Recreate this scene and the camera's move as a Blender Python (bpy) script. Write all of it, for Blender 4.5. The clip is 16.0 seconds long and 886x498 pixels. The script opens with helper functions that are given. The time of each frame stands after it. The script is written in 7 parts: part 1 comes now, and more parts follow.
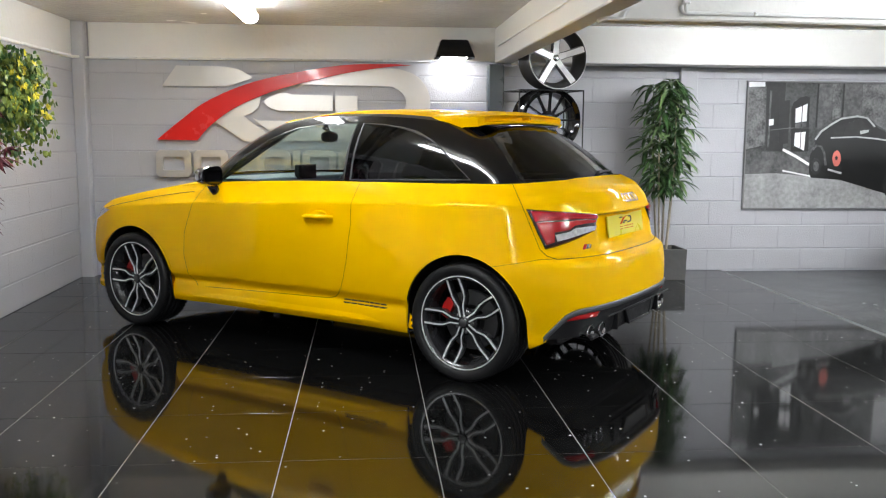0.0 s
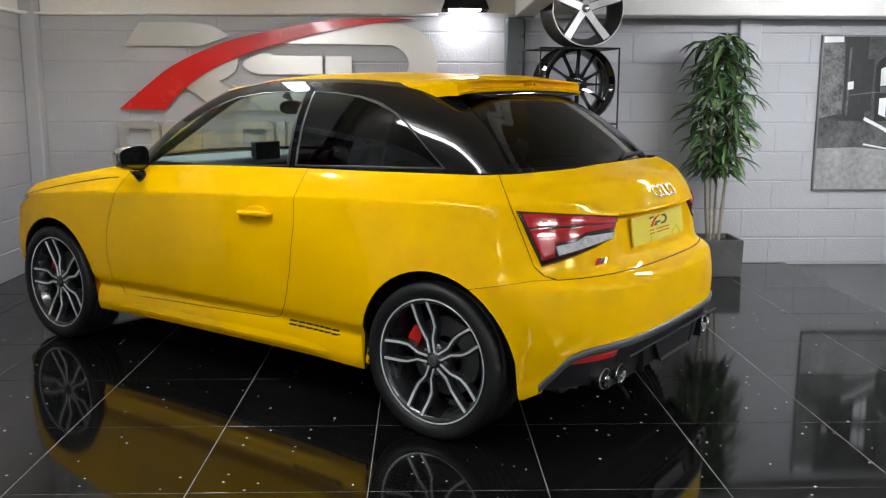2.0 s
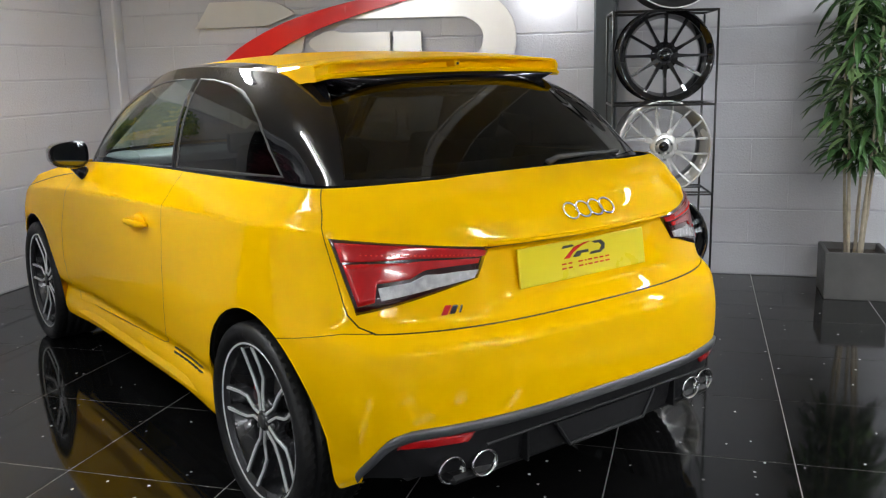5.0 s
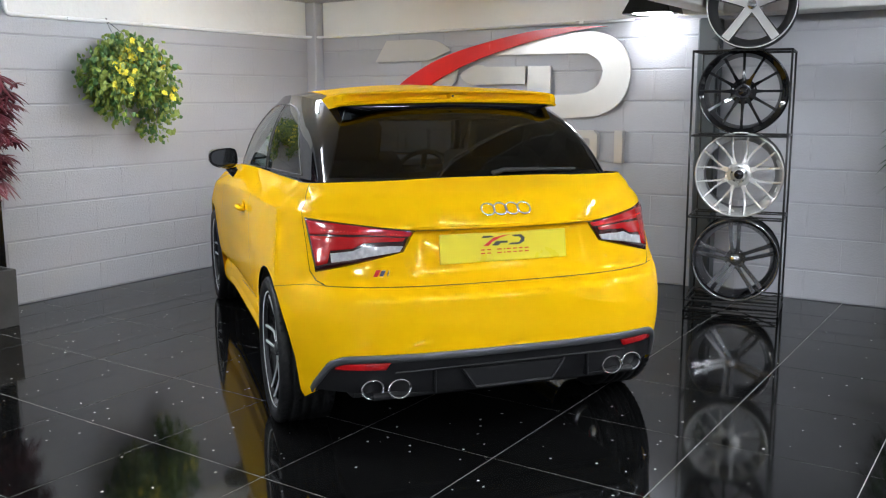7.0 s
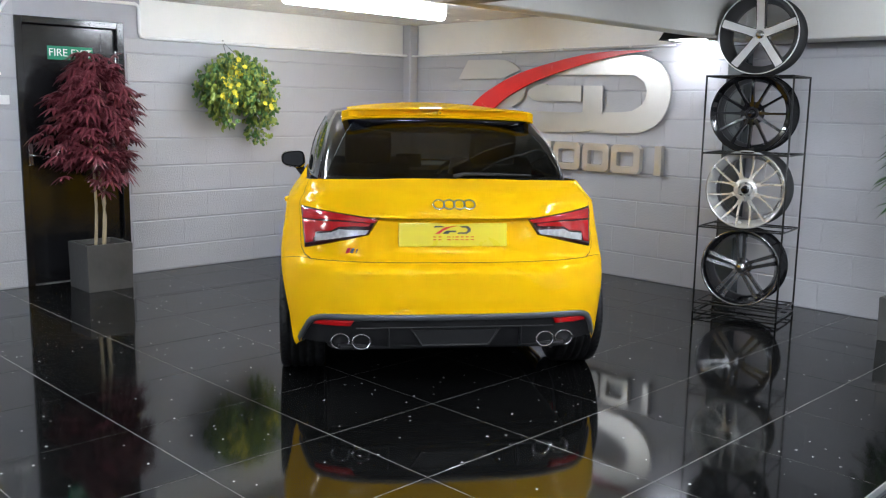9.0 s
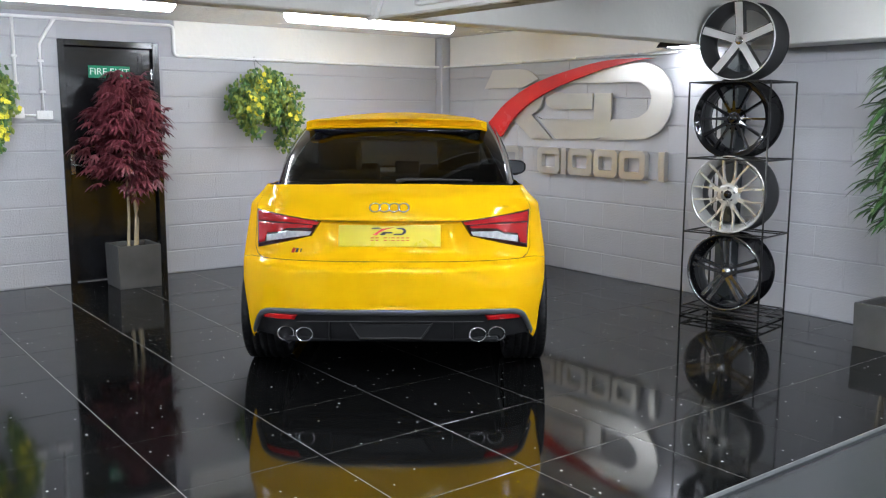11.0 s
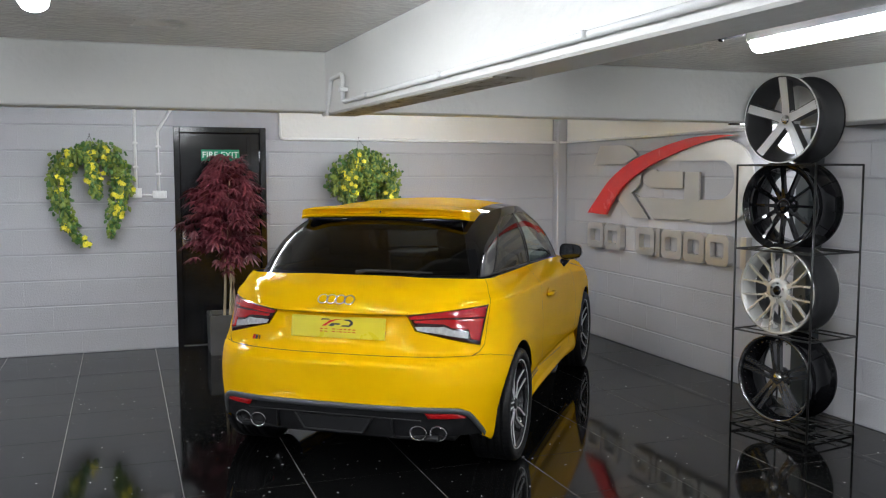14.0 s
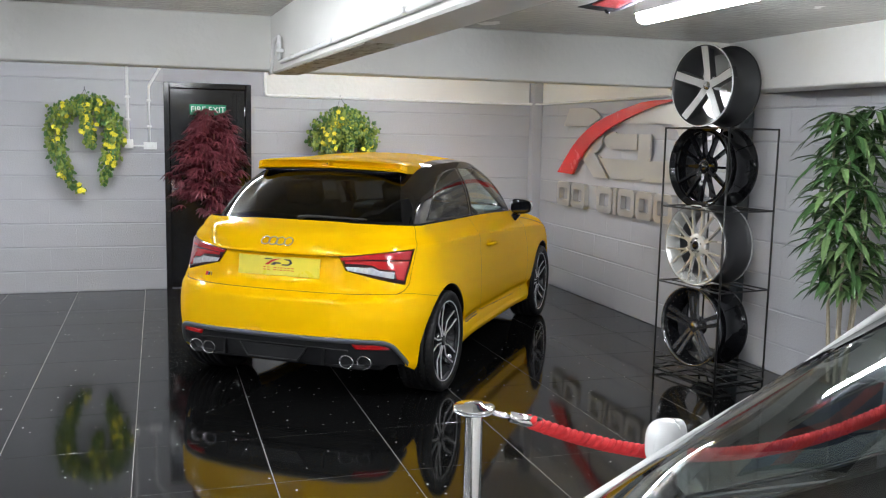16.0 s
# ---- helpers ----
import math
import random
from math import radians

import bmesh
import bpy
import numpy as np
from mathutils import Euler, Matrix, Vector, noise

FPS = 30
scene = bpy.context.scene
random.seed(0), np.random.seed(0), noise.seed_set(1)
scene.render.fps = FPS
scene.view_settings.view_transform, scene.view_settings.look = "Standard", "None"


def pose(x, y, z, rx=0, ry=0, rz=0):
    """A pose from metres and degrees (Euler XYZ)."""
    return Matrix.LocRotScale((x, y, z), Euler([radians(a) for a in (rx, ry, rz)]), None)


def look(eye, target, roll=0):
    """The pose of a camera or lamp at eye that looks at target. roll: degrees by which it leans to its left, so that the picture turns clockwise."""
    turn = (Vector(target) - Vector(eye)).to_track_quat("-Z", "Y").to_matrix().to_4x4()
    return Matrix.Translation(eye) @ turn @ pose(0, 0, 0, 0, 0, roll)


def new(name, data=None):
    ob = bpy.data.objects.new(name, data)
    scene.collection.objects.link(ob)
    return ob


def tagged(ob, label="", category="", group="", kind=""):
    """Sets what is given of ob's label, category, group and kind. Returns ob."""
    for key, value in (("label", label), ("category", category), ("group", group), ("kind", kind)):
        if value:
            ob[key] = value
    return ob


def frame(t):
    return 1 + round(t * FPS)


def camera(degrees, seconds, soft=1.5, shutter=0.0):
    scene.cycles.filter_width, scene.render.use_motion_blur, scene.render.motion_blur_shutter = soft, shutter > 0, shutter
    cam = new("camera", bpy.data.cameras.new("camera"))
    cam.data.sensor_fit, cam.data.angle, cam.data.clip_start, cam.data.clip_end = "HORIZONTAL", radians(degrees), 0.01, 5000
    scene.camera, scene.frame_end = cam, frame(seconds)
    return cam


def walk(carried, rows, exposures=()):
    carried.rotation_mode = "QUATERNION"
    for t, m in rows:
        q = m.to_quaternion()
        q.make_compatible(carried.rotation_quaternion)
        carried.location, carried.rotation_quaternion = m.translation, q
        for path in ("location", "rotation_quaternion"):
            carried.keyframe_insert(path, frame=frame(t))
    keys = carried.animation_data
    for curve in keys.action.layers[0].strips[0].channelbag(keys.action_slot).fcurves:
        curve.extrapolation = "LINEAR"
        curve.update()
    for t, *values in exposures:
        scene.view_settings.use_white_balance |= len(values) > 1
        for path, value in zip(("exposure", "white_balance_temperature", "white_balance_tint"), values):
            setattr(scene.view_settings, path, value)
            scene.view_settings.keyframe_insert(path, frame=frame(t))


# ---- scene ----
cam = camera(52.8, 16.0, soft=1.2)
PATH = [
    (0, (0.028, -0.056, 1.267), (0.198, 1.92, 1.007), 0.3),
    (0.5, (0.078, 0.242, 1.278), (0.247, 2.218, 1.023), 0.2),
    (1, (0.195, 0.554, 1.289), (0.342, 2.532, 1.033), 0.2),
    (1.5, (0.361, 0.811, 1.301), (0.454, 2.788, 1.013), 0.2),
    (2, (0.472, 1.115, 1.302), (0.52, 3.085, 0.96), 0.1),
    (2.5, (0.596, 1.37, 1.309), (0.597, 3.333, 0.923), -0.2),
    (3, (0.826, 1.679, 1.301), (0.741, 3.633, 0.884), -0.5),
    (5.3, (1.925, 2.106, 1.329), (1.288, 3.963, 0.946), -1.2),
    (5.5, (2.062, 2.071, 1.317), (1.356, 3.907, 0.952), -1.0),
    (6, (2.455, 1.971, 1.335), (1.581, 3.736, 0.984), -0.9),
    (6.5, (2.774, 1.831, 1.336), (1.787, 3.537, 0.997), -0.5),
    (7, (3.122, 1.773, 1.329), (2.017, 3.407, 0.999), -0.3),
    (7.5, (3.476, 1.737, 1.342), (2.265, 3.295, 1.014), 0.0),
    (8, (3.779, 1.656, 1.353), (2.498, 3.157, 1.026), 0.5),
    (10.5, (5.078, 1.997, 1.385), (3.532, 3.232, 1.094), 0.5),
    (11, (5.191, 2.189, 1.385), (3.612, 3.381, 1.089), 0.2),
    (11.5, (5.281, 2.472, 1.41), (3.657, 3.602, 1.114), 0.0),
    (12, (5.39, 2.785, 1.407), (3.706, 3.832, 1.143), 0.0),
    (12.5, (5.482, 3.051, 1.461), (3.743, 4.011, 1.225), 0.1),
    (13, (5.534, 3.306, 1.511), (3.744, 4.173, 1.305), 0.2),
    (13.5, (5.663, 3.563, 1.527), (3.818, 4.317, 1.352), 0.2),
    (14, (5.869, 3.668, 1.558), (3.993, 4.34, 1.391), 0.0),
    (14.5, (6.095, 3.657, 1.558), (4.207, 4.297, 1.389), -0.1),
    (15, (6.334, 3.716, 1.561), (4.443, 4.336, 1.365), 0.2),
    (15.5, (6.466, 3.891, 1.531), (4.571, 4.492, 1.311), 0.7),
    (16, (6.501, 4.039, 1.535), (4.611, 4.645, 1.282), 1.2),
]
# the camera's own brightening and darkening, in stops, and its white balance
EXPOSURES = [
    (0, 0.14, 6500, 10), (0.5, 0.05, 6500, 10), (1, -0.18, 6500, 10), (1.5, -0.26, 6500, 10), (2, -0.12, 6500, 10),
    (3, 0.05, 6500, 10), (5.5, -0.04, 6500, 10), (6.5, 0.1, 6250, 10), (8, 0.16, 6050, 10), (10.5, 0.12, 6050, 10),
    (11, 0.18, 6050, 10), (11.5, 0.28, 6050, 10), (12, 0.2, 6050, 10), (12.5, 0.08, 6050, 10), (13, -0.04, 6180, 10),
    (13.5, -0.15, 6300, 10), (14, -0.25, 6310, 10), (14.5, -0.27, 6320, 10), (15, -0.12, 6330, 10), (15.5, -0.06, 6340, 10),
    (16, 0.05, 6350, 10),
]
walk(cam, [(t, look(eye, target, roll)) for t, eye, target, roll in PATH], EXPOSURES)

# ---- light: ceiling fluorescent battens, one wall lamp, dim surroundings ----
world = bpy.data.worlds.new("world")
scene.world = world
world.use_nodes = True
world.node_tree.nodes["Background"].inputs[0].default_value = (0.6, 0.62, 0.66, 1)
world.node_tree.nodes["Background"].inputs[1].default_value = 0.02
TUBE_POWER = 48.0
WALL_LAMP_POWER = 46.0


# ---- materials ----
def nodes_of(m):
    m.use_nodes = True
    nt = m.node_tree
    return nt, nt.nodes["Principled BSDF"]


def mat(name, col, rough=0.5, metal=0.0, coat=0.0, vary=0.0, scale=8.0, bump=0.0, bump_scale=60.0, spec=0.5, island=0.0, coat_rough=0.03):
    """A principled surface whose colour and roughness vary at two scales, with fine relief."""
    m = bpy.data.materials.new(name)
    nt, p = nodes_of(m)
    n, lk = nt.nodes, nt.links
    p.inputs["Base Color"].default_value = (*col, 1)
    p.inputs["Roughness"].default_value = rough
    p.inputs["Metallic"].default_value = metal
    p.inputs["Coat Weight"].default_value = coat
    p.inputs["Coat Roughness"].default_value = coat_rough
    p.inputs["Specular IOR Level"].default_value = spec
    tc = n.new("ShaderNodeTexCoord")
    if vary > 0 or island > 0:
        a = n.new("ShaderNodeTexNoise")
        a.inputs["Scale"].default_value = scale
        a.inputs["Detail"].default_value = 6
        b = n.new("ShaderNodeTexNoise")
        b.inputs["Scale"].default_value = scale * 0.17
        lk.new(tc.outputs["Object"], a.inputs["Vector"])
        lk.new(tc.outputs["Object"], b.inputs["Vector"])
        add = n.new("ShaderNodeMath")
        add.operation = "ADD"
        lk.new(a.outputs["Fac"], add.inputs[0])
        lk.new(b.outputs["Fac"], add.inputs[1])
        last = add
        if island > 0:
            geo = n.new("ShaderNodeNewGeometry")
            obi = n.new("ShaderNodeObjectInfo")
            s1 = n.new("ShaderNodeMath")
            s1.operation = "MULTIPLY_ADD"
            s1.inputs[1].default_value = island
            lk.new(geo.outputs["Random Per Island"], s1.inputs[0])
            lk.new(add.outputs[0], s1.inputs[2])
            s2 = n.new("ShaderNodeMath")
            s2.operation = "MULTIPLY_ADD"
            s2.inputs[1].default_value = island
            lk.new(obi.outputs["Random"], s2.inputs[0])
            lk.new(s1.outputs[0], s2.inputs[2])
            last = s2
        mr = n.new("ShaderNodeMapRange")
        mr.inputs["From Min"].default_value = 0.6
        mr.inputs["From Max"].default_value = 1.4 + 2 * island
        mr.inputs["To Min"].default_value = 1 - max(vary, 0.02)
        mr.inputs["To Max"].default_value = 1 + max(vary, 0.02)
        lk.new(last.outputs[0], mr.inputs["Value"])
        mul = n.new("ShaderNodeVectorMath")
        mul.operation = "SCALE"
        mul.inputs[0].default_value = col
        lk.new(mr.outputs["Result"], mul.inputs["Scale"])
        lk.new(mul.outputs["Vector"], p.inputs["Base Color"])
        mr2 = n.new("ShaderNodeMapRange")
        mr2.inputs["From Min"].default_value = 0.3
        mr2.inputs["From Max"].default_value = 0.7
        mr2.inputs["To Min"].default_value = rough * 0.85
        mr2.inputs["To Max"].default_value = min(1, rough * 1.15)
        lk.new(a.outputs["Fac"], mr2.inputs["Value"])
        lk.new(mr2.outputs["Result"], p.inputs["Roughness"])
    if bump > 0:
        c = n.new("ShaderNodeTexNoise")
        c.inputs["Scale"].default_value = bump_scale
        c.inputs["Detail"].default_value = 5
        lk.new(tc.outputs["Object"], c.inputs["Vector"])
        bm_ = n.new("ShaderNodeBump")
        bm_.inputs["Strength"].default_value = bump
        bm_.inputs["Distance"].default_value = 0.01
        lk.new(c.outputs["Fac"], bm_.inputs["Height"])
        lk.new(bm_.outputs["Normal"], p.inputs["Normal"])
    return m


def glass(name, tint, base=0.05):
    """A thin pane: tinted see-through with a sharp reflection that grows at grazing angles."""
    m = bpy.data.materials.new(name)
    m.use_nodes = True
    nt = m.node_tree
    nt.nodes.clear()
    out = nt.nodes.new("ShaderNodeOutputMaterial")
    mix = nt.nodes.new("ShaderNodeMixShader")
    tr = nt.nodes.new("ShaderNodeBsdfTransparent")
    gl = nt.nodes.new("ShaderNodeBsdfGlossy")
    lw = nt.nodes.new("ShaderNodeLayerWeight")
    lw.inputs["Blend"].default_value = 0.5
    pw = nt.nodes.new("ShaderNodeMath")
    pw.operation = "POWER"
    pw.inputs[1].default_value = 5.0
    nt.links.new(lw.outputs["Facing"], pw.inputs[0])
    fr = nt.nodes.new("ShaderNodeMath")
    fr.operation = "MULTIPLY_ADD"
    fr.inputs[1].default_value = 1 - base
    fr.inputs[2].default_value = base
    nt.links.new(pw.outputs[0], fr.inputs[0])
    tr.inputs["Color"].default_value = (*tint, 1)
    gl.inputs["Roughness"].default_value = 0.02
    nt.links.new(fr.outputs[0], mix.inputs[0])
    nt.links.new(tr.outputs[0], mix.inputs[1])
    nt.links.new(gl.outputs[0], mix.inputs[2])
    nt.links.new(mix.outputs[0], out.inputs["Surface"])
    return m


def glow(name, col, strength):
    m = bpy.data.materials.new(name)
    nt, p = nodes_of(m)
    p.inputs["Base Color"].default_value = (0.9, 0.9, 0.9, 1)
    p.inputs["Emission Color"].default_value = (*col, 1)
    p.inputs["Emission Strength"].default_value = strength
    return m


M_WALL = mat("grey_painted_block", (0.41, 0.41, 0.435), 0.5, vary=0.05, scale=5, bump=0.3, bump_scale=90, island=0.03)
M_JOINT = mat("painted_mortar", (0.385, 0.385, 0.42), 0.6, vary=0.06, scale=9, bump=0.3, bump_scale=120)
M_WHITE = mat("white_painted_concrete", (0.74, 0.73, 0.70), 0.45, vary=0.05, scale=3, bump=0.35, bump_scale=25)
M_CEIL = mat("white_gloss_ceiling", (0.66, 0.645, 0.61), 0.24, vary=0.08, scale=2.5, bump=1.0, bump_scale=22)
M_FLOOR2 = mat("grey_painted_floor", (0.05, 0.053, 0.054), 0.24, vary=0.12, scale=4, bump=0.08, bump_scale=30)
M_GROUT = mat("light_grout", (0.32, 0.315, 0.30), 0.6, vary=0.2, scale=30, bump=0.2, bump_scale=200)
M_BLACKPAINT = mat("black_gloss_paint", (0.008, 0.008, 0.009), 0.18, vary=0.3, scale=6, bump=0.12, bump_scale=18)
M_PLASTIC = mat("white_plastic", (0.82, 0.82, 0.81), 0.35, vary=0.03)
M_TUBE = glow("fluorescent_diffuser", (0.935, 0.97, 1.0), TUBE_POWER * 1.07)
M_TUBE_RIGHT = glow("fluorescent_diffuser_right", (0.935, 0.97, 1.0), TUBE_POWER * 2.3)

# polished black stone with bright flecks
M_TILE = bpy.data.materials.new("polished_black_stone")
nt, p = nodes_of(M_TILE)
p.inputs["Roughness"].default_value = 0.07
p.inputs["Specular IOR Level"].default_value = 0.36
tcn = nt.nodes.new("ShaderNodeTexCoord")
geo = nt.nodes.new("ShaderNodeNewGeometry")
vor = nt.nodes.new("ShaderNodeTexVoronoi")
vor.inputs["Scale"].default_value = 25
nt.links.new(geo.outputs["Position"], vor.inputs["Vector"])
lt = nt.nodes.new("ShaderNodeMath")
lt.operation = "LESS_THAN"
lt.inputs[1].default_value = 0.13
nt.links.new(vor.outputs["Distance"], lt.inputs[0])
sepc = nt.nodes.new("ShaderNodeSeparateColor")
nt.links.new(vor.outputs["Color"], sepc.inputs[0])
gt = nt.nodes.new("ShaderNodeMath")
gt.operation = "GREATER_THAN"
gt.inputs[1].default_value = 0.86
nt.links.new(sepc.outputs[0], gt.inputs[0])
mu = nt.nodes.new("ShaderNodeMath")
mu.operation = "MULTIPLY"
nt.links.new(lt.outputs[0], mu.inputs[0])
nt.links.new(gt.outputs[0], mu.inputs[1])
ns = nt.nodes.new("ShaderNodeTexNoise")
ns.inputs["Scale"].default_value = 2.2
ns.inputs["Detail"].default_value = 8
nt.links.new(geo.outputs["Position"], ns.inputs["Vector"])
ramp = nt.nodes.new("ShaderNodeMapRange")
ramp.inputs["To Min"].default_value = 0.002
ramp.inputs["To Max"].default_value = 0.008
nt.links.new(ns.outputs["Fac"], ramp.inputs["Value"])
mx = nt.nodes.new("ShaderNodeMix")
mx.data_type = "RGBA"
nt.links.new(mu.outputs[0], mx.inputs["Factor"])
nt.links.new(ramp.outputs["Result"], mx.inputs[6])
fleck = nt.nodes.new("ShaderNodeMapRange")
fleck.inputs["To Min"].default_value = 0.25
fleck.inputs["To Max"].default_value = 1.0
nt.links.new(sepc.outputs[1], fleck.inputs["Value"])
nt.links.new(fleck.outputs["Result"], mx.inputs[7])
nt.links.new(mx.outputs[2], p.inputs["Base Color"])
rr = nt.nodes.new("ShaderNodeMapRange")
rr.inputs["To Min"].default_value = 0.03
rr.inputs["To Max"].default_value = 0.10
nt.links.new(ns.outputs["Fac"], rr.inputs["Value"])
nt.links.new(rr.outputs["Result"], p.inputs["Roughness"])

M_YELLOW = mat("yellow_car_paint", (0.86, 0.478, 0.0), 0.5, coat=0.42, spec=0.0, coat_rough=0.02)
M_GLOSSBLACK = mat("gloss_black_car_paint", (0.005, 0.005, 0.006), 0.06, coat=1.0, spec=0.0, coat_rough=0.02)
M_CARPLASTIC = mat("black_car_plastic", (0.008, 0.008, 0.009), 0.5, spec=0.3, vary=0.1, scale=60, bump=0.1, bump_scale=300)
M_GREYTRIM = mat("grey_satin_trim", (0.10, 0.105, 0.11), 0.38, metal=0.3, vary=0.05, scale=50)
M_WINTRIM = mat("satin_window_trim", (0.05, 0.05, 0.052), 0.42, metal=0.3, vary=0.05, scale=50)
M_ALU = mat("satin_aluminium", (0.62, 0.62, 0.63), 0.25, metal=1.0, vary=0.05, scale=40)
M_CHROME = mat("chrome", (0.80, 0.80, 0.81), 0.06, metal=1.0)
# dark base colour stands in for the dim reflection in the mirror glass
M_MIRROR = mat("mirror_glass", (0.17, 0.175, 0.18), 0.04, metal=1.0)
M_DISC = mat("brake_disc_steel", (0.10, 0.10, 0.10), 0.4, metal=0.6)
M_RUBBER = mat("tyre_rubber", (0.008, 0.008, 0.0085), 0.5, spec=0.35, vary=0.2, scale=40, bump=0.2, bump_scale=200)
M_RIMFACE = mat("machined_rim_face", (0.80, 0.80, 0.80), 0.36, metal=0.4, vary=0.05, scale=60)
M_RIMBLACK = mat("black_rim_paint", (0.02, 0.02, 0.022), 0.25, coat=0.5, vary=0.05)
M_RED = mat("red_paint", (0.55, 0.012, 0.01), 0.35, coat=0.3, vary=0.05)
M_GLASS_CLEAR = glass("clear_car_glass", (0.66, 0.74, 0.73), 0.10)
M_GLASS_DARK = glass("privacy_glass", (0.055, 0.058, 0.061))
M_CABIN = mat("dark_cabin_trim", (0.02, 0.02, 0.022), 0.7, vary=0.2, scale=30, bump=0.2, bump_scale=150)
M_DASH = mat("grey_dash_trim", (0.30, 0.33, 0.33), 0.45, vary=0.08, scale=30, bump=0.1, bump_scale=200)
M_SEAT = mat("black_leather", (0.03, 0.03, 0.032), 0.45, vary=0.2, scale=20, bump=0.2, bump_scale=120)
M_LENSRED = mat("red_lamp_lens", (0.42, 0.006, 0.008), 0.12, coat=1.0, vary=0.2, scale=40)
M_LENSDARK = mat("dark_red_lamp_lens", (0.025, 0.002, 0.002), 0.12, coat=1.0, vary=0.2, scale=60)
M_LENSWHITE = mat("clear_lamp_lens", (0.42, 0.42, 0.43), 0.25, coat=1.0, vary=0.45, scale=45, bump=0.2, bump_scale=220)
M_STUD = mat("bright_red_stud", (0.75, 0.03, 0.02), 0.2, coat=1.0)
M_PLATE = mat("yellow_plate", (0.76, 0.63, 0.006), 0.3, coat=0.3, vary=0.02)
M_INK = mat("black_ink", (0.02, 0.02, 0.02), 0.5)
M_STEEL = mat("brushed_steel", (0.61, 0.59, 0.555), 0.36, metal=0.8, vary=0.03, scale=12)
M_SIGNRED = mat("gloss_red_panel", (0.60, 0.015, 0.012), 0.25, coat=0.4, vary=0.05)
M_WIRE = mat("black_steel_wire", (0.012, 0.012, 0.012), 0.4, vary=0.2, scale=40)


# ---- helpers for meshes ----
def part(name, bm, material, parent=None, label="", smooth=False, m=None):
    me = bpy.data.meshes.new(name)
    if smooth:
        for f in bm.faces:
            f.smooth = True
    bm.normal_update()
    bm.to_mesh(me)
    bm.free()
    me.materials.append(material)
    ob = new(name, me)
    if m is not None:
        ob.matrix_basis = m
    if parent is not None:
        ob.parent = parent
    if label:
        ob["label"] = label
    return ob


def same_mesh(name, me, parent, m, label=""):
    ob = new(name, me)
    ob.parent = parent
    ob.matrix_basis = m
    if label:
        ob["label"] = label
    return ob


def empty(name, m=None):
    ob = new(name)
    ob.empty_display_size = 0.1
    if m is not None:
        ob.matrix_basis = m
    return ob


def box(bm, x0, x1, y0, y1, z0, z1, bevel=0.0, seg=1):
    vs = [bm.verts.new((x, y, z)) for x in (x0, x1) for y in (y0, y1) for z in (z0, z1)]
    fs = [(0, 1, 3, 2), (4, 6, 7, 5), (0, 4, 5, 1), (2, 3, 7, 6), (0, 2, 6, 4), (1, 5, 7, 3)]
    faces = [bm.faces.new([vs[i] for i in f]) for f in fs]
    if bevel > 0:
        edges = list({e for f in faces for e in f.edges})
        bmesh.ops.bevel(bm, geom=edges, offset=bevel, segments=seg, affect="EDGES", profile=0.7)
    return bm


def box_bm(*a, **k):
    return box(bmesh.new(), *a, **k)


def tube(bm, pts, r, n=8, cap=True):
    """A round bar along points; r is one radius or one for each point."""
    pts = [Vector(q) for q in pts]
    rings = []
    up = Vector((0, 0, 1))
    for i, q in enumerate(pts):
        d = (pts[min(i + 1, len(pts) - 1)] - pts[max(i - 1, 0)]).normalized()
        a = d.cross(up)
        if a.length < 1e-3:
            a = d.cross(Vector((1, 0, 0)))
        a.normalize()
        b = d.cross(a)
        rad = r[i] if isinstance(r, (list, tuple)) else r
        rings.append([bm.verts.new(q + rad * (math.cos(t) * a + math.sin(t) * b)) for t in [2 * math.pi * k / n for k in range(n)]])
    for r0, r1 in zip(rings, rings[1:]):
        for k in range(n):
            bm.faces.new((r0[k], r0[(k + 1) % n], r1[(k + 1) % n], r1[k]))
    if cap:
        bm.faces.new(rings[0][::-1])
        bm.faces.new(rings[-1])
    return bm


def lathe(bm, prof, n=48, axis="y", close=False):
    """Turns a profile of (radius, along) round an axis."""
    rings = []
    for r, a in prof:
        ring = []
        for k in range(n):
            t = 2 * math.pi * k / n
            c, s = r * math.cos(t), r * math.sin(t)
            ring.append(bm.verts.new((c, a, s) if axis == "y" else (c, s, a)))
        rings.append(ring)
    pairs = list(zip(rings, rings[1:])) + ([(rings[-1], rings[0])] if close else [])
    for r0, r1 in pairs:
        for k in range(n):
            bm.faces.new((r0[k], r0[(k + 1) % n], r1[(k + 1) % n], r1[k]))
    return bm


def prism(bm, pts, y0, y1, swap=False):
    """An outline in x and z pulled along y (or, swapped, an outline in y and z pulled along x)."""
    def v(a, b, c):
        return bm.verts.new((c, a, b) if swap else (a, c, b))
    lo = [v(a, b, y0) for a, b in pts]
    hi = [v(a, b, y1) for a, b in pts]
    n = len(pts)
    bm.faces.new(lo)
    bm.faces.new(hi[::-1])
    for i in range(n):
        bm.faces.new((lo[i], hi[i], hi[(i + 1) % n], lo[(i + 1) % n]))
    bmesh.ops.recalc_face_normals(bm, faces=bm.faces)
    return bm


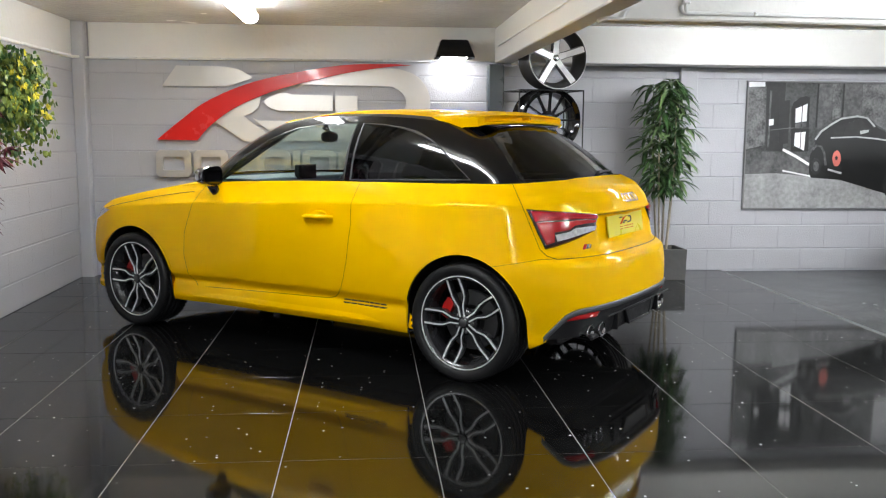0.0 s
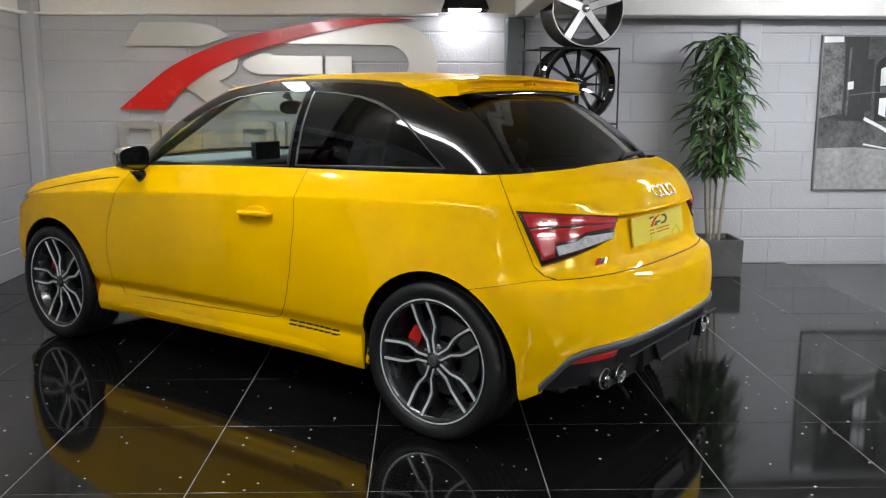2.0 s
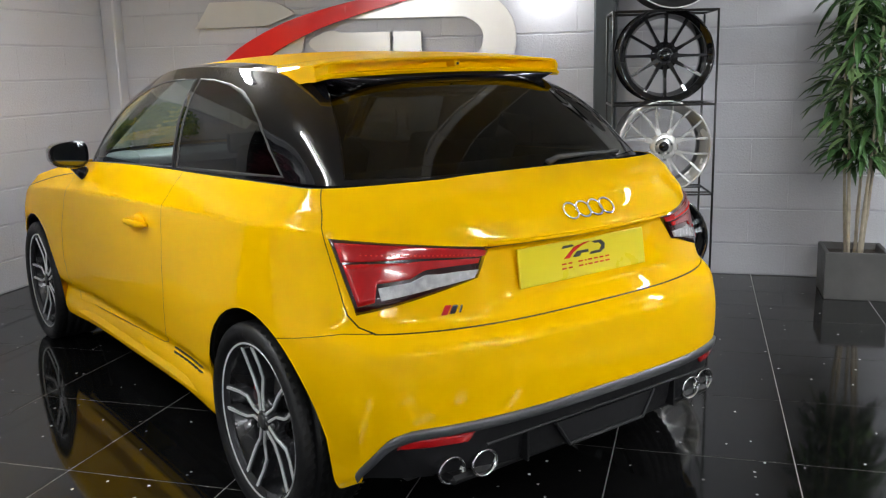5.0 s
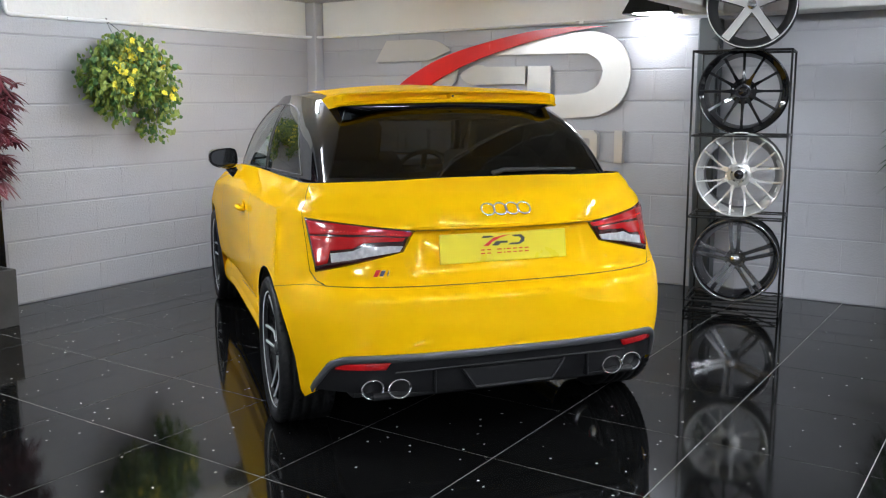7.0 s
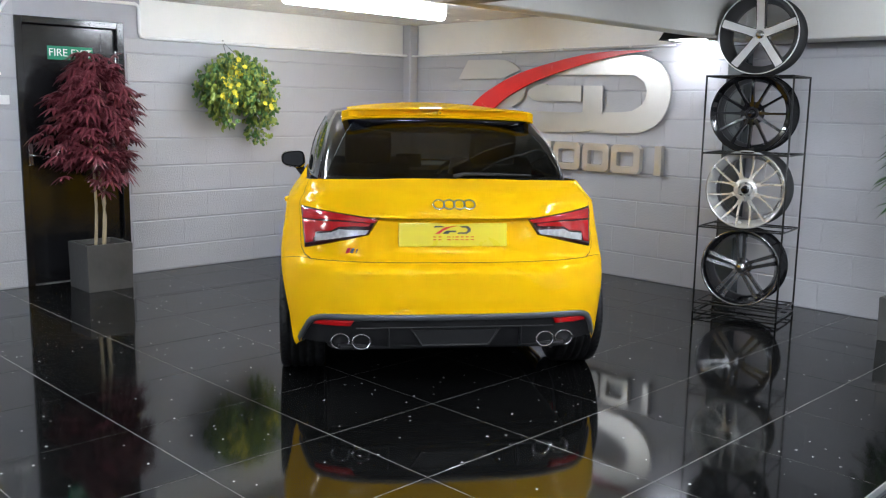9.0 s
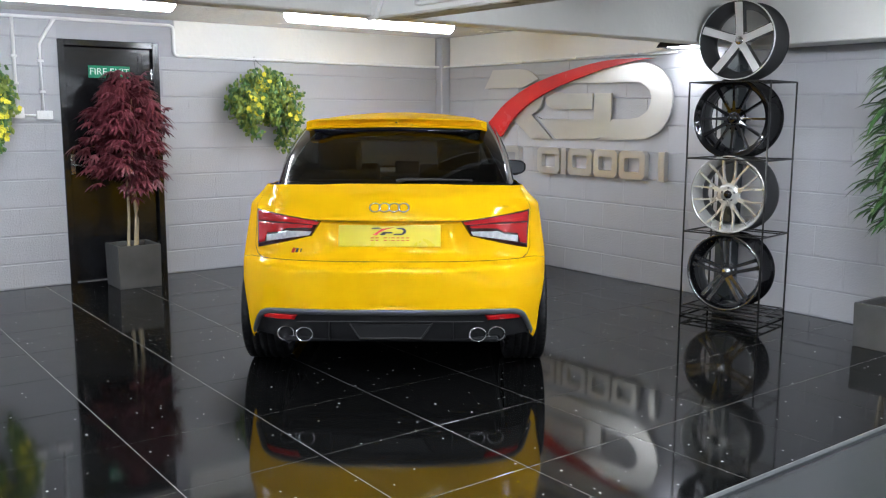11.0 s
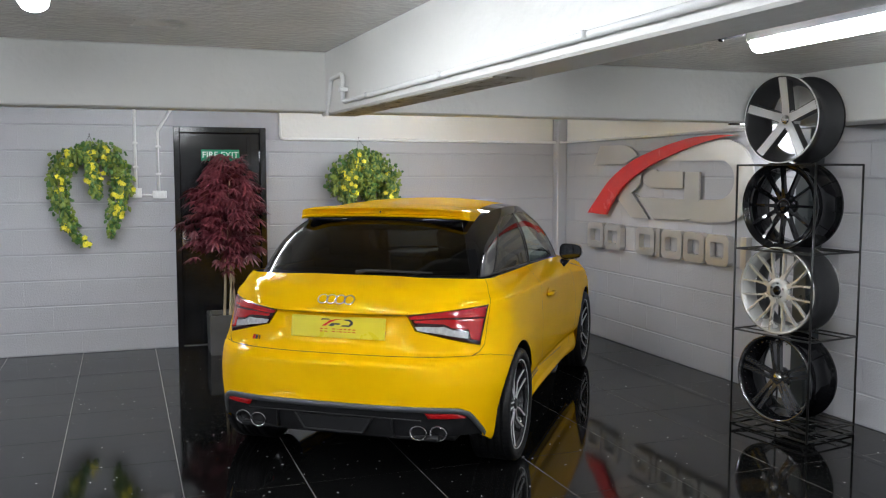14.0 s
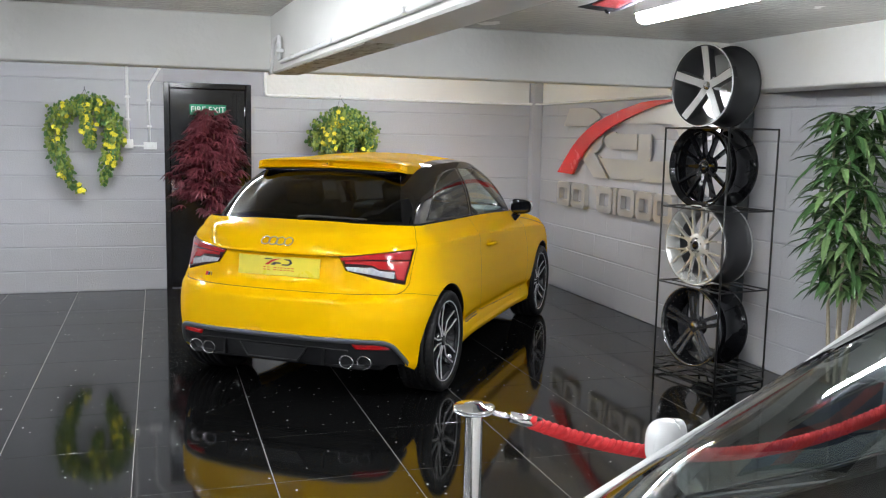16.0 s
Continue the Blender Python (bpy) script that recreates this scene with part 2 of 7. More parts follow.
def ribbon(bm, pts, widths, y0, y1):
    """A bar of given widths along a line in the x z plane, from depth y0 to y1."""
    left, right = [], []
    for i, (x, z) in enumerate(pts):
        a, b = pts[max(i - 1, 0)], pts[min(i + 1, len(pts) - 1)]
        d = Vector((b[0] - a[0], b[1] - a[1])).normalized()
        w = widths[i] / 2 if isinstance(widths, (list, tuple)) else widths / 2
        left.append((x - d.y * w, z + d.x * w))
        right.append((x + d.y * w, z - d.x * w))
    yy0 = y0 if isinstance(y0, (list, tuple)) else [y0] * len(pts)
    yy1 = y1 if isinstance(y1, (list, tuple)) else [y1] * len(pts)
    rings = []
    for i in range(len(pts)):
        (lx, lz), (rx, rz) = left[i], right[i]
        rings.append([bm.verts.new(c) for c in ((lx, yy0[i], lz), (rx, yy0[i], rz), (rx, yy1[i], rz), (lx, yy1[i], lz))])
    for r0, r1 in zip(rings, rings[1:]):
        for k in range(4):
            bm.faces.new((r0[k], r0[(k + 1) % 4], r1[(k + 1) % 4], r1[k]))
    bm.faces.new(rings[0][::-1])
    bm.faces.new(rings[-1])
    return bm


def turn_xz(pts, deg):
    c, s = math.cos(radians(deg)), math.sin(radians(deg))
    return [(x * c - z * s, x * s + z * c) for x, z in pts]


def catmull(points, n):
    """n points evenly along the knots of a smooth curve."""
    q = np.array(points, float)
    k = len(q)
    ts = np.linspace(0, k - 1, n)
    out = []
    for t in ts:
        i = min(int(t), k - 2)
        f = t - i
        p0, p1, p2, p3 = q[max(i - 1, 0)], q[i], q[i + 1], q[min(i + 2, k - 1)]
        out.append(0.5 * ((2 * p1) + (p2 - p0) * f + (2 * p0 - 5 * p1 + 4 * p2 - p3) * f * f + (3 * p1 - p0 - 3 * p2 + p3) * f ** 3))
    return np.array(out)

# flaking paint over brown concrete
M_SOFFIT = mat("stained_concrete", (0.5, 0.47, 0.42), 0.7, bump=1.0, bump_scale=38)
nt, p = nodes_of(M_SOFFIT)
tcn = nt.nodes.new("ShaderNodeTexCoord")
mapn = nt.nodes.new("ShaderNodeMapping")
mapn.inputs["Scale"].default_value = (1.0, 4.0, 1.0)
nt.links.new(tcn.outputs["Object"], mapn.inputs["Vector"])
flk = nt.nodes.new("ShaderNodeTexNoise")
flk.inputs["Scale"].default_value = 9
flk.inputs["Detail"].default_value = 9
flk.inputs["Roughness"].default_value = 0.7
nt.links.new(mapn.outputs["Vector"], flk.inputs["Vector"])
rmp = nt.nodes.new("ShaderNodeValToRGB")
for e, (pos, col) in zip([rmp.color_ramp.elements[0], rmp.color_ramp.elements[1], rmp.color_ramp.elements.new(0.5)], ((0.37, (0.20, 0.18, 0.12, 1)), (0.53, (0.76, 0.73, 0.67, 1)), (0.44, (0.55, 0.51, 0.42, 1)))):
    e.position, e.color = pos, col
nt.links.new(flk.outputs["Fac"], rmp.inputs["Fac"])
nt.links.new(rmp.outputs["Color"], p.inputs["Base Color"])

# ---- the room ----
XL, YB, XR, YF, ZC = -2.45, 7.96, 9.2, -4.2, 2.18   # left wall, back wall, unseen right and front walls, ceiling
EDGE = 3.31                                          # where the stone floor ends
BEAM = 1.86                                          # underside of the beams
T = 0.2


def structure(ob, label, category):
    return tagged(ob, label, category, kind="structure")


floor = structure(part("floor", box_bm(XL - T, EDGE - 0.012, YF - T, YB + T, -0.25, -0.0012), M_GROUT),
                  "polished black stone tile floor with pale grout joints", "floor")
structure(part("floor_painted", box_bm(EDGE + 0.012, XR + T, YF - T, YB + T, -0.25, -0.012), M_FLOOR2),
          "plain grey painted concrete floor beside the stone tiles", "floor")
structure(part("trim_floor_edge", box_bm(EDGE - 0.012, EDGE + 0.012, YF, YB, -0.25, 0.003, bevel=0.002), M_GREYTRIM),
          "metal edge strip where the tiled floor ends", "trim")

DOOR_Y0, DOOR_Y1, DOOR_H = 4.103, 4.915, 1.98
wall_left = structure(part("wall_left", box_bm(XL - T, XL, YF - T, DOOR_Y0, -0.02, ZC), M_JOINT),
                      "grey painted concrete block wall with a fire door", "wall")
bm = bmesh.new()
box(bm, XL - T, XL, DOOR_Y1, YB, -0.02, ZC)
box(bm, XL - T, XL, DOOR_Y0, DOOR_Y1, DOOR_H, ZC)
structure(part("wall_left_end", bm, M_JOINT), "grey painted concrete block wall beyond the fire door", "wall")
wall_back = structure(part("wall_back", box_bm(XL - T, XR + T, YB, YB + T, -0.02, ZC), M_JOINT),
                      "grey painted concrete block wall that carries the metal sign", "wall")
structure(part("wall_right", box_bm(XR, XR + T, YF - T, YB, -0.02, ZC), M_WALL), "plain grey painted wall", "wall")
structure(part("wall_front", box_bm(XL, XR, YF - T, YF, -0.02, ZC), M_WALL), "plain grey painted wall", "wall")
structure(part("ceiling", box_bm(XL - T, XR + T, YF - T, YB + T, ZC, ZC + 0.2), M_CEIL), "low white painted uneven concrete ceiling", "ceiling")

# beams: A runs from the back wall towards the front, B meets it from the right, C lies on the back wall
AX0, AX1, BY0, BY1, CY = 1.17, 1.315, 4.69, 4.86, 7.66
structure(part("beam_long", box_bm(AX0, AX1, YF, YB, BEAM + 0.016, ZC, bevel=0.008), M_WHITE), "deep white painted concrete beam", "beam")
SKEW = Matrix.Translation((2.07, BY0, 0)) @ pose(0, 0, 0, 0, 0, 2.3) @ Matrix.Translation((-2.07, -BY0, 0))
structure(part("beam_cross", box_bm(AX1 - 0.03, XR + 0.1, BY0, BY1, BEAM, ZC, bevel=0.008), M_WHITE, m=SKEW), "deep white painted concrete beam with a pipe along it", "beam")
structure(part("beam_back", box_bm(AX1, XR, CY, YB, BEAM, ZC, bevel=0.008), M_WHITE), "white painted concrete beam along the back wall", "beam")
structure(part("trim_soffit", box_bm(AX1 + 0.01, 3.3, BY0 + 0.015, BY1 - 0.015, BEAM - 0.004, BEAM + 0.01, bevel=0.002), M_SOFFIT, m=SKEW), "flaking stained concrete on the beam's underside", "trim")
# white painted band at the top of the walls, 12 mm proud
BAND = 1.89
structure(part("trim_band_left", box_bm(XL, XL + 0.012, 5.06, YB - 0.12, BAND, ZC, bevel=0.004), M_WHITE), "white painted band at the top of the wall", "trim")
structure(part("trim_band_back", box_bm(XL + 0.12, AX0, YB - 0.012, YB, BAND, ZC, bevel=0.004), M_WHITE), "white painted band at the top of the wall", "trim")
structure(part("trim_corner", box_bm(XL, XL + 0.11, YB - 0.11, YB, -0.01, ZC, bevel=0.01), M_WALL), "grey painted boxing in the corner of the room", "trim")
M_PILLAR = mat("dark_grey_gloss_paint", (0.055, 0.065, 0.07), 0.3, vary=0.1, scale=6, bump=0.1, bump_scale=30)
structure(part("trim_pillar", box_bm(1.10, 1.24, YB - 0.12, YB, -0.01, BEAM, bevel=0.012), M_PILLAR), "dark grey painted steel pillar at the wall", "pillar")
structure(part("trim_conduit_back", box_bm(2.86, 3.02, YB - 0.05, YB, 1.05, BEAM, bevel=0.006), M_WALL), "grey painted cable boxing on the wall", "trim")

# ---- the yellow car: x forward from the rear axle, y to its left, z up ----
WB, RA, HUB = 2.485, 0.350, 0.305


def tab(xs, ys, soft=0.018):
    """A softened table: a cubic through the knots that never overshoots, then smoothed."""
    xs, ys = np.array(xs, float), np.array(ys, float)
    g = np.linspace(xs[0] - 0.1, xs[-1] + 0.1, 2400)
    h, d = np.diff(xs), np.diff(ys) / np.diff(xs)
    m = np.zeros(len(xs))
    for i in range(1, len(xs) - 1):
        if d[i - 1] * d[i] > 0:
            a, b = 2 * h[i] + h[i - 1], h[i] + 2 * h[i - 1]
            m[i] = (a + b) / (a / d[i - 1] + b / d[i])
    m[0], m[-1] = d[0], d[-1]
    q = np.clip(g, xs[0], xs[-1])
    i = np.clip(np.searchsorted(xs, q, side="right") - 1, 0, len(xs) - 2)
    f = (q - xs[i]) / h[i]
    v = (1 + 2 * f) * (1 - f) ** 2 * ys[i] + f * (1 - f) ** 2 * h[i] * m[i] + f * f * (3 - 2 * f) * ys[i + 1] + f * f * (f - 1) * h[i] * m[i + 1]
    step = g[1] - g[0]
    k = max(1, int(soft / step))
    ker = np.hanning(2 * k + 3)
    ker /= ker.sum()
    sm = v
    for _ in range(2):
        sm = np.convolve(np.pad(sm, k + 1, mode="edge"), ker, mode="valid")
    return lambda q: np.interp(q, g, sm)


SIDE = tab([0.18, 0.21, 0.25, 0.30, 0.345, 0.44, 0.52, 0.60, 0.68, 0.76, 0.84, 0.875, 0.90, 0.95, 1.00, 1.05],
           [0.745, 0.772, 0.782, 0.776, 0.764, 0.793, 0.804, 0.811, 0.814, 0.812, 0.806, 0.801, 0.782, 0.746, 0.704, 0.67], 0.010)
CREASE = tab([-0.7, -0.2, 0.74, 2.07, 2.6, 3.3], [0.913, 0.906, 0.879, 0.816, 0.775, 0.73], 0.1)
LOWER = tab([-0.7, 0.35, 0.85, 2.05, 3.3], [0.40, 0.40, 0.392, 0.362, 0.36], 0.1)
REAR = tab([0.18, 0.30, 0.48, 0.605, 0.632, 0.653, 0.672, 0.70, 0.80, 0.862, 0.90, 0.935, 0.965, 0.988, 1.005, 1.03, 1.06],
           [-0.60, -0.640, -0.657, -0.654, -0.640, -0.598, -0.582, -0.579, -0.582, -0.588, -0.576, -0.558, -0.532, -0.495, -0.445, -0.37, -0.30], 0.010)
NEXP = tab([0.2, 0.5, 0.60, 0.70, 0.80, 0.90, 1.05], [3.2, 3.2, 3.0, 2.75, 2.4, 2.2, 2.2], 0.03)
SINK = tab([0.60, 0.665, 0.70, 0.80, 0.843, 0.858, 0.95], [0.0, 0.0, 0.014, 0.032, 0.037, 0.0, 0.0], 0.006)
FRONT = tab([0.18, 0.24, 0.30, 0.45, 0.60, 0.68, 0.74, 0.80, 0.95], [3.15, 3.22, 3.26, 3.28, 3.25, 3.21, 3.15, 3.05, 2.9])
TOP = tab([-0.7, -0.45, -0.2, 0.3, 1.0, 1.7, 1.95, 2.2, 2.6, 2.95, 3.1, 3.3], [1.03, 1.028, 1.012, 1.0, 0.988, 0.962, 0.945, 0.915, 0.845, 0.765, 0.715, 0.66])
UE, UF = -0.06, 2.55
UP_PART = tab([0.50, 0.62, 0.76, 0.92, 1.0, 1.1], [0, 0, 1, 1, 0, 0], 0.02)
LOW_PART = tab([0.2, 0.32, 0.40, 0.50, 0.62, 0.8], [0, 0, 1, 1, 0, 0], 0.02)
FLANK = tab([0.18, 0.25, 0.45, 0.60, 0.70, 0.80], [0.772, 0.796, 0.824, 0.824, 0.800, 0.76], 0.02)


def sink(v, w):
    """How deep the number plate's field lies in the tailgate."""
    s = np.clip((0.415 - np.abs(v)) / 0.10, 0, 1)
    return SINK(w) * s * s * (3 - 2 * s)


def stern(hw, u, w):
    """The rear bumper's flanks stay full towards the floor."""
    k = np.clip((0.02 - u) / 0.42, 0, 1)
    d = FLANK(w) - hw
    return hw + k * k * (3 - 2 * k) * (d + np.sqrt(d * d + 0.000016)) / 2


def half_width(u, w):
    """Half the body's width at a place along it and a height, before the ends round off."""
    up_shift = (0.875 - CREASE(u)) * UP_PART(w)
    lo_shift = (0.44 - LOWER(u)) * LOW_PART(w)
    hw = SIDE(w + up_shift + lo_shift)
    # swollen wheel arches
    for c in (0.0, WB):
        d = np.maximum(0, np.hypot(u - c, w - HUB) - RA)
        k = np.clip((0.92 - w) / 0.35, 0, 1)
        hw = hw + 0.025 * np.exp(-(d / 0.24) ** 2) * k * k * (3 - 2 * k)
    hw = stern(hw, u, w)
    return hw * (1 - 0.02 * (np.maximum(0, 0.4 - u) / 1.1) ** 2) * (1 - 0.035 * (np.maximum(0, u - 1.9) / 1.4) ** 2)


def skin(ob):
    """Gives a panel the clean shading of the body's own surface."""
    me = ob.data
    q = np.empty(len(me.vertices) * 3)
    me.vertices.foreach_get("co", q)
    q = q.reshape(-1, 3)

    def field(u, v, w):
        s = np.abs(v) / half_width(u, w)
        n = np.where(u < 1, NEXP(w), 2.8)
        k = np.where(u < 1, (UE - u + np.where(u < UE, sink(v, w), 0)) / (UE - REAR(w)), (u - UF) / (FRONT(w) - UF))
        return (np.maximum(k, 0) ** n + s ** n) ** (1 / n)

    h = 0.004
    g = np.zeros_like(q)
    for a in range(3):
        d = np.zeros(3)
        d[a] = h
        g[:, a] = field(*(q + d).T) - field(*(q - d).T)
    g /= np.linalg.norm(g, axis=1)[:, None] + 1e-12
    me.normals_split_custom_set_from_vertices([tuple(n) for n in g])


def plan(u, w):
    """Half width of the body at a place along it, rounded off to the tail and the nose."""
    hw = half_width(u, w)
    if u < UE:
        r, n = REAR(w), NEXP(w)
        k = min(1, max(0, (UE - u) / (UE - r)))
        hw *= (1 - k ** n) ** (1 / n)
    if u > UF:
        k = min(1, max(0, (u - UF) / (FRONT(w) - UF)))
        hw *= (1 - k ** 2.8) ** (1 / 2.8)
    return hw


def bottom(u):
    b = 0.205 + 0.05 * max(0.0, min(1.0, (-u - 0.36) / 0.1))
    for c in (0.0, WB):
        if abs(u - c) < RA:
            b = max(b, HUB + math.sqrt(RA ** 2 - (u - c) ** 2))
    return b


def columns():
    cols = [("r", q) for q in np.linspace(0, 1, 41)[:-1]]
    us = []
    us += [c + RA * math.cos(t) for c in (0.0,) for t in np.linspace(math.pi, 0, 25)]
    us = [-RA - 0.006] + us + [RA + 0.006]
    us += list(np.linspace(RA + 0.05, WB - RA - 0.05, 40))
    us += [WB - RA - 0.006] + [WB + RA * math.cos(t) for t in np.linspace(math.pi, 0, 25)] + [WB + RA + 0.006]
    cols += [("s", u) for u in us]
    cols += [("f", q) for q in np.linspace(0, 1, 19)[1:]]
    return cols


def col_point(kind, q, w):
    if kind == "s":
        return (q, plan(q, w), w)
    if kind == "r":
        r, n = REAR(w), NEXP(w)
        u0 = -RA - 0.006
        k0 = (UE - u0) / (UE - r)
        th0 = math.acos(min(1, k0 ** (n / 2)))
        th = q * th0
        u = UE - (UE - r) * math.cos(th) ** (2 / n)
        v = half_width(u, w) * math.sin(th) ** (2 / n)
        return (u + sink(v, w), v, w)
    f = FRONT(w)
    u0 = WB + RA + 0.006
    k0 = max(0.0, (u0 - UF) / (f - UF))
    th0 = math.acos(min(1, k0 ** 1.4))
    th = (1 - q) * th0
    u = UF + (f - UF) * math.cos(th) ** (2 / 2.8)
    return (u, half_width(u, w) * math.sin(th) ** (2 / 2.8), w)


def lower_grid(rows=84, inset=0.0):
    """Left half of the body below the glass, as one sheet from the tail's middle to the nose's."""
    bm = bmesh.new()
    grid = []
    for kind, q in columns():
        un = col_point(kind, q, 0.6)[0]
        b, t = bottom(un), TOP(un)
        if kind == "r":
            t = TOP(un)
        line = []
        for i in range(rows + 1):
            w = b + (t - b) * i / rows
            u, v, w = col_point(kind, q, w)
            if inset:
                v = max(0, v - inset)
                u = u + (inset if kind == "r" else -inset if kind == "f" else 0)
            line.append(bm.verts.new((u, v, w)))
        grid.append(line)
    for c0, c1 in zip(grid, grid[1:]):
        for i in range(rows):
            bm.faces.new((c0[i], c0[i + 1], c1[i + 1], c1[i]))
    return bm, grid


def planes_of(poly, axes):
    """Outward cutting planes of a convex outline given anticlockwise in two axes."""
    res = []
    for i in range(len(poly)):
        (a0, b0), (a1, b1) = poly[i], poly[(i + 1) % len(poly)]
        n = (b1 - b0, -(a1 - a0))
        co, no = [0, 0, 0], [0, 0, 0]
        co[axes[0]], co[axes[1]] = a0, b0
        no[axes[0]], no[axes[1]] = n
        res.append((Vector(co), Vector(no).normalized()))
    return res


def keep_inside(bm, planes, gap=0.0):
    b = bm.copy()
    for co, no in planes:
        bmesh.ops.bisect_plane(b, geom=b.verts[:] + b.edges[:] + b.faces[:], plane_co=co - no * gap, plane_no=no, clear_outer=True)
    return b


def keep_outside(bm, planes, gap=0.0):
    total = bmesh.new()
    for k in range(len(planes)):
        b = bm.copy()
        for co, no in planes[:k]:
            bmesh.ops.bisect_plane(b, geom=b.verts[:] + b.edges[:] + b.faces[:], plane_co=co + no * gap, plane_no=no, clear_outer=True)
        co, no = planes[k]
        bmesh.ops.bisect_plane(b, geom=b.verts[:] + b.edges[:] + b.faces[:], plane_co=co + no * gap, plane_no=no, clear_inner=True)
        me = bpy.data.meshes.new("tmp")
        b.to_mesh(me)
        b.free()
        total.from_mesh(me)
        bpy.data.meshes.remove(me)
    bmesh.ops.remove_doubles(total, verts=total.verts, dist=0.0004)
    return total


def mirrored(bm, both=True):
    """The sheet's mirror image across the car's middle, with the sheet itself when both."""
    b = bm.copy()
    for v in b.verts:
        v.co.y = -v.co.y
    bmesh.ops.reverse_faces(b, faces=b.faces)
    if both:
        me = bpy.data.meshes.new("tmp")
        bm.to_mesh(me)
        b.from_mesh(me)
        bpy.data.meshes.remove(me)
        bmesh.ops.remove_doubles(b, verts=b.verts, dist=0.0006)
    return b


def outward(bm):
    """Turns the faces of a half sheet away from the car's middle."""
    for f in bm.faces:
        c = f.calc_center_median()
        f.normal_update()
        if f.normal.dot(Vector((c.x - 1.3, c.y * 3, (c.z - 0.6) * 1.5))) < 0:
            f.normal_flip()


DOOR_POLY = [(0.905, 0.334), (1.93, 0.305), (1.985, 0.36), (2.01, 0.5), (2.0, 0.75), (1.93, 0.875), (1.86, 1.1), (0.72, 1.1), (0.712, 0.76), (0.745, 0.56), (0.77, 0.47), (0.795, 0.405), (0.825, 0.368), (0.86, 0.345)]
GATE_POLY = [(-1.0, 0.652), (-0.455, 0.652), (-0.415, 0.668), (-0.385, 0.70)]
BUMP_POLY = [(-1.0, 0.1), (-0.16, 0.1), (-0.16, 0.606), (-0.39, 0.652), (-1.0, 0.67)]

BASE_CURVE = [(-0.375, 0, 1.030), (-0.362, 0.22, 1.028), (-0.315, 0.42, 1.023), (-0.205, 0.612, 1.013), (0.05, 0.668, 1.009), (0.5, 0.695, 0.998), (1.0, 0.703, 0.987), (1.5, 0.705, 0.968),
              (1.92, 0.680, 0.946), (2.13, 0.48, 0.960), (2.25, 0.25, 0.972), (2.29, 0, 0.978)]
ROOF_CURVE = [(0.085, 0, 1.325), (0.092, 0.2, 1.322), (0.118, 0.37, 1.313), (0.165, 0.478, 1.296), (0.33, 0.528, 1.326), (0.55, 0.552, 1.346), (0.85, 0.562, 1.354), (1.14, 0.556, 1.346),
              (1.42, 0.52, 1.314), (1.52, 0.35, 1.336), (1.56, 0.18, 1.348), (1.57, 0, 1.351)]
# the glasshouse of the other, lower car
BASE_CURVE_LOW = [(-0.47, 0, 1.022), (-0.45, 0.22, 1.02), (-0.37, 0.45, 1.013), (-0.21, 0.655, 1.004), (0.05, 0.735, 0.998), (0.5, 0.772, 0.99), (1.0, 0.778, 0.984), (1.5, 0.765, 0.972),
              (1.86, 0.715, 0.955), (2.10, 0.5, 0.965), (2.22, 0.25, 0.975), (2.26, 0, 0.98)]
ROOF_CURVE_LOW = [(-0.10, 0, 1.325), (-0.09, 0.2, 1.322), (-0.05, 0.38, 1.313), (0.03, 0.485, 1.298), (0.25, 0.53, 1.322), (0.5, 0.553, 1.342), (0.85, 0.566, 1.354), (1.12, 0.562, 1.346),
              (1.36, 0.53, 1.318), (1.46, 0.35, 1.338), (1.50, 0.18, 1.350), (1.51, 0, 1.353)]


def upper_grid(base, roof_edge, ncol=99, rows=20):
    """Left half of the glasshouse between belt line and roof edge."""
    b, r = catmull(base, ncol), catmull(roof_edge, ncol)
    bm = bmesh.new()
    grid = []
    for i in range(ncol):
        line = []
        d = r[i] - b[i]
        out = Vector((0, 1, 0)) if 0.27 < i / (ncol - 1) < 0.73 else Vector((-1 if i < ncol / 2 else 1, 0.2, 0)).normalized()
        for k in range(rows + 1):
            f = k / rows
            q = Vector(b[i] + d * f)
            k_out = 0.022 if 0.27 < i / (ncol - 1) < 0.73 else 0.010
            k_up = 0.03 if i / (ncol - 1) > 0.27 else 0.008 + 0.022 * max(0, (i / (ncol - 1) - 0.2) / 0.07)
            q += Vector((0, 0, 1)) * k_up * math.sin(math.pi * f) + out * k_out * math.sin(math.pi * f)
            q.y = max(0, q.y) if i not in (0, ncol - 1) else 0
            line.append(bm.verts.new(q))
        grid.append(line)
    for c0, c1 in zip(grid, grid[1:]):
        for k in range(rows):
            bm.faces.new((c0[k], c0[k + 1], c1[k + 1], c1[k]))
    return bm, grid


CROWN = tab([-0.15, -0.10, 0.05, 0.10, 0.25, 0.5, 0.85, 1.14, 1.36, 1.50, 1.57], [1.318, 1.324, 1.340, 1.356, 1.384, 1.398, 1.405, 1.400, 1.382, 1.362, 1.351], 0.03)


def cap_grid(curve, ncol, rows):
    """A crowned lid over the left half of a closed edge curve, towards the car's middle line."""
    q = catmull(curve, ncol)
    bm = bmesh.new()
    grid = []
    for u, v, w in q:
        grid.append([bm.verts.new((u, v * s, w + (max(CROWN(u), w + 0.001) - w) * (1 - s * s))) for s in np.linspace(1, 0, rows + 1)])
    for c0, c1 in zip(grid, grid[1:]):
        for k in range(rows):
            try:
                bm.faces.new((c0[k], c0[k + 1], c1[k + 1], c1[k]))
            except ValueError:
                pass
    bmesh.ops.remove_doubles(bm, verts=bm.verts, dist=0.0005)
    return bm


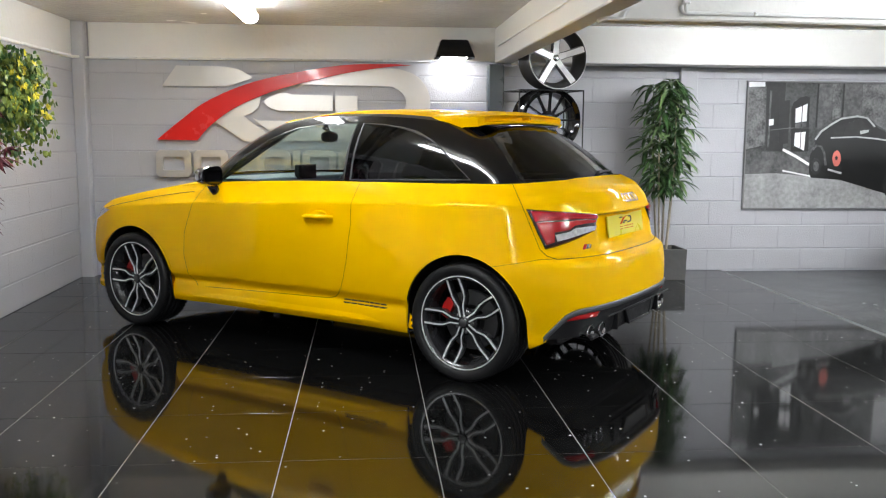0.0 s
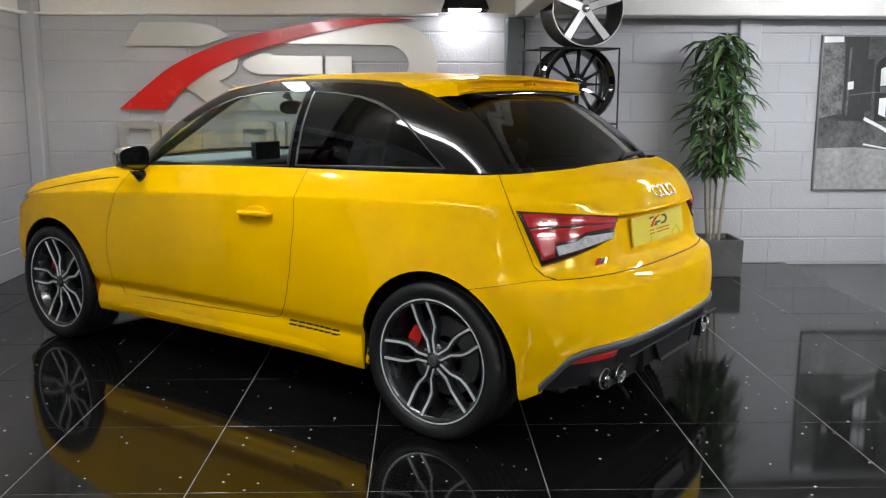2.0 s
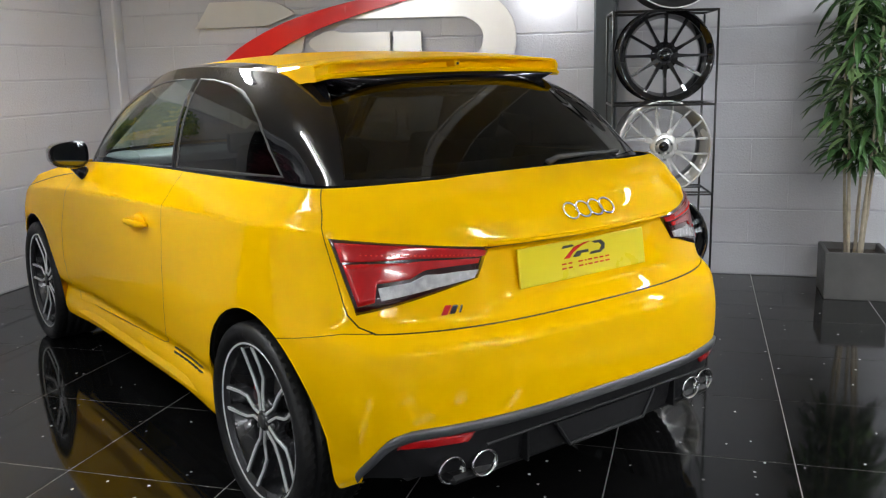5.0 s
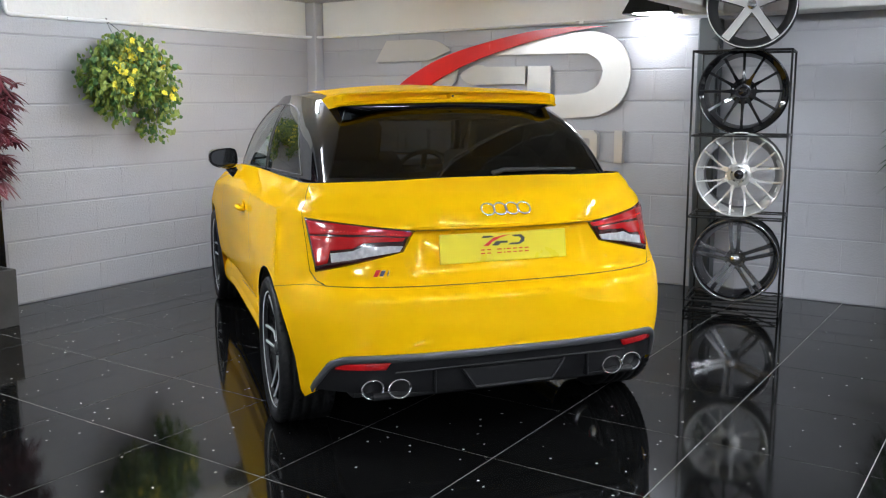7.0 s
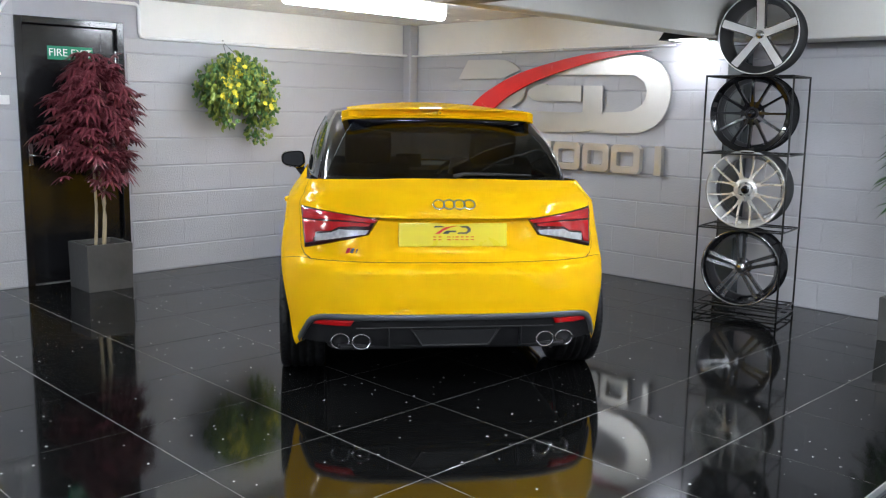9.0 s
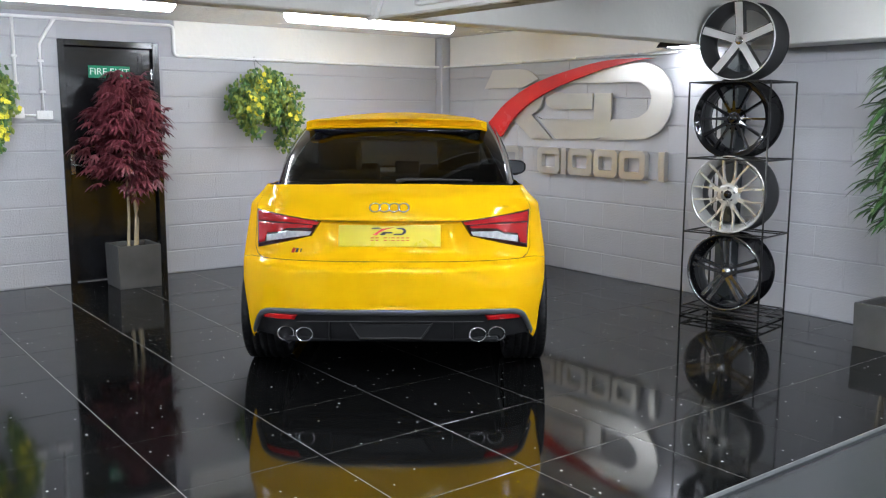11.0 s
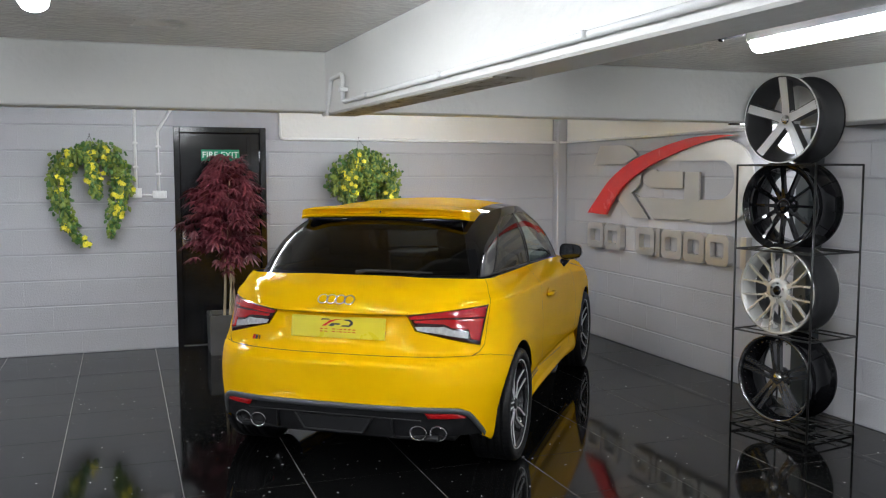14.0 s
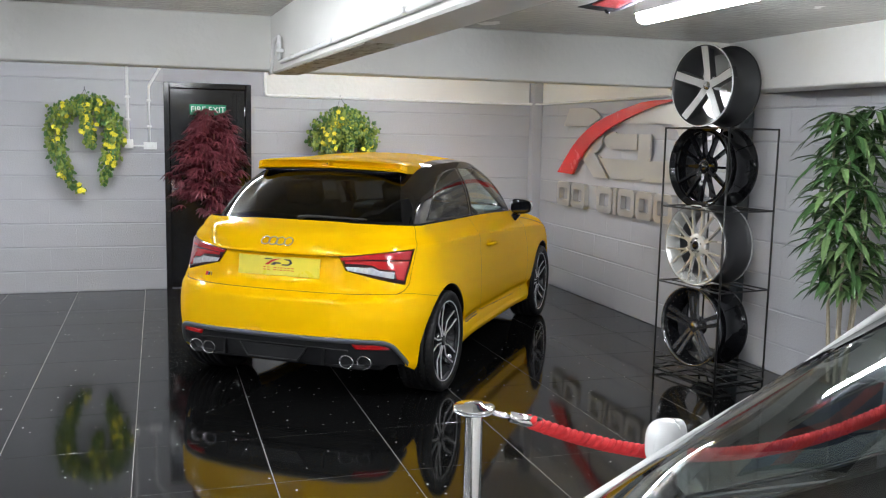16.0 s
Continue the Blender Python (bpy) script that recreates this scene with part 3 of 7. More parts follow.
WIN_DOOR = [(0.848, 1.0), (1.81, 0.957), (1.70, 1.064), (1.60, 1.135), (1.50, 1.194), (1.38, 1.244), (1.26, 1.280), (1.13, 1.300), (1.0, 1.309), (0.826, 1.311)]
WIN_REAR = [(0.050, 1.024), (0.797, 1.003), (0.776, 1.311), (0.66, 1.306), (0.53, 1.291), (0.42, 1.265), (0.32, 1.226), (0.24, 1.178), (0.17, 1.122)]
WIN_DOOR_LOW = [(0.80, 0.995), (1.735, 0.972), (1.70, 1.03), (1.55, 1.135), (1.40, 1.222), (1.22, 1.285), (1.05, 1.312), (0.86, 1.322), (0.83, 1.322)]
WIN_REAR_LOW = [(0.055, 1.014), (0.755, 0.998), (0.785, 1.32), (0.62, 1.312), (0.46, 1.288), (0.33, 1.245), (0.23, 1.19), (0.12, 1.09)]


def make_wheel(parent, u, side):
    """A wheel with five forked, machined spokes, its tyre, brake disc and red caliper."""
    w = empty("wheel")
    w.parent = parent
    w.matrix_basis = pose(u, side * 0.722, HUB, 0, 0, 0 if side > 0 else 180)
    # tyre: a rounded section with tread grooves
    prof = [(0.236, 0.075), (0.242, 0.098), (0.262, 0.112), (0.285, 0.114), (0.298, 0.106), (0.304, 0.095)]
    for g in (0.06, 0.02, -0.02, -0.06):
        prof += [(0.305, g + 0.012), (0.298, g + 0.009), (0.298, g - 0.003), (0.305, g - 0.006)]
    prof += [(0.304, -0.095), (0.285, -0.112), (0.25, -0.108), (0.236, -0.09)]
    tyre = part("tyre", lathe(bmesh.new(), prof, 72), M_RUBBER, w, "black low-profile tyre", smooth=True)
    bm = bmesh.new()
    for k in range(60):
        t = 2 * math.pi * k / 60
        for y0, y1, sh in ((0.074, 0.104, 0.02), (-0.104, -0.074, -0.02), (0.030, 0.052, 0.02), (-0.052, -0.03, 0.02)):
            a = t + sh
            q = [(0.3055, y0, t), (0.3055, y1, a), (0.3055, y1, a + 0.045), (0.3055, y0, t + 0.045)]
            bm.faces.new([bm.verts.new((r * math.cos(z), y, r * math.sin(z))) for r, y, z in q])
    tagged(part("tread", bm, M_CARPLASTIC, tyre), kind="stuff")
    rim = part("rim", lathe(bmesh.new(), [(0.222, 0.085), (0.236, 0.100), (0.243, 0.102), (0.241, 0.09), (0.236, 0.07), (0.222, 0.05), (0.205, 0.0), (0.21, -0.09), (0.236, -0.1)], 72),
               M_RIMBLACK, w, "black alloy rim barrel", smooth=True)
    part("rim_lip", lathe(bmesh.new(), [(0.234, 0.097), (0.236, 0.0995), (0.2425, 0.1035), (0.2435, 0.102), (0.242, 0.097)], 72), M_RIMFACE, rim, "machined rim edge", smooth=True)
    for k in range(5):
        a = 72 * k + 3
        bmf, bmb = bmesh.new(), bmesh.new()
        for s in (1, -1):
            line = turn_xz([(0.030, s * 0.012), (0.080, s * 0.014), (0.128, s * 0.034), (0.165, s * 0.037), (0.230, s * 0.035)], a)
            ys = [0.080, 0.076, 0.074, 0.080, 0.094]
            ribbon(bmf, line, [0.008, 0.007, 0.0075, 0.008, 0.010], [y - 0.006 for y in ys], ys)
            ribbon(bmb, line, [0.022, 0.022, 0.024, 0.022, 0.026], [y - 0.035 for y in ys], [y - 0.0045 for y in ys])
        sp = part("spoke", bmb, M_RIMBLACK, w, "forked black spoke")
        part("spoke_face", bmf, M_RIMFACE, sp, "machined silver spoke face")
    hub = part("hub_cap", lathe(bmesh.new(), [(0.0, 0.086), (0.024, 0.086), (0.03, 0.082), (0.033, 0.075), (0.062, 0.070), (0.068, 0.062), (0.068, 0.03)], 32), M_RIMBLACK, w, smooth=True)
    for k in range(5):
        a = radians(72 * k + 39)
        part("wheel_bolt", lathe(bmesh.new(), [(0.0, 0.078), (0.008, 0.078), (0.0095, 0.074), (0.0095, 0.06)], 10), M_DISC, w, m=pose(0.050 * math.cos(a), 0, 0.050 * math.sin(a)), smooth=True)
    part("cap_badge", lathe(bmesh.new(), [(0.0, 0.0875), (0.020, 0.0875), (0.0215, 0.086)], 24), M_DISC, hub, "grey centre badge", smooth=True)
    part("brake_disc", lathe(bmesh.new(), [(0.08, 0.0), (0.155, 0.0), (0.155, -0.025), (0.08, -0.025)], 48), M_DISC, w, "grey brake disc")
    bm = bmesh.new()
    pts = turn_xz([(0.115, -0.055), (0.160, -0.05), (0.168, 0.0), (0.160, 0.05), (0.115, 0.055), (0.112, 0.0)], 24 if side > 0 else 156)
    prism(bm, pts, -0.035, 0.030)
    part("caliper", bm, M_RED, w, "red brake caliper")
    return w


def ring_mesh(bm, cx, cz, r, tube_r, y, sx=1.0, n=40):
    rings = []
    for k in range(n):
        t = 2 * math.pi * k / n
        ring = []
        for j in range(8):
            q = 2 * math.pi * j / 8
            rr_ = r + tube_r * math.cos(q)
            ring.append(bm.verts.new((cx + sx * rr_ * math.cos(t), y + tube_r * 0.7 * math.sin(q), cz + rr_ * math.sin(t))))
        rings.append(ring)
    for i in range(n):
        a, b = rings[i], rings[(i + 1) % n]
        for j in range(8):
            bm.faces.new((a[j], a[(j + 1) % 8], b[(j + 1) % 8], b[j]))
    return bm


def seat(parent, u, v, tall=0.62):
    s = empty("seat")
    s.parent = parent
    s.matrix_basis = pose(u, v, 0.0)
    part("seat_cushion", box_bm(-0.25, 0.25, -0.24, 0.24, 0.38, 0.54, bevel=0.05, seg=3), M_SEAT, s, smooth=True)
    b = part("seat_back", box_bm(-0.07, 0.07, -0.24, 0.24, 0.0, tall, bevel=0.05, seg=3), M_SEAT, s, smooth=True, m=pose(-0.27, 0, 0.5, 0, -22, 0))
    part("headrest", box_bm(-0.05, 0.05, -0.13, 0.13, tall - 0.02, tall + 0.17, bevel=0.04, seg=3), M_SEAT, b, smooth=True)
    return s


def make_car(name, m, paint, roof_paint, arch_paint, detailed=True):
    car = empty(name, m)
    base, roof_edge, win_door, win_rear = (BASE_CURVE, ROOF_CURVE, WIN_DOOR, WIN_REAR) if detailed else (BASE_CURVE_LOW, ROOF_CURVE_LOW, WIN_DOOR_LOW, WIN_REAR_LOW)
    low, _ = lower_grid()
    outward(low)
    door_pl, bump_pl = planes_of(DOOR_POLY, (0, 2)), planes_of(BUMP_POLY, (0, 2))
    s1, s2, s3 = (Vector((u, plan(u, w), w)) for u, w in ((-0.385, 0.70), (-0.297, 0.89), (-0.213, 1.005)))
    n_ = (s2 - s1).cross(s3 - s1).normalized()
    gate_pl = planes_of(GATE_POLY, (0, 2))[:3] + [(s1, n_ if n_.x > 0 else -n_)]
    gap = 0.0014
    door = keep_inside(low, door_pl, gap)
    rest = keep_outside(low, door_pl, gap)
    gate = keep_inside(rest, gate_pl, gap)
    rest2 = keep_outside(rest, gate_pl, gap)
    bump = keep_inside(rest2, bump_pl, 0.001)
    rest3 = keep_outside(rest2, bump_pl, 0.001)
    for b in (door, rest, gate, rest2, bump, rest3):
        bmesh.ops.remove_doubles(b, verts=b.verts, dist=0.0003)
    ins_pl = planes_of([(-0.735, 0.1), (0.735, 0.1), (0.722, 0.30), (0.69, 0.372), (0.63, 0.400), (-0.63, 0.400), (-0.69, 0.372), (-0.722, 0.30)], (1, 2)) + [(Vector((-0.40, 0, 0)), Vector((1, 0, 0)))]
    insert = keep_inside(bump, ins_pl, 0.0)
    bump2 = keep_outside(bump, ins_pl, 0.0)
    bump.free()
    bump = bump2
    for v in insert.verts:
        v.co.x += 0.012
    body = part("body", mirrored(rest3), paint, car, smooth=True)
    doors = [part("door", door.copy(), paint, car, smooth=True), part("door", mirrored(door, False), paint, car, smooth=True)]
    tailgate = part("tailgate", mirrored(gate), paint, car, smooth=True)
    bumper = part("rear_bumper", mirrored(bump), paint, car, smooth=True)
    if detailed:
        for ob in [body, tailgate, bumper] + doors:
            skin(ob)
    part("bumper_insert", mirrored(insert), M_CARPLASTIC, bumper, "black textured lower bumper insert", smooth=True)
    for b in (door, rest, gate, rest2, bump, rest3, low, insert):
        b.free()
    inner, _ = lower_grid(12, inset=0.016)
    part("inner_shell", mirrored(inner), M_CABIN, car, smooth=True)
    inner.free()
    # bonnet
    edge = []
    for kind, q in columns():
        un = col_point(kind, q, 0.6)[0]
        if un > 1.84:
            edge.append(col_point(kind, q, TOP(un)))
    bm = bmesh.new()
    grid = [[bm.verts.new((u - (1 - s * s) * 0.02 + (0.36 * (1 - s * s) * max(0, 1 - (u - 1.84) / 0.5)), v * s, w + 0.034 * (1 - s * s))) for s in np.linspace(1, 0, 13)] for u, v, w in edge]
    for c0, c1 in zip(grid, grid[1:]):
        for k in range(12):
            bm.faces.new((c0[k], c1[k], c1[k + 1], c0[k + 1]))
    part("bonnet", mirrored(bm), paint, car, smooth=True)
    bm.free()
    # floor pan and wheel housings
    part("floor_pan", box_bm(-0.45, 3.0, -0.60, 0.60, 0.20, 0.30, bevel=0.02), M_CABIN, car)
    for c in (0.0, WB):
        for s in (1, -1):
            bm = bmesh.new()
            rings = []
            for y in (None, 0.45):
                ring = []
                for t in np.linspace(-0.25, math.pi + 0.25, 30):
                    u, w = c + (RA + 0.004) * math.cos(t), HUB + (RA + 0.004) * math.sin(t)
                    ring.append(bm.verts.new((u, s * (plan(u, max(w, 0.22)) - 0.012 if y is None else y), w)))
                rings.append(ring)
            for k in range(29):
                bm.faces.new((rings[0][k], rings[0][k + 1], rings[1][k + 1], rings[1][k]))
            bm.faces.new(rings[1])
            part("wheel_arch", bm, M_CARPLASTIC, car, "black wheel arch liner")
    # glasshouse
    up, grid = upper_grid(base, roof_edge)
    sides = np.array([[tuple(v.co) for v in line] for line in grid[26:74]]).reshape(-1, 3)
    outward(up)
    d_pl, r_pl = planes_of(win_door, (0, 2)), planes_of(win_rear, (0, 2))
    side_only = [(Vector((0, 0.3, 0)), Vector((0, -1, 0)))]
    WD, WR = d_pl + side_only, r_pl + side_only
    back_poly = [(-0.60, 1.030), (0.60, 1.030), (0.56, 1.12), (0.515, 1.21), (0.462, 1.285), (-0.462, 1.285), (-0.515, 1.21), (-0.56, 1.12)]
    BK = planes_of(back_poly, (1, 2)) + [(Vector((0.20, 0, 0)), Vector((1, 0, 0)))]
    ws_poly = [(-0.72, 0.985), (0.72, 0.985), (0.55, 1.32), (-0.55, 1.32)]
    WS = planes_of(ws_poly, (1, 2)) + [(Vector((1.935, 0.655, 0.95)), Vector((-0.461, 0.835, -0.222)).normalized()) if detailed else (Vector((1.50, 0.50, 1.2)), Vector((-0.62, 0.78, -0.1)).normalized())]
    wd, up1 = keep_inside(up, WD, 0.001), keep_outside(up, WD, 0.001)
    wr, up2 = keep_inside(up1, WR, 0.001), keep_outside(up1, WR, 0.001)
    bk, up3 = keep_inside(up2, BK, 0.001), keep_outside(up2, BK, 0.001)
    ws, up4 = keep_inside(up3, WS, 0.001), keep_outside(up3, WS, 0.001)
    part("roof_arch", mirrored(up4), arch_paint, car, "gloss black roof arch and pillars", smooth=True)
    for s in (0, 1):
        part("door_window", wd.copy() if not s else mirrored(wd, False), M_GLASS_CLEAR, doors[s], "clear door glass", smooth=True)
        part("quarter_window", wr.copy() if not s else mirrored(wr, False), M_GLASS_DARK if detailed else M_GLASS_CLEAR, car, "dark privacy glass", smooth=True)
    part("rear_window", mirrored(bk), M_GLASS_DARK if detailed else M_GLASS_CLEAR, tailgate, "dark tinted rear glass", smooth=True)
    part("windscreen", mirrored(ws), M_GLASS_CLEAR, car, "clear windscreen", smooth=True)
    for b in (wd, wr, bk, ws, up, up1, up2, up3, up4):
        b.free()
    cap = cap_grid(roof_edge, 99, 14)
    outward(cap)
    roof_w = keep_inside(cap, [(Vector((0, 0.475, 0)), Vector((0, 1, 0)))])
    rail = keep_inside(cap, [(Vector((0, 0.475, 0)), Vector((0, -1, 0)))])
    roof = part("roof", mirrored(roof_w), roof_paint, car, smooth=True)
    liner = mirrored(cap)
    for v in liner.verts:
        v.co.z -= 0.018
    part("headliner", liner, M_CABIN, roof, "dark roof lining", smooth=True)
    part("roof_rail", mirrored(rail), arch_paint, car, smooth=True)
    for b in (cap, roof_w, rail):
        b.free()
    # window surrounds
    for s in (1, -1):
        for poly, nm in ((win_door, "door_window_trim"), (win_rear, "quarter_window_trim")):
            n = len(poly)
            ring = [np.array(poly[i]) * (1 - f) + np.array(poly[(i + 1) % n]) * f for i in range(n) for f in (0, 0.25, 0.5, 0.75)]
            mid = sum(ring) / len(ring)
            bm = bmesh.new()
            rows_ = []
            for q in ring:
                d = (q - mid) / np.linalg.norm(q - mid)
                line = []
                for off, lift in ((-0.004, 0.002), (-0.001, 0.0045), (0.006, 0.0045), (0.009, 0.001)):
                    u, w = q + d * off
                    near = ((sides[:, 0] - u) ** 2 + (sides[:, 2] - w) ** 2).argsort()[:4]
                    wt = 1 / (1e-4 + np.hypot(sides[near, 0] - u, sides[near, 2] - w))
                    line.append(bm.verts.new((u, s * ((sides[near, 1] * wt).sum() / wt.sum() + lift), w)))
                rows_.append(line)
            for a, b in zip(rows_, rows_[1:] + rows_[:1]):
                for k in range(3):
                    bm.faces.new((a[k], a[k + 1], b[k + 1], b[k]))
            bmesh.ops.recalc_face_normals(bm, faces=bm.faces)
            part(nm, bm, M_WINTRIM, car, "satin grey window surround", smooth=True)
    # cabin
    for v in (0.36, -0.36):
        seat(car, 0.95, v)
    rb = part("rear_bench", box_bm(-0.20, 0.25, -0.55, 0.55, 0.40, 0.60, bevel=0.05, seg=3), M_SEAT, car, smooth=True, m=pose(0.25, 0, 0))
    part("rear_backrest", box_bm(-0.06, 0.06, -0.55, 0.55, 0.0, 0.50, bevel=0.04, seg=3), M_SEAT, rb, smooth=True, m=pose(-0.22, 0, 0.55, 0, -20, 0))
    dash = part("dashboard", box_bm(1.70, 2.15, -0.62, 0.62, 0.62, 0.93, bevel=0.06, seg=3), M_CABIN, car, smooth=True)
    if detailed:
        part("dashboard_top", box_bm(1.72, 2.16, -0.60, 0.60, 0.925, 0.968, bevel=0.018, seg=3), M_DASH, dash, "pale grey dashboard top", smooth=True)
        part("dashboard_cowl", box_bm(2.10, 2.225, -0.42, 0.42, 0.950, 0.9695, bevel=0.006, seg=2), M_CABIN, dash, "dark cowl under the windscreen", smooth=True)
        part("display", box_bm(1.70, 1.74, -0.09, 0.09, 0.95, 1.045, bevel=0.008, seg=2), M_CARPLASTIC, dash, "black pop-up screen")
        for s in (1, -1):
            part("door_card", box_bm(0.85, 1.80, s * 0.665 - 0.02, s * 0.665 + 0.02, 0.45, 0.975, bevel=0.012, seg=2), M_CABIN, doors[0 if s > 0 else 1], "dark inner door card")
    bm = bmesh.new()
    ring_mesh(bm, 0, 0, 0.175, 0.016, 0)
    for a in (0, 120, 240):
        ribbon(bm, turn_xz([(0.03, 0), (0.17, 0)], a + 90), 0.03, -0.01, 0.01)
    lathe(bm, [(0.0, 0.02), (0.06, 0.018), (0.065, -0.01)], 20)
    part("steering_wheel", bm, M_CABIN, car, smooth=True, m=pose(1.62, -0.36, 0.86 if detailed else 0.70, 0, 0, 90) @ pose(0, 0, 0, -25, 0, 0))
    if detailed:
        bm = bmesh.new()
        bmesh.ops.create_uvsphere(bm, u_segments=24, v_segments=12, radius=1)
        for v in bm.verts:
            v.co = (v.co.x * 0.024, math.copysign(abs(v.co.y) ** 0.7, v.co.y) * 0.112, math.copysign(abs(v.co.z) ** 0.8, v.co.z) * 0.036)
        rv = part("rear_view_mirror", bm, M_CARPLASTIC, car, "black cabin mirror", smooth=True, m=pose(1.51, 0, 1.232, 0, 0, 12))
        part("mirror_stalk", tube(bmesh.new(), [(0.0, 0, 0.02), (0.02, 0, 0.05), (0.035, 0, 0.066)], [0.012, 0.016, 0.024], 10), M_CARPLASTIC, rv, smooth=True)
        for s in (1, -1):
            part("pillar_lining", tube(bmesh.new(), [(1.86, s * 0.665, 0.965), (1.70, s * 0.625, 1.065), (1.54, s * 0.572, 1.175), (1.40, s * 0.525, 1.268), (1.30, s * 0.50, 1.318)], 0.020, 10), M_CABIN, car, "dark lining of the windscreen pillar", smooth=True)
    part("parcel_shelf", box_bm(-0.38, 0.02, -0.56, 0.56, 0.93, 0.95, bevel=0.006), M_CABIN, car)
    # door mirrors
    for s in (1, -1):
        mm = empty("door_mirror")
        mm.parent = car
        mm.matrix_basis = pose(1.775, s * 0.820, 0.995) if detailed else pose(1.76, s * 0.815, 0.938) @ Matrix.Diagonal((0.7, 0.45, 1.0, 1.0))
        bm = bmesh.new()
        bmesh.ops.create_uvsphere(bm, u_segments=24, v_segments=14, radius=1)
        for v in bm.verts:
            x, y, z = v.co
            e = 0.72
            x, y, z = (math.copysign(abs(t) ** e, t) for t in (x, y, z))
            v.co = (x * 0.065 if x > 0 else x * 0.045, y * 0.086, z * 0.060 * (1 - 0.12 * s * y) + 0.006 * (s * y))
        cap_bm = keep_inside(bm, [(Vector((-0.028, 0, 0)), Vector((-1, 0, 0)))])
        part("mirror_cap", cap_bm, M_ALU if detailed else paint, mm, "satin aluminium cap" if detailed else "", smooth=True)
        bm.free()
        for nm, k_, x0, x1, mt in (("mirror_glass", 0.86, -0.036, -0.034, M_MIRROR), ("mirror_frame", 1.0, -0.0335, -0.010, M_GLOSSBLACK)):
            oval = []
            for t in np.linspace(0, 2 * math.pi, 41)[:-1]:
                cy, cz = (math.copysign(abs(f) ** 0.62, f) for f in (math.cos(t), math.sin(t)))
                oval.append((0.080 * k_ * cy, k_ * (0.053 * cz * (1 - 0.16 * s * cy) + 0.004)))
            bm = bmesh.new()
            prism(bm, oval, x0, x1, swap=True)
            part(nm, bm, mt if detailed or nm == "mirror_glass" else paint, mm, "mirror glass" if nm == "mirror_glass" else "", m=pose(0, 0, 0, 0, 3, 0))
        bm = bmesh.new()
        tube(bm, [(0.02, -s * 0.04, -0.05), (0.02, -s * 0.07, -0.095), (0.02, -s * 0.115, -0.115)], [0.032, 0.028, 0.034], 12)
        part("mirror_foot", bm, M_GLOSSBLACK, mm, smooth=True)
    for u in (0.0, WB):
        for s in (1, -1):
            make_wheel(car, u, s)
    return car, doors, tailgate, bumper, body, roof


YELLOW_AT = pose(0.996, 5.022, 0.0, 0, 0, 143.2)
car, doors, tailgate, bumper, body, roof = make_car("yellow_hatchback_car", YELLOW_AT, M_YELLOW, M_YELLOW, M_GLOSSBLACK)
tagged(car, "bright yellow three-door hatchback with black roof arch, parked on tiles", "car")


def rear_u(v, w):
    """How far back the body reaches at a distance from its middle and a height."""
    r, n = REAR(w), NEXP(w)
    u = r
    for _ in range(6):
        k = min(0.999, abs(v) / half_width(u, w))
        u = UE - (UE - r) * (1 - k ** n) ** (1 / n)
    return u + sink(v, w)


def rear_normal(v, w):
    e = 0.006
    a = Vector((rear_u(v + e, w) - rear_u(v - e, w), 2 * e, 0))
    b = Vector((rear_u(v, w + e) - rear_u(v, w - e), 0, 2 * e))
    n = a.cross(b).normalized()
    return -n if n.x > 0 else n


def patch(outline, lift, thick, nu=14, nv=7):
    """A four-cornered panel laid on the tail, proud of it by lift, with a rim. Corners in turn round the panel."""
    bm = bmesh.new()
    (a, b, c, d) = [np.array(q) for q in outline]
    grid = []
    for i in range(nu + 1):
        s = (i / nu) ** 1.5
        row = []
        for j in range(nv + 1):
            t = j / nv
            q = (a * (1 - s) + b * s) * (1 - t) + (d * (1 - s) + c * s) * t
            n = rear_normal(*q)
            base = Vector((rear_u(*q), q[0], q[1]))
            edge = min(s, 1 - s, t, 1 - t)
            row.append((base, n, edge))
        grid.append(row)
    top = [[bm.verts.new(p_ + n * (lift + (0.0 if e == 0 else thick))) for p_, n, e in row] for row in grid]
    for i in range(nu):
        for j in range(nv):
            bm.faces.new((top[i][j], top[i + 1][j], top[i + 1][j + 1], top[i][j + 1]))
    border = [grid[i][0] for i in range(nu + 1)] + [grid[nu][j] for j in range(1, nv + 1)] + [grid[i][nv] for i in range(nu - 1, -1, -1)] + [grid[0][j] for j in range(nv - 1, 0, -1)]
    btop = [top[i][0] for i in range(nu + 1)] + [top[nu][j] for j in range(1, nv + 1)] + [top[i][nv] for i in range(nu - 1, -1, -1)] + [top[0][j] for j in range(nv - 1, 0, -1)]
    low = [bm.verts.new(p_ - n * 0.01) for p_, n, e in border]
    k = len(border)
    for i in range(k):
        bm.faces.new((btop[i], btop[(i + 1) % k], low[(i + 1) % k], low[i]))
    bmesh.ops.recalc_face_normals(bm, faces=bm.faces)
    return bm


def lerp_quad(outline, s, t):
    a, b, c, d = [np.array(q) for q in outline]
    return tuple((a * (1 - s) + b * s) * (1 - t) + (d * (1 - s) + c * s) * t)


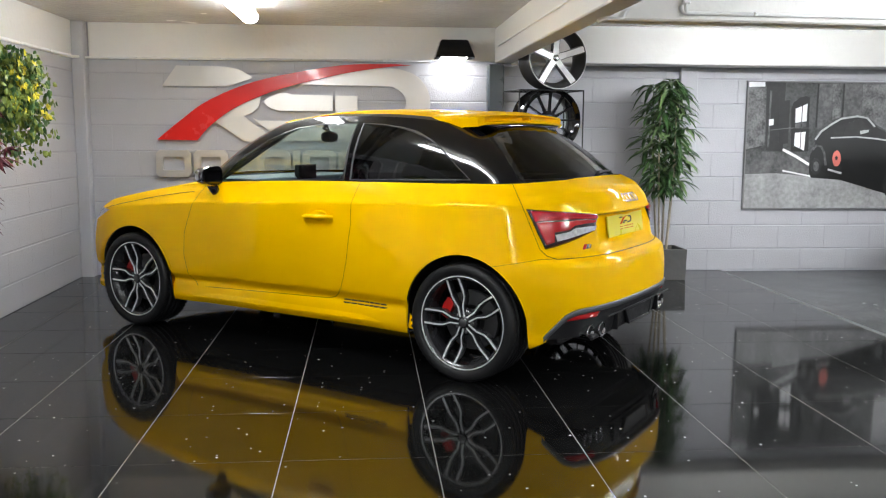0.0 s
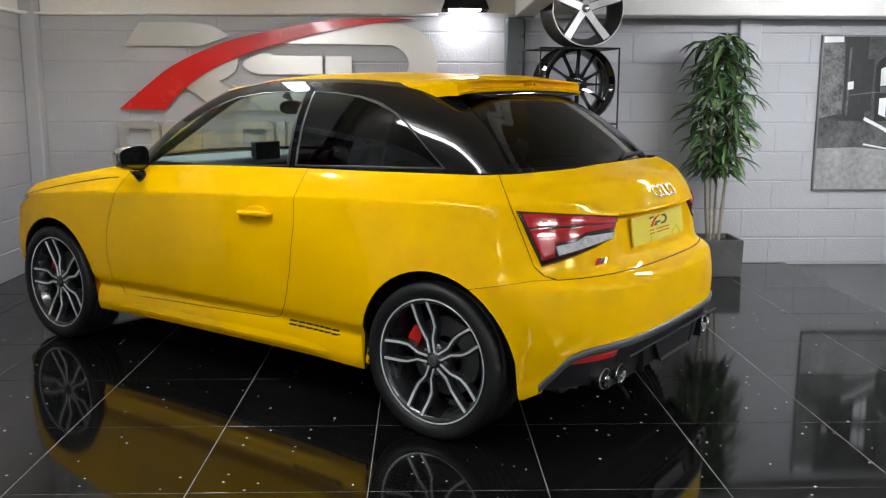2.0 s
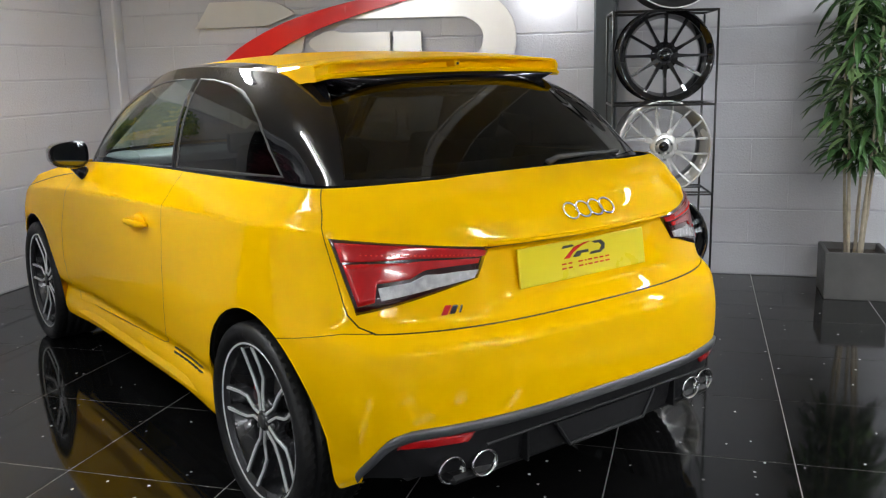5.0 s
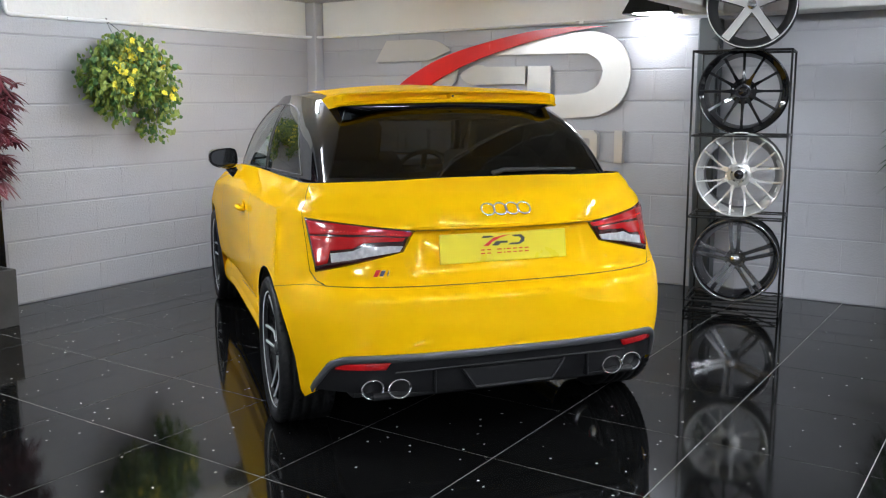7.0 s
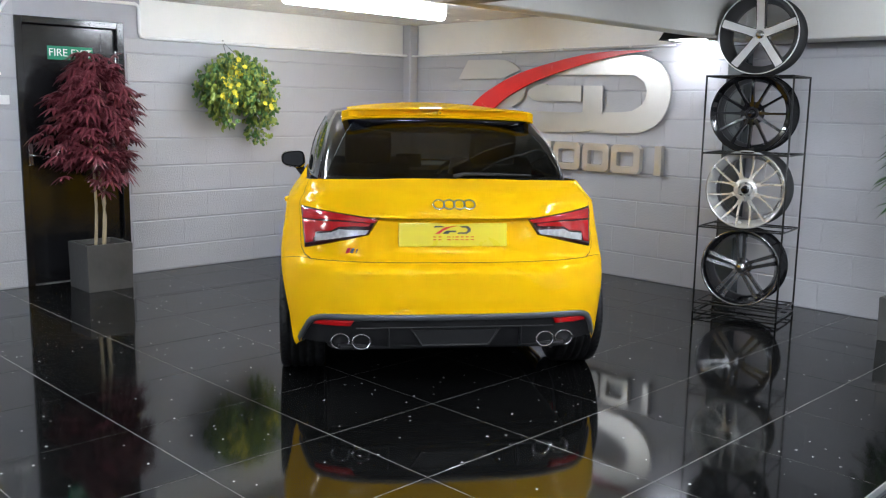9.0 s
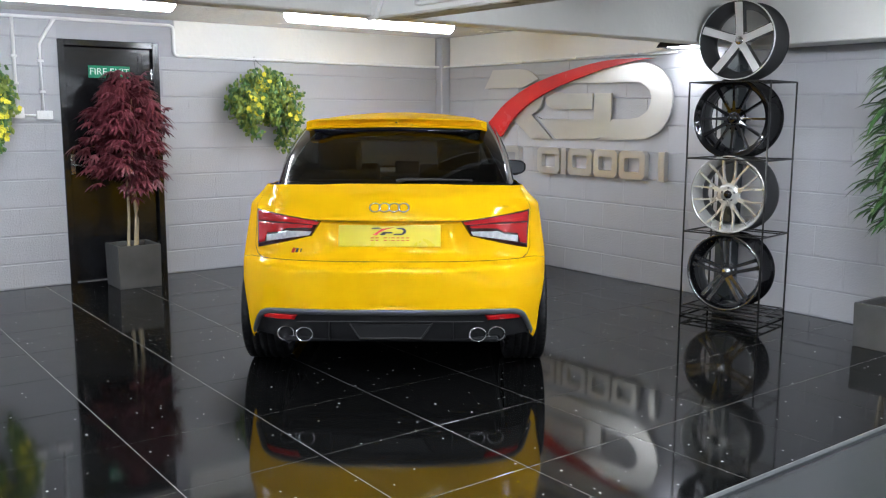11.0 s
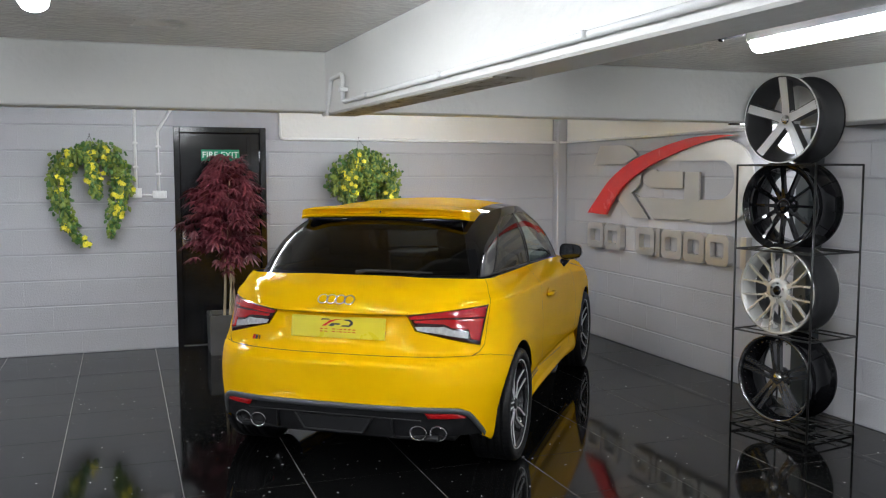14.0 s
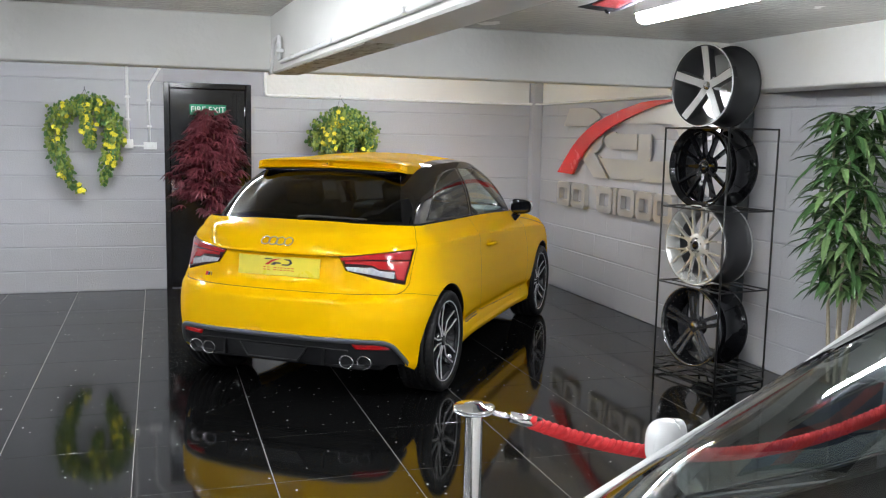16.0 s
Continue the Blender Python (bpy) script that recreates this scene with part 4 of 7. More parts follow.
def band_on(o, rows, lift):
    """A raised lens inside a lamp's outline: rows of (along, top, bottom) in the outline's own scale."""
    bm = bmesh.new()
    a = np.array(rows)
    top = []
    for s in np.linspace(a[0, 0], a[-1, 0], 40):
        t0, t1 = np.interp(s, a[:, 0], a[:, 1]), np.interp(s, a[:, 0], a[:, 2])
        line = []
        for t in np.linspace(t0, t1, 9):
            q = lerp_quad(o, s, t)
            line.append((Vector((rear_u(*q), q[0], q[1])), rear_normal(*q)))
        top.append(line)
    up = [[bm.verts.new(c + n * lift) for c, n in line] for line in top]
    for r0, r1 in zip(up, up[1:]):
        for k in range(8):
            bm.faces.new((r0[k], r0[k + 1], r1[k + 1], r1[k]))
    rim = [(i, 0) for i in range(40)] + [(39, k) for k in range(1, 9)] + [(i, 8) for i in range(38, -1, -1)] + [(0, k) for k in range(7, 0, -1)]
    low = [bm.verts.new(top[i][k][0] + top[i][k][1] * 0.003) for i, k in rim]
    for n in range(len(rim)):
        (i, k), (i2, k2) = rim[n], rim[(n + 1) % len(rim)]
        bm.faces.new((up[i][k], up[i2][k2], low[(n + 1) % len(rim)], low[n]))
    bmesh.ops.recalc_face_normals(bm, faces=bm.faces)
    return bm


# tail lamps: dark housing, red upper field, clear lower strip
for side in (1, -1):
    o = [(side * 0.724, 0.893), (side * 0.355, 0.854), (side * 0.405, 0.775), (side * 0.706, 0.698)]
    lamp = part("tail_lamp", patch(o, 0.002, 0.005, 20, 10), M_LENSDARK, tailgate, "red and clear tail lamp in a dark housing", smooth=True)
    part("red_lens", band_on(o, [(0.025, 0.05, 0.31), (0.20, 0.045, 0.29), (0.50, 0.045, 0.25), (0.97, 0.07, 0.27)], 0.0105), M_LENSRED, lamp, "red lens", smooth=True)
    part("lower_red_lens", band_on(o, [(0.03, 0.34, 0.90), (0.15, 0.33, 0.88), (0.19, 0.33, 0.63), (0.42, 0.32, 0.61), (0.52, 0.30, 0.48), (0.75, 0.30, 0.46), (0.92, 0.32, 0.46)], 0.0105), M_LENSRED, lamp, "red lens", smooth=True)
    part("clear_lens", band_on(o, [(0.19, 0.69, 0.88), (0.42, 0.67, 0.88), (0.53, 0.57, 0.88), (0.62, 0.60, 0.88), (0.80, 0.62, 0.90), (0.95, 0.68, 0.92)], 0.0105), M_LENSWHITE, lamp, "clear ribbed lens", smooth=True)
    # a row of small studs behind the lens
    studs = bmesh.new()
    for s_ in np.linspace(0.14, 0.86, 26):
        q = lerp_quad(o, s_, 0.20)
        c = Vector((rear_u(*q), q[0], q[1])) + rear_normal(*q) * 0.0105
        box(studs, c.x - 0.002, c.x + 0.002, c.y - 0.0022, c.y + 0.0022, c.z - 0.002, c.z + 0.002)
    part("lens_studs", studs, M_STUD, lamp, "small bright red studs")

# number plate with plain shapes
PU = -0.549
plate = part("number_plate", box_bm(-0.004, 0.004, -0.26, 0.26, -0.0555, 0.0555, bevel=0.0035, seg=2), M_PLATE, tailgate, "yellow show plate with a small emblem", m=pose(PU - 0.003, 0.008, 0.778, 0, 8, 0))


def on_plate(name, outline, material, lift=0.0005):
    bm = bmesh.new()
    prism(bm, [(-a * 1.42, b) for a, b in outline], -0.0055 - lift, -0.004, swap=True)
    return part(name, bm, material, plate)


on_plate("emblem_sweep", [(-0.062, 0.004), (-0.03, 0.034), (0.0, 0.042), (0.02, 0.043), (-0.01, 0.034), (-0.035, 0.018), (-0.046, 0.004)], M_SIGNRED)
on_plate("emblem_blade", [(-0.066, 0.034), (-0.06, 0.042), (-0.035, 0.042), (-0.03, 0.036)], M_INK)
on_plate("emblem_mid", [(-0.036, 0.006), (-0.022, 0.020), (0.010, 0.020), (0.010, 0.012), (-0.012, 0.012), (-0.016, 0.004), (-0.030, 0.004)], M_INK)
on_plate("emblem_bow", [(0.012, 0.004), (0.045, 0.004), (0.058, 0.014), (0.060, 0.028), (0.050, 0.041), (0.022, 0.041), (0.030, 0.034), (0.044, 0.033), (0.050, 0.024), (0.044, 0.012), (0.018, 0.011)], M_INK)
x = -0.068
for w_ in (0.014, 0.013, 0.0, 0.015, 0.005, 0.014, 0.013, 0.013, 0.014):
    if w_:
        for z0 in (-0.0255, -0.0125):
            on_plate("emblem_bar", [(x, z0), (x + w_ * 0.8, z0), (x + w_ * 0.8, z0 + 0.0042), (x, z0 + 0.0042)], M_SIGNRED)
    x += (w_ or 0.008) + 0.004

# four chrome rings and a small badge
for k in range(4):
    cv = 0.0765 - k * 0.0485
    bm = bmesh.new()
    ring_mesh(bm, 0, 0, 0.0262, 0.0036, 0, n=36)
    part("badge_ring", bm, M_CHROME, tailgate, "chrome ring", smooth=True, m=Matrix.Translation((rear_u(cv, 0.924) - 0.006, cv + 0.004, 0.924)) @ pose(0, 0, 0, 0, 40, 0) @ pose(0, 0, 0, 0, 0, 90))
for dv, wd, ht, lean, mt, nm in ((0.502, 0.016, 0.026, 0.006, M_RED, "badge_red"), (0.482, 0.017, 0.024, 0.005, M_CHROME, "badge_bar"), (0.462, 0.007, 0.022, 0.003, M_CHROME, "badge_bar")):
    q = (dv, 0.700)
    bm = box_bm(-0.004, 0.002, -wd / 2, wd / 2, -ht / 2, ht / 2, bevel=0.0015)
    for v in bm.verts:
        v.co.y -= lean * v.co.z / ht * 2
    part(nm, bm, mt, tailgate, m=Matrix.Translation((rear_u(*q) - 0.003, q[0], q[1])) @ pose(0, 0, 0, 0, 0, -22))

# handle lip above the plate
bm = bmesh.new()
tube(bm, [(rear_u(v, 0.862) - 0.003, v, 0.862) for v in np.linspace(-0.37, 0.37, 15)], 0.006, 8)
part("gate_lip", bm, M_YELLOW, tailgate, smooth=True)
bm = bmesh.new()
tube(bm, [(rear_u(v, 0.852) - 0.001, v, 0.853) for v in np.linspace(-0.37, 0.37, 15)], 0.0022, 6)
part("gate_gap", bm, M_INK, tailgate, smooth=True)

# wiper
bm = bmesh.new()
tube(bm, [(-0.372, -0.02, 1.040), (-0.360, -0.07, 1.052), (-0.340, -0.22, 1.050), (-0.294, -0.42, 1.042)], [0.012, 0.009, 0.007, 0.005], 8)
part("rear_wiper", bm, M_CABIN, tailgate, "black rear wiper arm", smooth=True)

# lower rear: grey frame, reflectors, diffuser, exhaust tips
for s in (1, -1):
    bm = bmesh.new()
    line = [(0.736, 0.262), (0.722, 0.30), (0.692, 0.362), (0.665, 0.386), (0.61, 0.402), (0.45, 0.409), (0.2, 0.411), (0.0, 0.411)]
    line = [tuple(q) for q in catmull([(a, b, 0) for a, b in line], 30)[:, :2]]
    rings = []
    for v, w in line:
        n = rear_normal(v, w)
        b0 = Vector((rear_u(v, w), v, w))
        rings.append([bm.verts.new(Vector((c.x, s * c.y, c.z))) for c in (b0 + n * 0.004 + Vector((0, 0, 0.006)), b0 + n * 0.010, b0 + n * 0.008 + Vector((0, -0.006, -0.022)), b0 - n * 0.02 + Vector((0, -0.008, -0.026)), b0 - n * 0.02)])
    for r0, r1 in zip(rings, rings[1:]):
        for k in range(5):
            bm.faces.new((r0[k], r0[(k + 1) % 5], r1[(k + 1) % 5], r1[k]))
    bmesh.ops.recalc_face_normals(bm, faces=bm.faces)
    part("diffuser_frame", bm, M_GREYTRIM, bumper, "grey satin frame round the diffuser", smooth=True)
    o = [(s * 0.665, 0.378), (s * 0.478, 0.380), (s * 0.495, 0.352), (s * 0.668, 0.346)]
    part("reflector", patch(o, -0.002, 0.004), M_LENSRED, bumper, "red reflector", smooth=True)
    for v in (0.541, 0.443):
        ex = part("exhaust_tip", lathe(bmesh.new(), [(0.036, 0.10), (0.039, 0.0), (0.042, -0.004), (0.042, -0.008), (0.039, -0.010), (0.035, -0.006), (0.034, 0.08)], 32), M_CHROME, bumper, "chrome oval exhaust tip", smooth=True,
                  m=pose(-0.580 - 0.020 * (v < 0.5), s * v, 0.277, 0, 0, -90) @ Matrix.Diagonal((1.08, 1, 0.92, 1)))
        part("exhaust_bore", lathe(bmesh.new(), [(0.0, 0.055), (0.0345, 0.055)], 24), M_CABIN, ex)
    part("diffuser_fin", box_bm(-0.01, 0.07, -0.004, 0.004, 0.255, 0.345, bevel=0.002), M_CARPLASTIC, bumper, m=pose(-0.632, s * 0.315, 0))
bm = bmesh.new()
prism(bm, [(-0.205, 0.338), (0.205, 0.338), (0.150, 0.262), (-0.150, 0.262)], -0.640, -0.615, swap=True)
part("diffuser_panel", bm, M_CARPLASTIC, bumper, "black mesh diffuser panel")
for a, b in (((-0.212, 0.342), (-0.156, 0.262)), ((0.212, 0.342), (0.156, 0.262)), ((-0.158, 0.264), (0.158, 0.264))):
    bm = bmesh.new()
    tube(bm, [(-0.642, *a), (-0.644, *b)], 0.006, 6)
    part("diffuser_edge", bm, M_CARPLASTIC, bumper)
part("under_tray", box_bm(-0.60, 0.2, -0.55, 0.55, 0.235, 0.262, bevel=0.01), M_CARPLASTIC, bumper)
bm = bmesh.new()
tube(bm, [(-0.648, v, 0.352) for v in np.linspace(-0.47, 0.47, 9)], 0.004, 6)
part("diffuser_line", bm, M_CARPLASTIC, bumper)

# roof spoiler: a wing with a slot behind its upper blade
def wing_edge(v):
    """Trailing edge and height of the wing at a distance from the middle."""
    e = abs(v) / 0.515
    return e, 0.036 + 0.030 * e ** 2.5 + 0.02 * max(0, (e - 0.9) / 0.1) ** 2, 1.367 - 0.014 * e ** 2 - 0.008 * max(0, (e - 0.9) / 0.1) ** 2


bm = bmesh.new()
rings = []
for v in np.linspace(-0.515, 0.515, 61):
    e, te, tw = wing_edge(v)
    f_w = 1.389 - 0.040 * e ** 2 - 0.018 * max(0, (e - 0.88) / 0.12) ** 2
    g = 0.004 + 0.058 * max(0, 1 - (e / 0.93) ** 10)
    prof = [(0.40, f_w - 0.004), (0.26, f_w + 0.001), (0.15, (f_w + tw) / 2 + 0.007), (te + 0.03, tw + 0.003), (te + 0.012, tw + 0.001), (te + 0.009, tw - 0.003), (te + 0.013, tw - 0.008), (te + g, tw - 0.009), (te + g + 0.002, tw - 0.034),
            (te + 0.002, tw - 0.036), (te - 0.004, tw - 0.040), (te + 0.003, tw - 0.049), (te + 0.05, tw - 0.050), (0.30, f_w - 0.05)]
    rings.append([bm.verts.new((u, v, w)) for u, w in prof])
for r0, r1 in zip(rings, rings[1:]):
    for k in range(len(r0)):
        bm.faces.new((r0[k], r0[(k + 1) % len(r0)], r1[(k + 1) % len(r0)], r1[k]))
bm.faces.new(rings[0])
bm.faces.new(rings[-1])
bmesh.ops.recalc_face_normals(bm, faces=bm.faces)
spoiler = part("roof_spoiler", bm, M_YELLOW, car, "yellow roof spoiler with a recessed slot", smooth=True)
spoiler.data.set_sharp_from_angle(angle=radians(30))
part("spoiler_jet", box_bm(0.040, 0.10, -0.012, 0.012, 1.335, 1.355, bevel=0.003), M_YELLOW, spoiler, "small yellow bridge with the washer jet")
part("washer_nozzle", box_bm(0.037, 0.045, -0.005, 0.005, 1.340, 1.349, bevel=0.002), M_CARPLASTIC, spoiler, "small dark washer jet")
part("high_brake_lamp", box_bm(0.052, 0.08, -0.16, 0.16, 1.311, 1.320, bevel=0.003), M_LENSDARK, spoiler)
bm = bmesh.new()
rings = []
for v in np.linspace(-0.49, 0.49, 41):
    e, te, tw = wing_edge(v)
    dp = 0.080 * (1 - (abs(v) / 0.49) ** 4) + 0.002
    w0 = tw - 0.047
    rings.append([bm.verts.new((u, v, w)) for u, w in ((te + 0.012, w0), (te + 0.016, w0 - 0.35 * dp), (te + 0.030, w0 - 0.75 * dp), (te + 0.055, w0 - dp), (0.26, w0 - dp), (0.28, w0))])
for r0, r1 in zip(rings, rings[1:]):
    for k in range(6):
        bm.faces.new((r0[k], r0[(k + 1) % 6], r1[(k + 1) % 6], r1[k]))
bm.faces.new(rings[0])
bm.faces.new(rings[-1])
bmesh.ops.recalc_face_normals(bm, faces=bm.faces)
part("spoiler_underside", bm, M_GLOSSBLACK, spoiler, "gloss black underside", smooth=True)

# doors: handles, script bars, skirts
for s, d in zip((1, -1), doors):
    h = part("door_handle", tube(bmesh.new(), [(0.83, s * 0.822, 0.800), (0.86, s * 0.836, 0.800), (0.935, s * 0.840, 0.798), (1.01, s * 0.836, 0.795), (1.037, s * 0.820, 0.794)], [0.008, 0.012, 0.013, 0.012, 0.008], 12), M_YELLOW, d, "yellow grab handle", smooth=True)
    bm = bmesh.new()
    bmesh.ops.create_uvsphere(bm, u_segments=20, v_segments=10, radius=1)
    for v in bm.verts:
        v.co = (v.co.x * 0.062, v.co.y * 0.006, v.co.z * 0.030)
    part("handle_dish", bm, M_YELLOW, h, smooth=True, m=pose(0.93, s * 0.8125, 0.803))
    bm = bmesh.new()
    rings = []
    for u in np.linspace(0.315, 2.085, 40):
        e = min(1.0, (2.085 - u) / 0.05, (u - 0.315) / 0.02 + 0.7)
        y0 = plan(u, 0.30) - 0.006 - 0.026 * (math.exp(-((u - RA) / 0.17) ** 2) + math.exp(-((u - WB + RA) / 0.17) ** 2))
        rings.append([bm.verts.new((u, s * y, w)) for y, w in ((y0 - 0.004, 0.305), (y0 + 0.013 * e, 0.266), (y0 + 0.021 * e, 0.244), (y0 + 0.018 * e, 0.230), (y0 - 0.03, 0.216), (y0 - 0.05, 0.26))])
    for r0, r1 in zip(rings, rings[1:]):
        for k in range(6):
            bm.faces.new((r0[k], r0[(k + 1) % 6], r1[(k + 1) % 6], r1[k]))
    bm.faces.new(rings[0])
    bm.faces.new(rings[-1])
    bmesh.ops.recalc_face_normals(bm, faces=bm.faces)
    part("side_skirt", bm, M_YELLOW, car, "yellow side skirt", smooth=True).data.set_sharp_from_angle(angle=radians(25))
    x = 0.485
    for k, w_ in enumerate((0.048, 0.038, 0.028, 0.028, 0.042, 0.042, 0.046)):
        for z0, z1 in ((0.318, 0.3265), (0.335, 0.3435)):
            part("decal_bar", box_bm(x, x + w_, -0.001, 0.0012, z0, z1), M_INK, body, "dark decal bar", m=pose(0, s * (plan(x + w_ / 2, (z0 + z1) / 2) + 0.0006), 0))
        x += w_ + 0.006
    # bonnet shut line, head lamps and front lip
    bm = bmesh.new()
    tube(bm, [(u, s * (plan(u, TOP(u) - 0.05) + 0.0003), TOP(u) - 0.05) for u in np.linspace(1.98, 2.92, 24)], 0.0020, 5)
    part("bonnet_gap", bm, M_INK, car, "dark shut line of the bonnet")
    bm = bmesh.new()
    pts = []
    for u, w in ((2.74, 0.745), (2.86, 0.752), (2.97, 0.742), (3.06, 0.715), (3.10, 0.66), (2.98, 0.655), (2.84, 0.70)):
        pts.append(bm.verts.new((u, s * (plan(u, w) + 0.004), w)))
    bm.faces.new(pts)
    bmesh.ops.triangulate(bm, faces=bm.faces)
    bmesh.ops.subdivide_edges(bm, edges=bm.edges, cuts=2, use_grid_fill=True)
    for v in bm.verts:
        v.co.y = s * (plan(v.co.x, v.co.z) + 0.004)
    part("head_lamp", bm, M_LENSWHITE, car, "clear head lamp", smooth=True)
bm = bmesh.new()
rings = []
edge = [col_point(kind, q, 0.25)[:2] for kind, q in columns() if kind == "f" or q > WB + RA]
edge = edge[:-1] + [(u, -v) for u, v in edge[::-1]]
for u, v in edge:
    d = Vector((u - 2.5, v, 0)).normalized()
    rings.append([bm.verts.new((u + d.x * a, v + d.y * a, w)) for a, w in ((0.0, 0.262), (0.014, 0.240), (0.014, 0.215), (-0.06, 0.205))])
for r0, r1 in zip(rings, rings[1:]):
    for k in range(4):
        bm.faces.new((r0[k], r0[(k + 1) % 4], r1[(k + 1) % 4], r1[k]))
bmesh.ops.recalc_face_normals(bm, faces=bm.faces)
part("front_lip", bm, M_YELLOW, car, smooth=True)

# ---- ceiling battens ----
def batten(x, y, along, length=1.52):
    rd = 0.062 if along == "y" else 0.046
    ob = empty("ceiling_light", pose(x, y, ZC, 0, 0, 0 if along == "x" else 90))
    part("batten_body", box_bm(-length / 2, length / 2, -0.045, 0.045, -0.065, 0.0, bevel=0.005), M_PLASTIC, ob)
    bm = bmesh.new()
    rings = []
    for x_, k in ((-length / 2, 0.55), (-length / 2 + 0.03, 1.0), (length / 2 - 0.03, 1.0), (length / 2, 0.55)):
        rings.append([bm.verts.new((x_, k * rd * math.cos(t), -0.065 - rd * k * math.sin(t) ** 0.7)) for t in np.linspace(0.0, math.pi, 13)])
    for r0, r1 in zip(rings, rings[1:]):
        for k in range(12):
            bm.faces.new((r0[k], r0[k + 1], r1[k + 1], r1[k]))
    bm.faces.new(rings[0])
    bm.faces.new(rings[-1])
    bmesh.ops.recalc_face_normals(bm, faces=bm.faces)
    part("diffuser", bm, M_TUBE if along == "y" else M_TUBE_RIGHT, ob, "glowing white diffuser", smooth=True)
    return tagged(ob, "glowing white fluorescent batten fixed to the ceiling", "ceiling light", "ceiling battens")


# battens at y < 1 or x > 6 are unseen, added to light the room
for x, y, a in ((-0.82, 6.05, "y"), (-0.72, 3.66, "y"), (-0.72, 0.9, "y"), (3.44, 6.22, "x"), (3.45, 3.42, "x"), (3.45, 0.2, "x"), (6.6, 6.42, "x"), (6.9, 3.42, "x"), (6.9, 0.2, "x"), (-0.72, -2.2, "y"), (3.45, -2.6, "x")):
    batten(x, y, a)

# ---- a banner pinned flat under the ceiling beside a batten ----
M_CLOTHDARK = mat("dark_blue_cloth", (0.012, 0.013, 0.03), 0.8, vary=0.2, scale=14, bump=0.3, bump_scale=300)
M_CLOTHRED = mat("red_cloth", (0.42, 0.02, 0.025), 0.8, vary=0.15, scale=14, bump=0.3, bump_scale=300)
M_CLOTHPALE = mat("pale_cloth", (0.22, 0.24, 0.30), 0.8, vary=0.1, scale=14, bump=0.3, bump_scale=300)


def cloth(x0, x1, y0, y1, drop):
    """A thin sagging sheet; its outer corner curls down."""
    bm = bmesh.new()
    top, low = [], []
    for x_ in np.linspace(x0, x1, 15):
        a, b = [], []
        for y_ in np.linspace(y0, y1, 9):
            z = 2.146 - drop + 0.006 * math.sin(x_ * 7 + y_ * 3) - 0.020 * math.exp(-((x_ - 2.7) / 0.13) ** 2 - ((y_ - 6.05) / 0.15) ** 2)
            a.append(bm.verts.new((x_, y_ + 0.07 * min(1, (x_ - 2.66) / 0.5), z)))
            b.append(bm.verts.new((x_, y_ + 0.07 * min(1, (x_ - 2.66) / 0.5), z + 0.003)))
        top.append(b)
        low.append(a)
    for g, turn in ((low, False), (top, True)):
        for r0, r1 in zip(g, g[1:]):
            for k in range(8):
                q = (r0[k], r0[k + 1], r1[k + 1], r1[k])
                bm.faces.new(q[::-1] if turn else q)
    n = len(low)
    rim = [(i, 0) for i in range(n)] + [(n - 1, k) for k in range(1, 9)] + [(i, 8) for i in range(n - 2, -1, -1)] + [(0, k) for k in range(7, 0, -1)]
    for (i, k), (i2, k2) in zip(rim, rim[1:] + rim[:1]):
        bm.faces.new((low[i][k], low[i2][k2], top[i2][k2], top[i][k]))
    bmesh.ops.recalc_face_normals(bm, faces=bm.faces)
    return bm


banner = tagged(part("ceiling_banner", cloth(2.66, 3.75, 5.90, 6.08, 0.0), M_CLOTHDARK, smooth=True), "dark cloth banner with red and pale fields pinned under the ceiling", "banner")
part("red_field", cloth(2.76, 2.99, 5.905, 6.03, 0.004), M_CLOTHRED, banner, "red field", smooth=True)
part("pale_field", cloth(3.02, 3.20, 5.905, 6.03, 0.004), M_CLOTHPALE, banner, "pale field", smooth=True)
part("banner_hook", tube(bmesh.new(), [(2.70, 6.02, ZC), (2.70, 6.02, 2.125), (2.71, 6.02, 2.112), (2.73, 6.02, 2.108)], 0.006, 8), M_BLACKPAINT, banner, "small black hook", smooth=True)

# ---- door, sign, sockets, conduits ----
door = structure(part("door_1", box_bm(XL - 0.07, XL - 0.025, DOOR_Y0 + 0.055, DOOR_Y1 - 0.055, 0.008, DOOR_H - 0.055, bevel=0.004), M_BLACKPAINT),
                 "black gloss painted fire door, shut, in a black frame", "door")
bm = bmesh.new()
box(bm, XL - 0.12, XL + 0.022, DOOR_Y0, DOOR_Y0 + 0.052, 0, DOOR_H, bevel=0.004)
box(bm, XL - 0.12, XL + 0.022, DOOR_Y1 - 0.052, DOOR_Y1, 0, DOOR_H, bevel=0.004)
box(bm, XL - 0.12, XL + 0.022, DOOR_Y0 + 0.052, DOOR_Y1 - 0.052, DOOR_H - 0.052, DOOR_H, bevel=0.004)
part("door_frame", bm, M_BLACKPAINT, door, "black door frame")
part("door_backing", box_bm(XL - 0.19, XL - 0.13, DOOR_Y0 - 0.05, DOOR_Y1 + 0.05, 0, DOOR_H + 0.05), M_BLACKPAINT, door)
part("door_rail", box_bm(XL - 0.026, XL - 0.018, DOOR_Y1 - 0.17, DOOR_Y1 - 0.135, 1.2, DOOR_H - 0.09, bevel=0.003), M_BLACKPAINT, door)
h = part("door_handle", box_bm(XL - 0.026, XL - 0.012, 4.16, 4.20, 0.90, 1.06, bevel=0.004), M_ALU, door, "steel lever handle")
part("lever", tube(bmesh.new(), [(XL - 0.015, 4.18, 0.975), (XL + 0.03, 4.18, 0.975), (XL + 0.035, 4.20, 0.972), (XL + 0.035, 4.29, 0.965)], 0.009, 8), M_ALU, h, smooth=True)
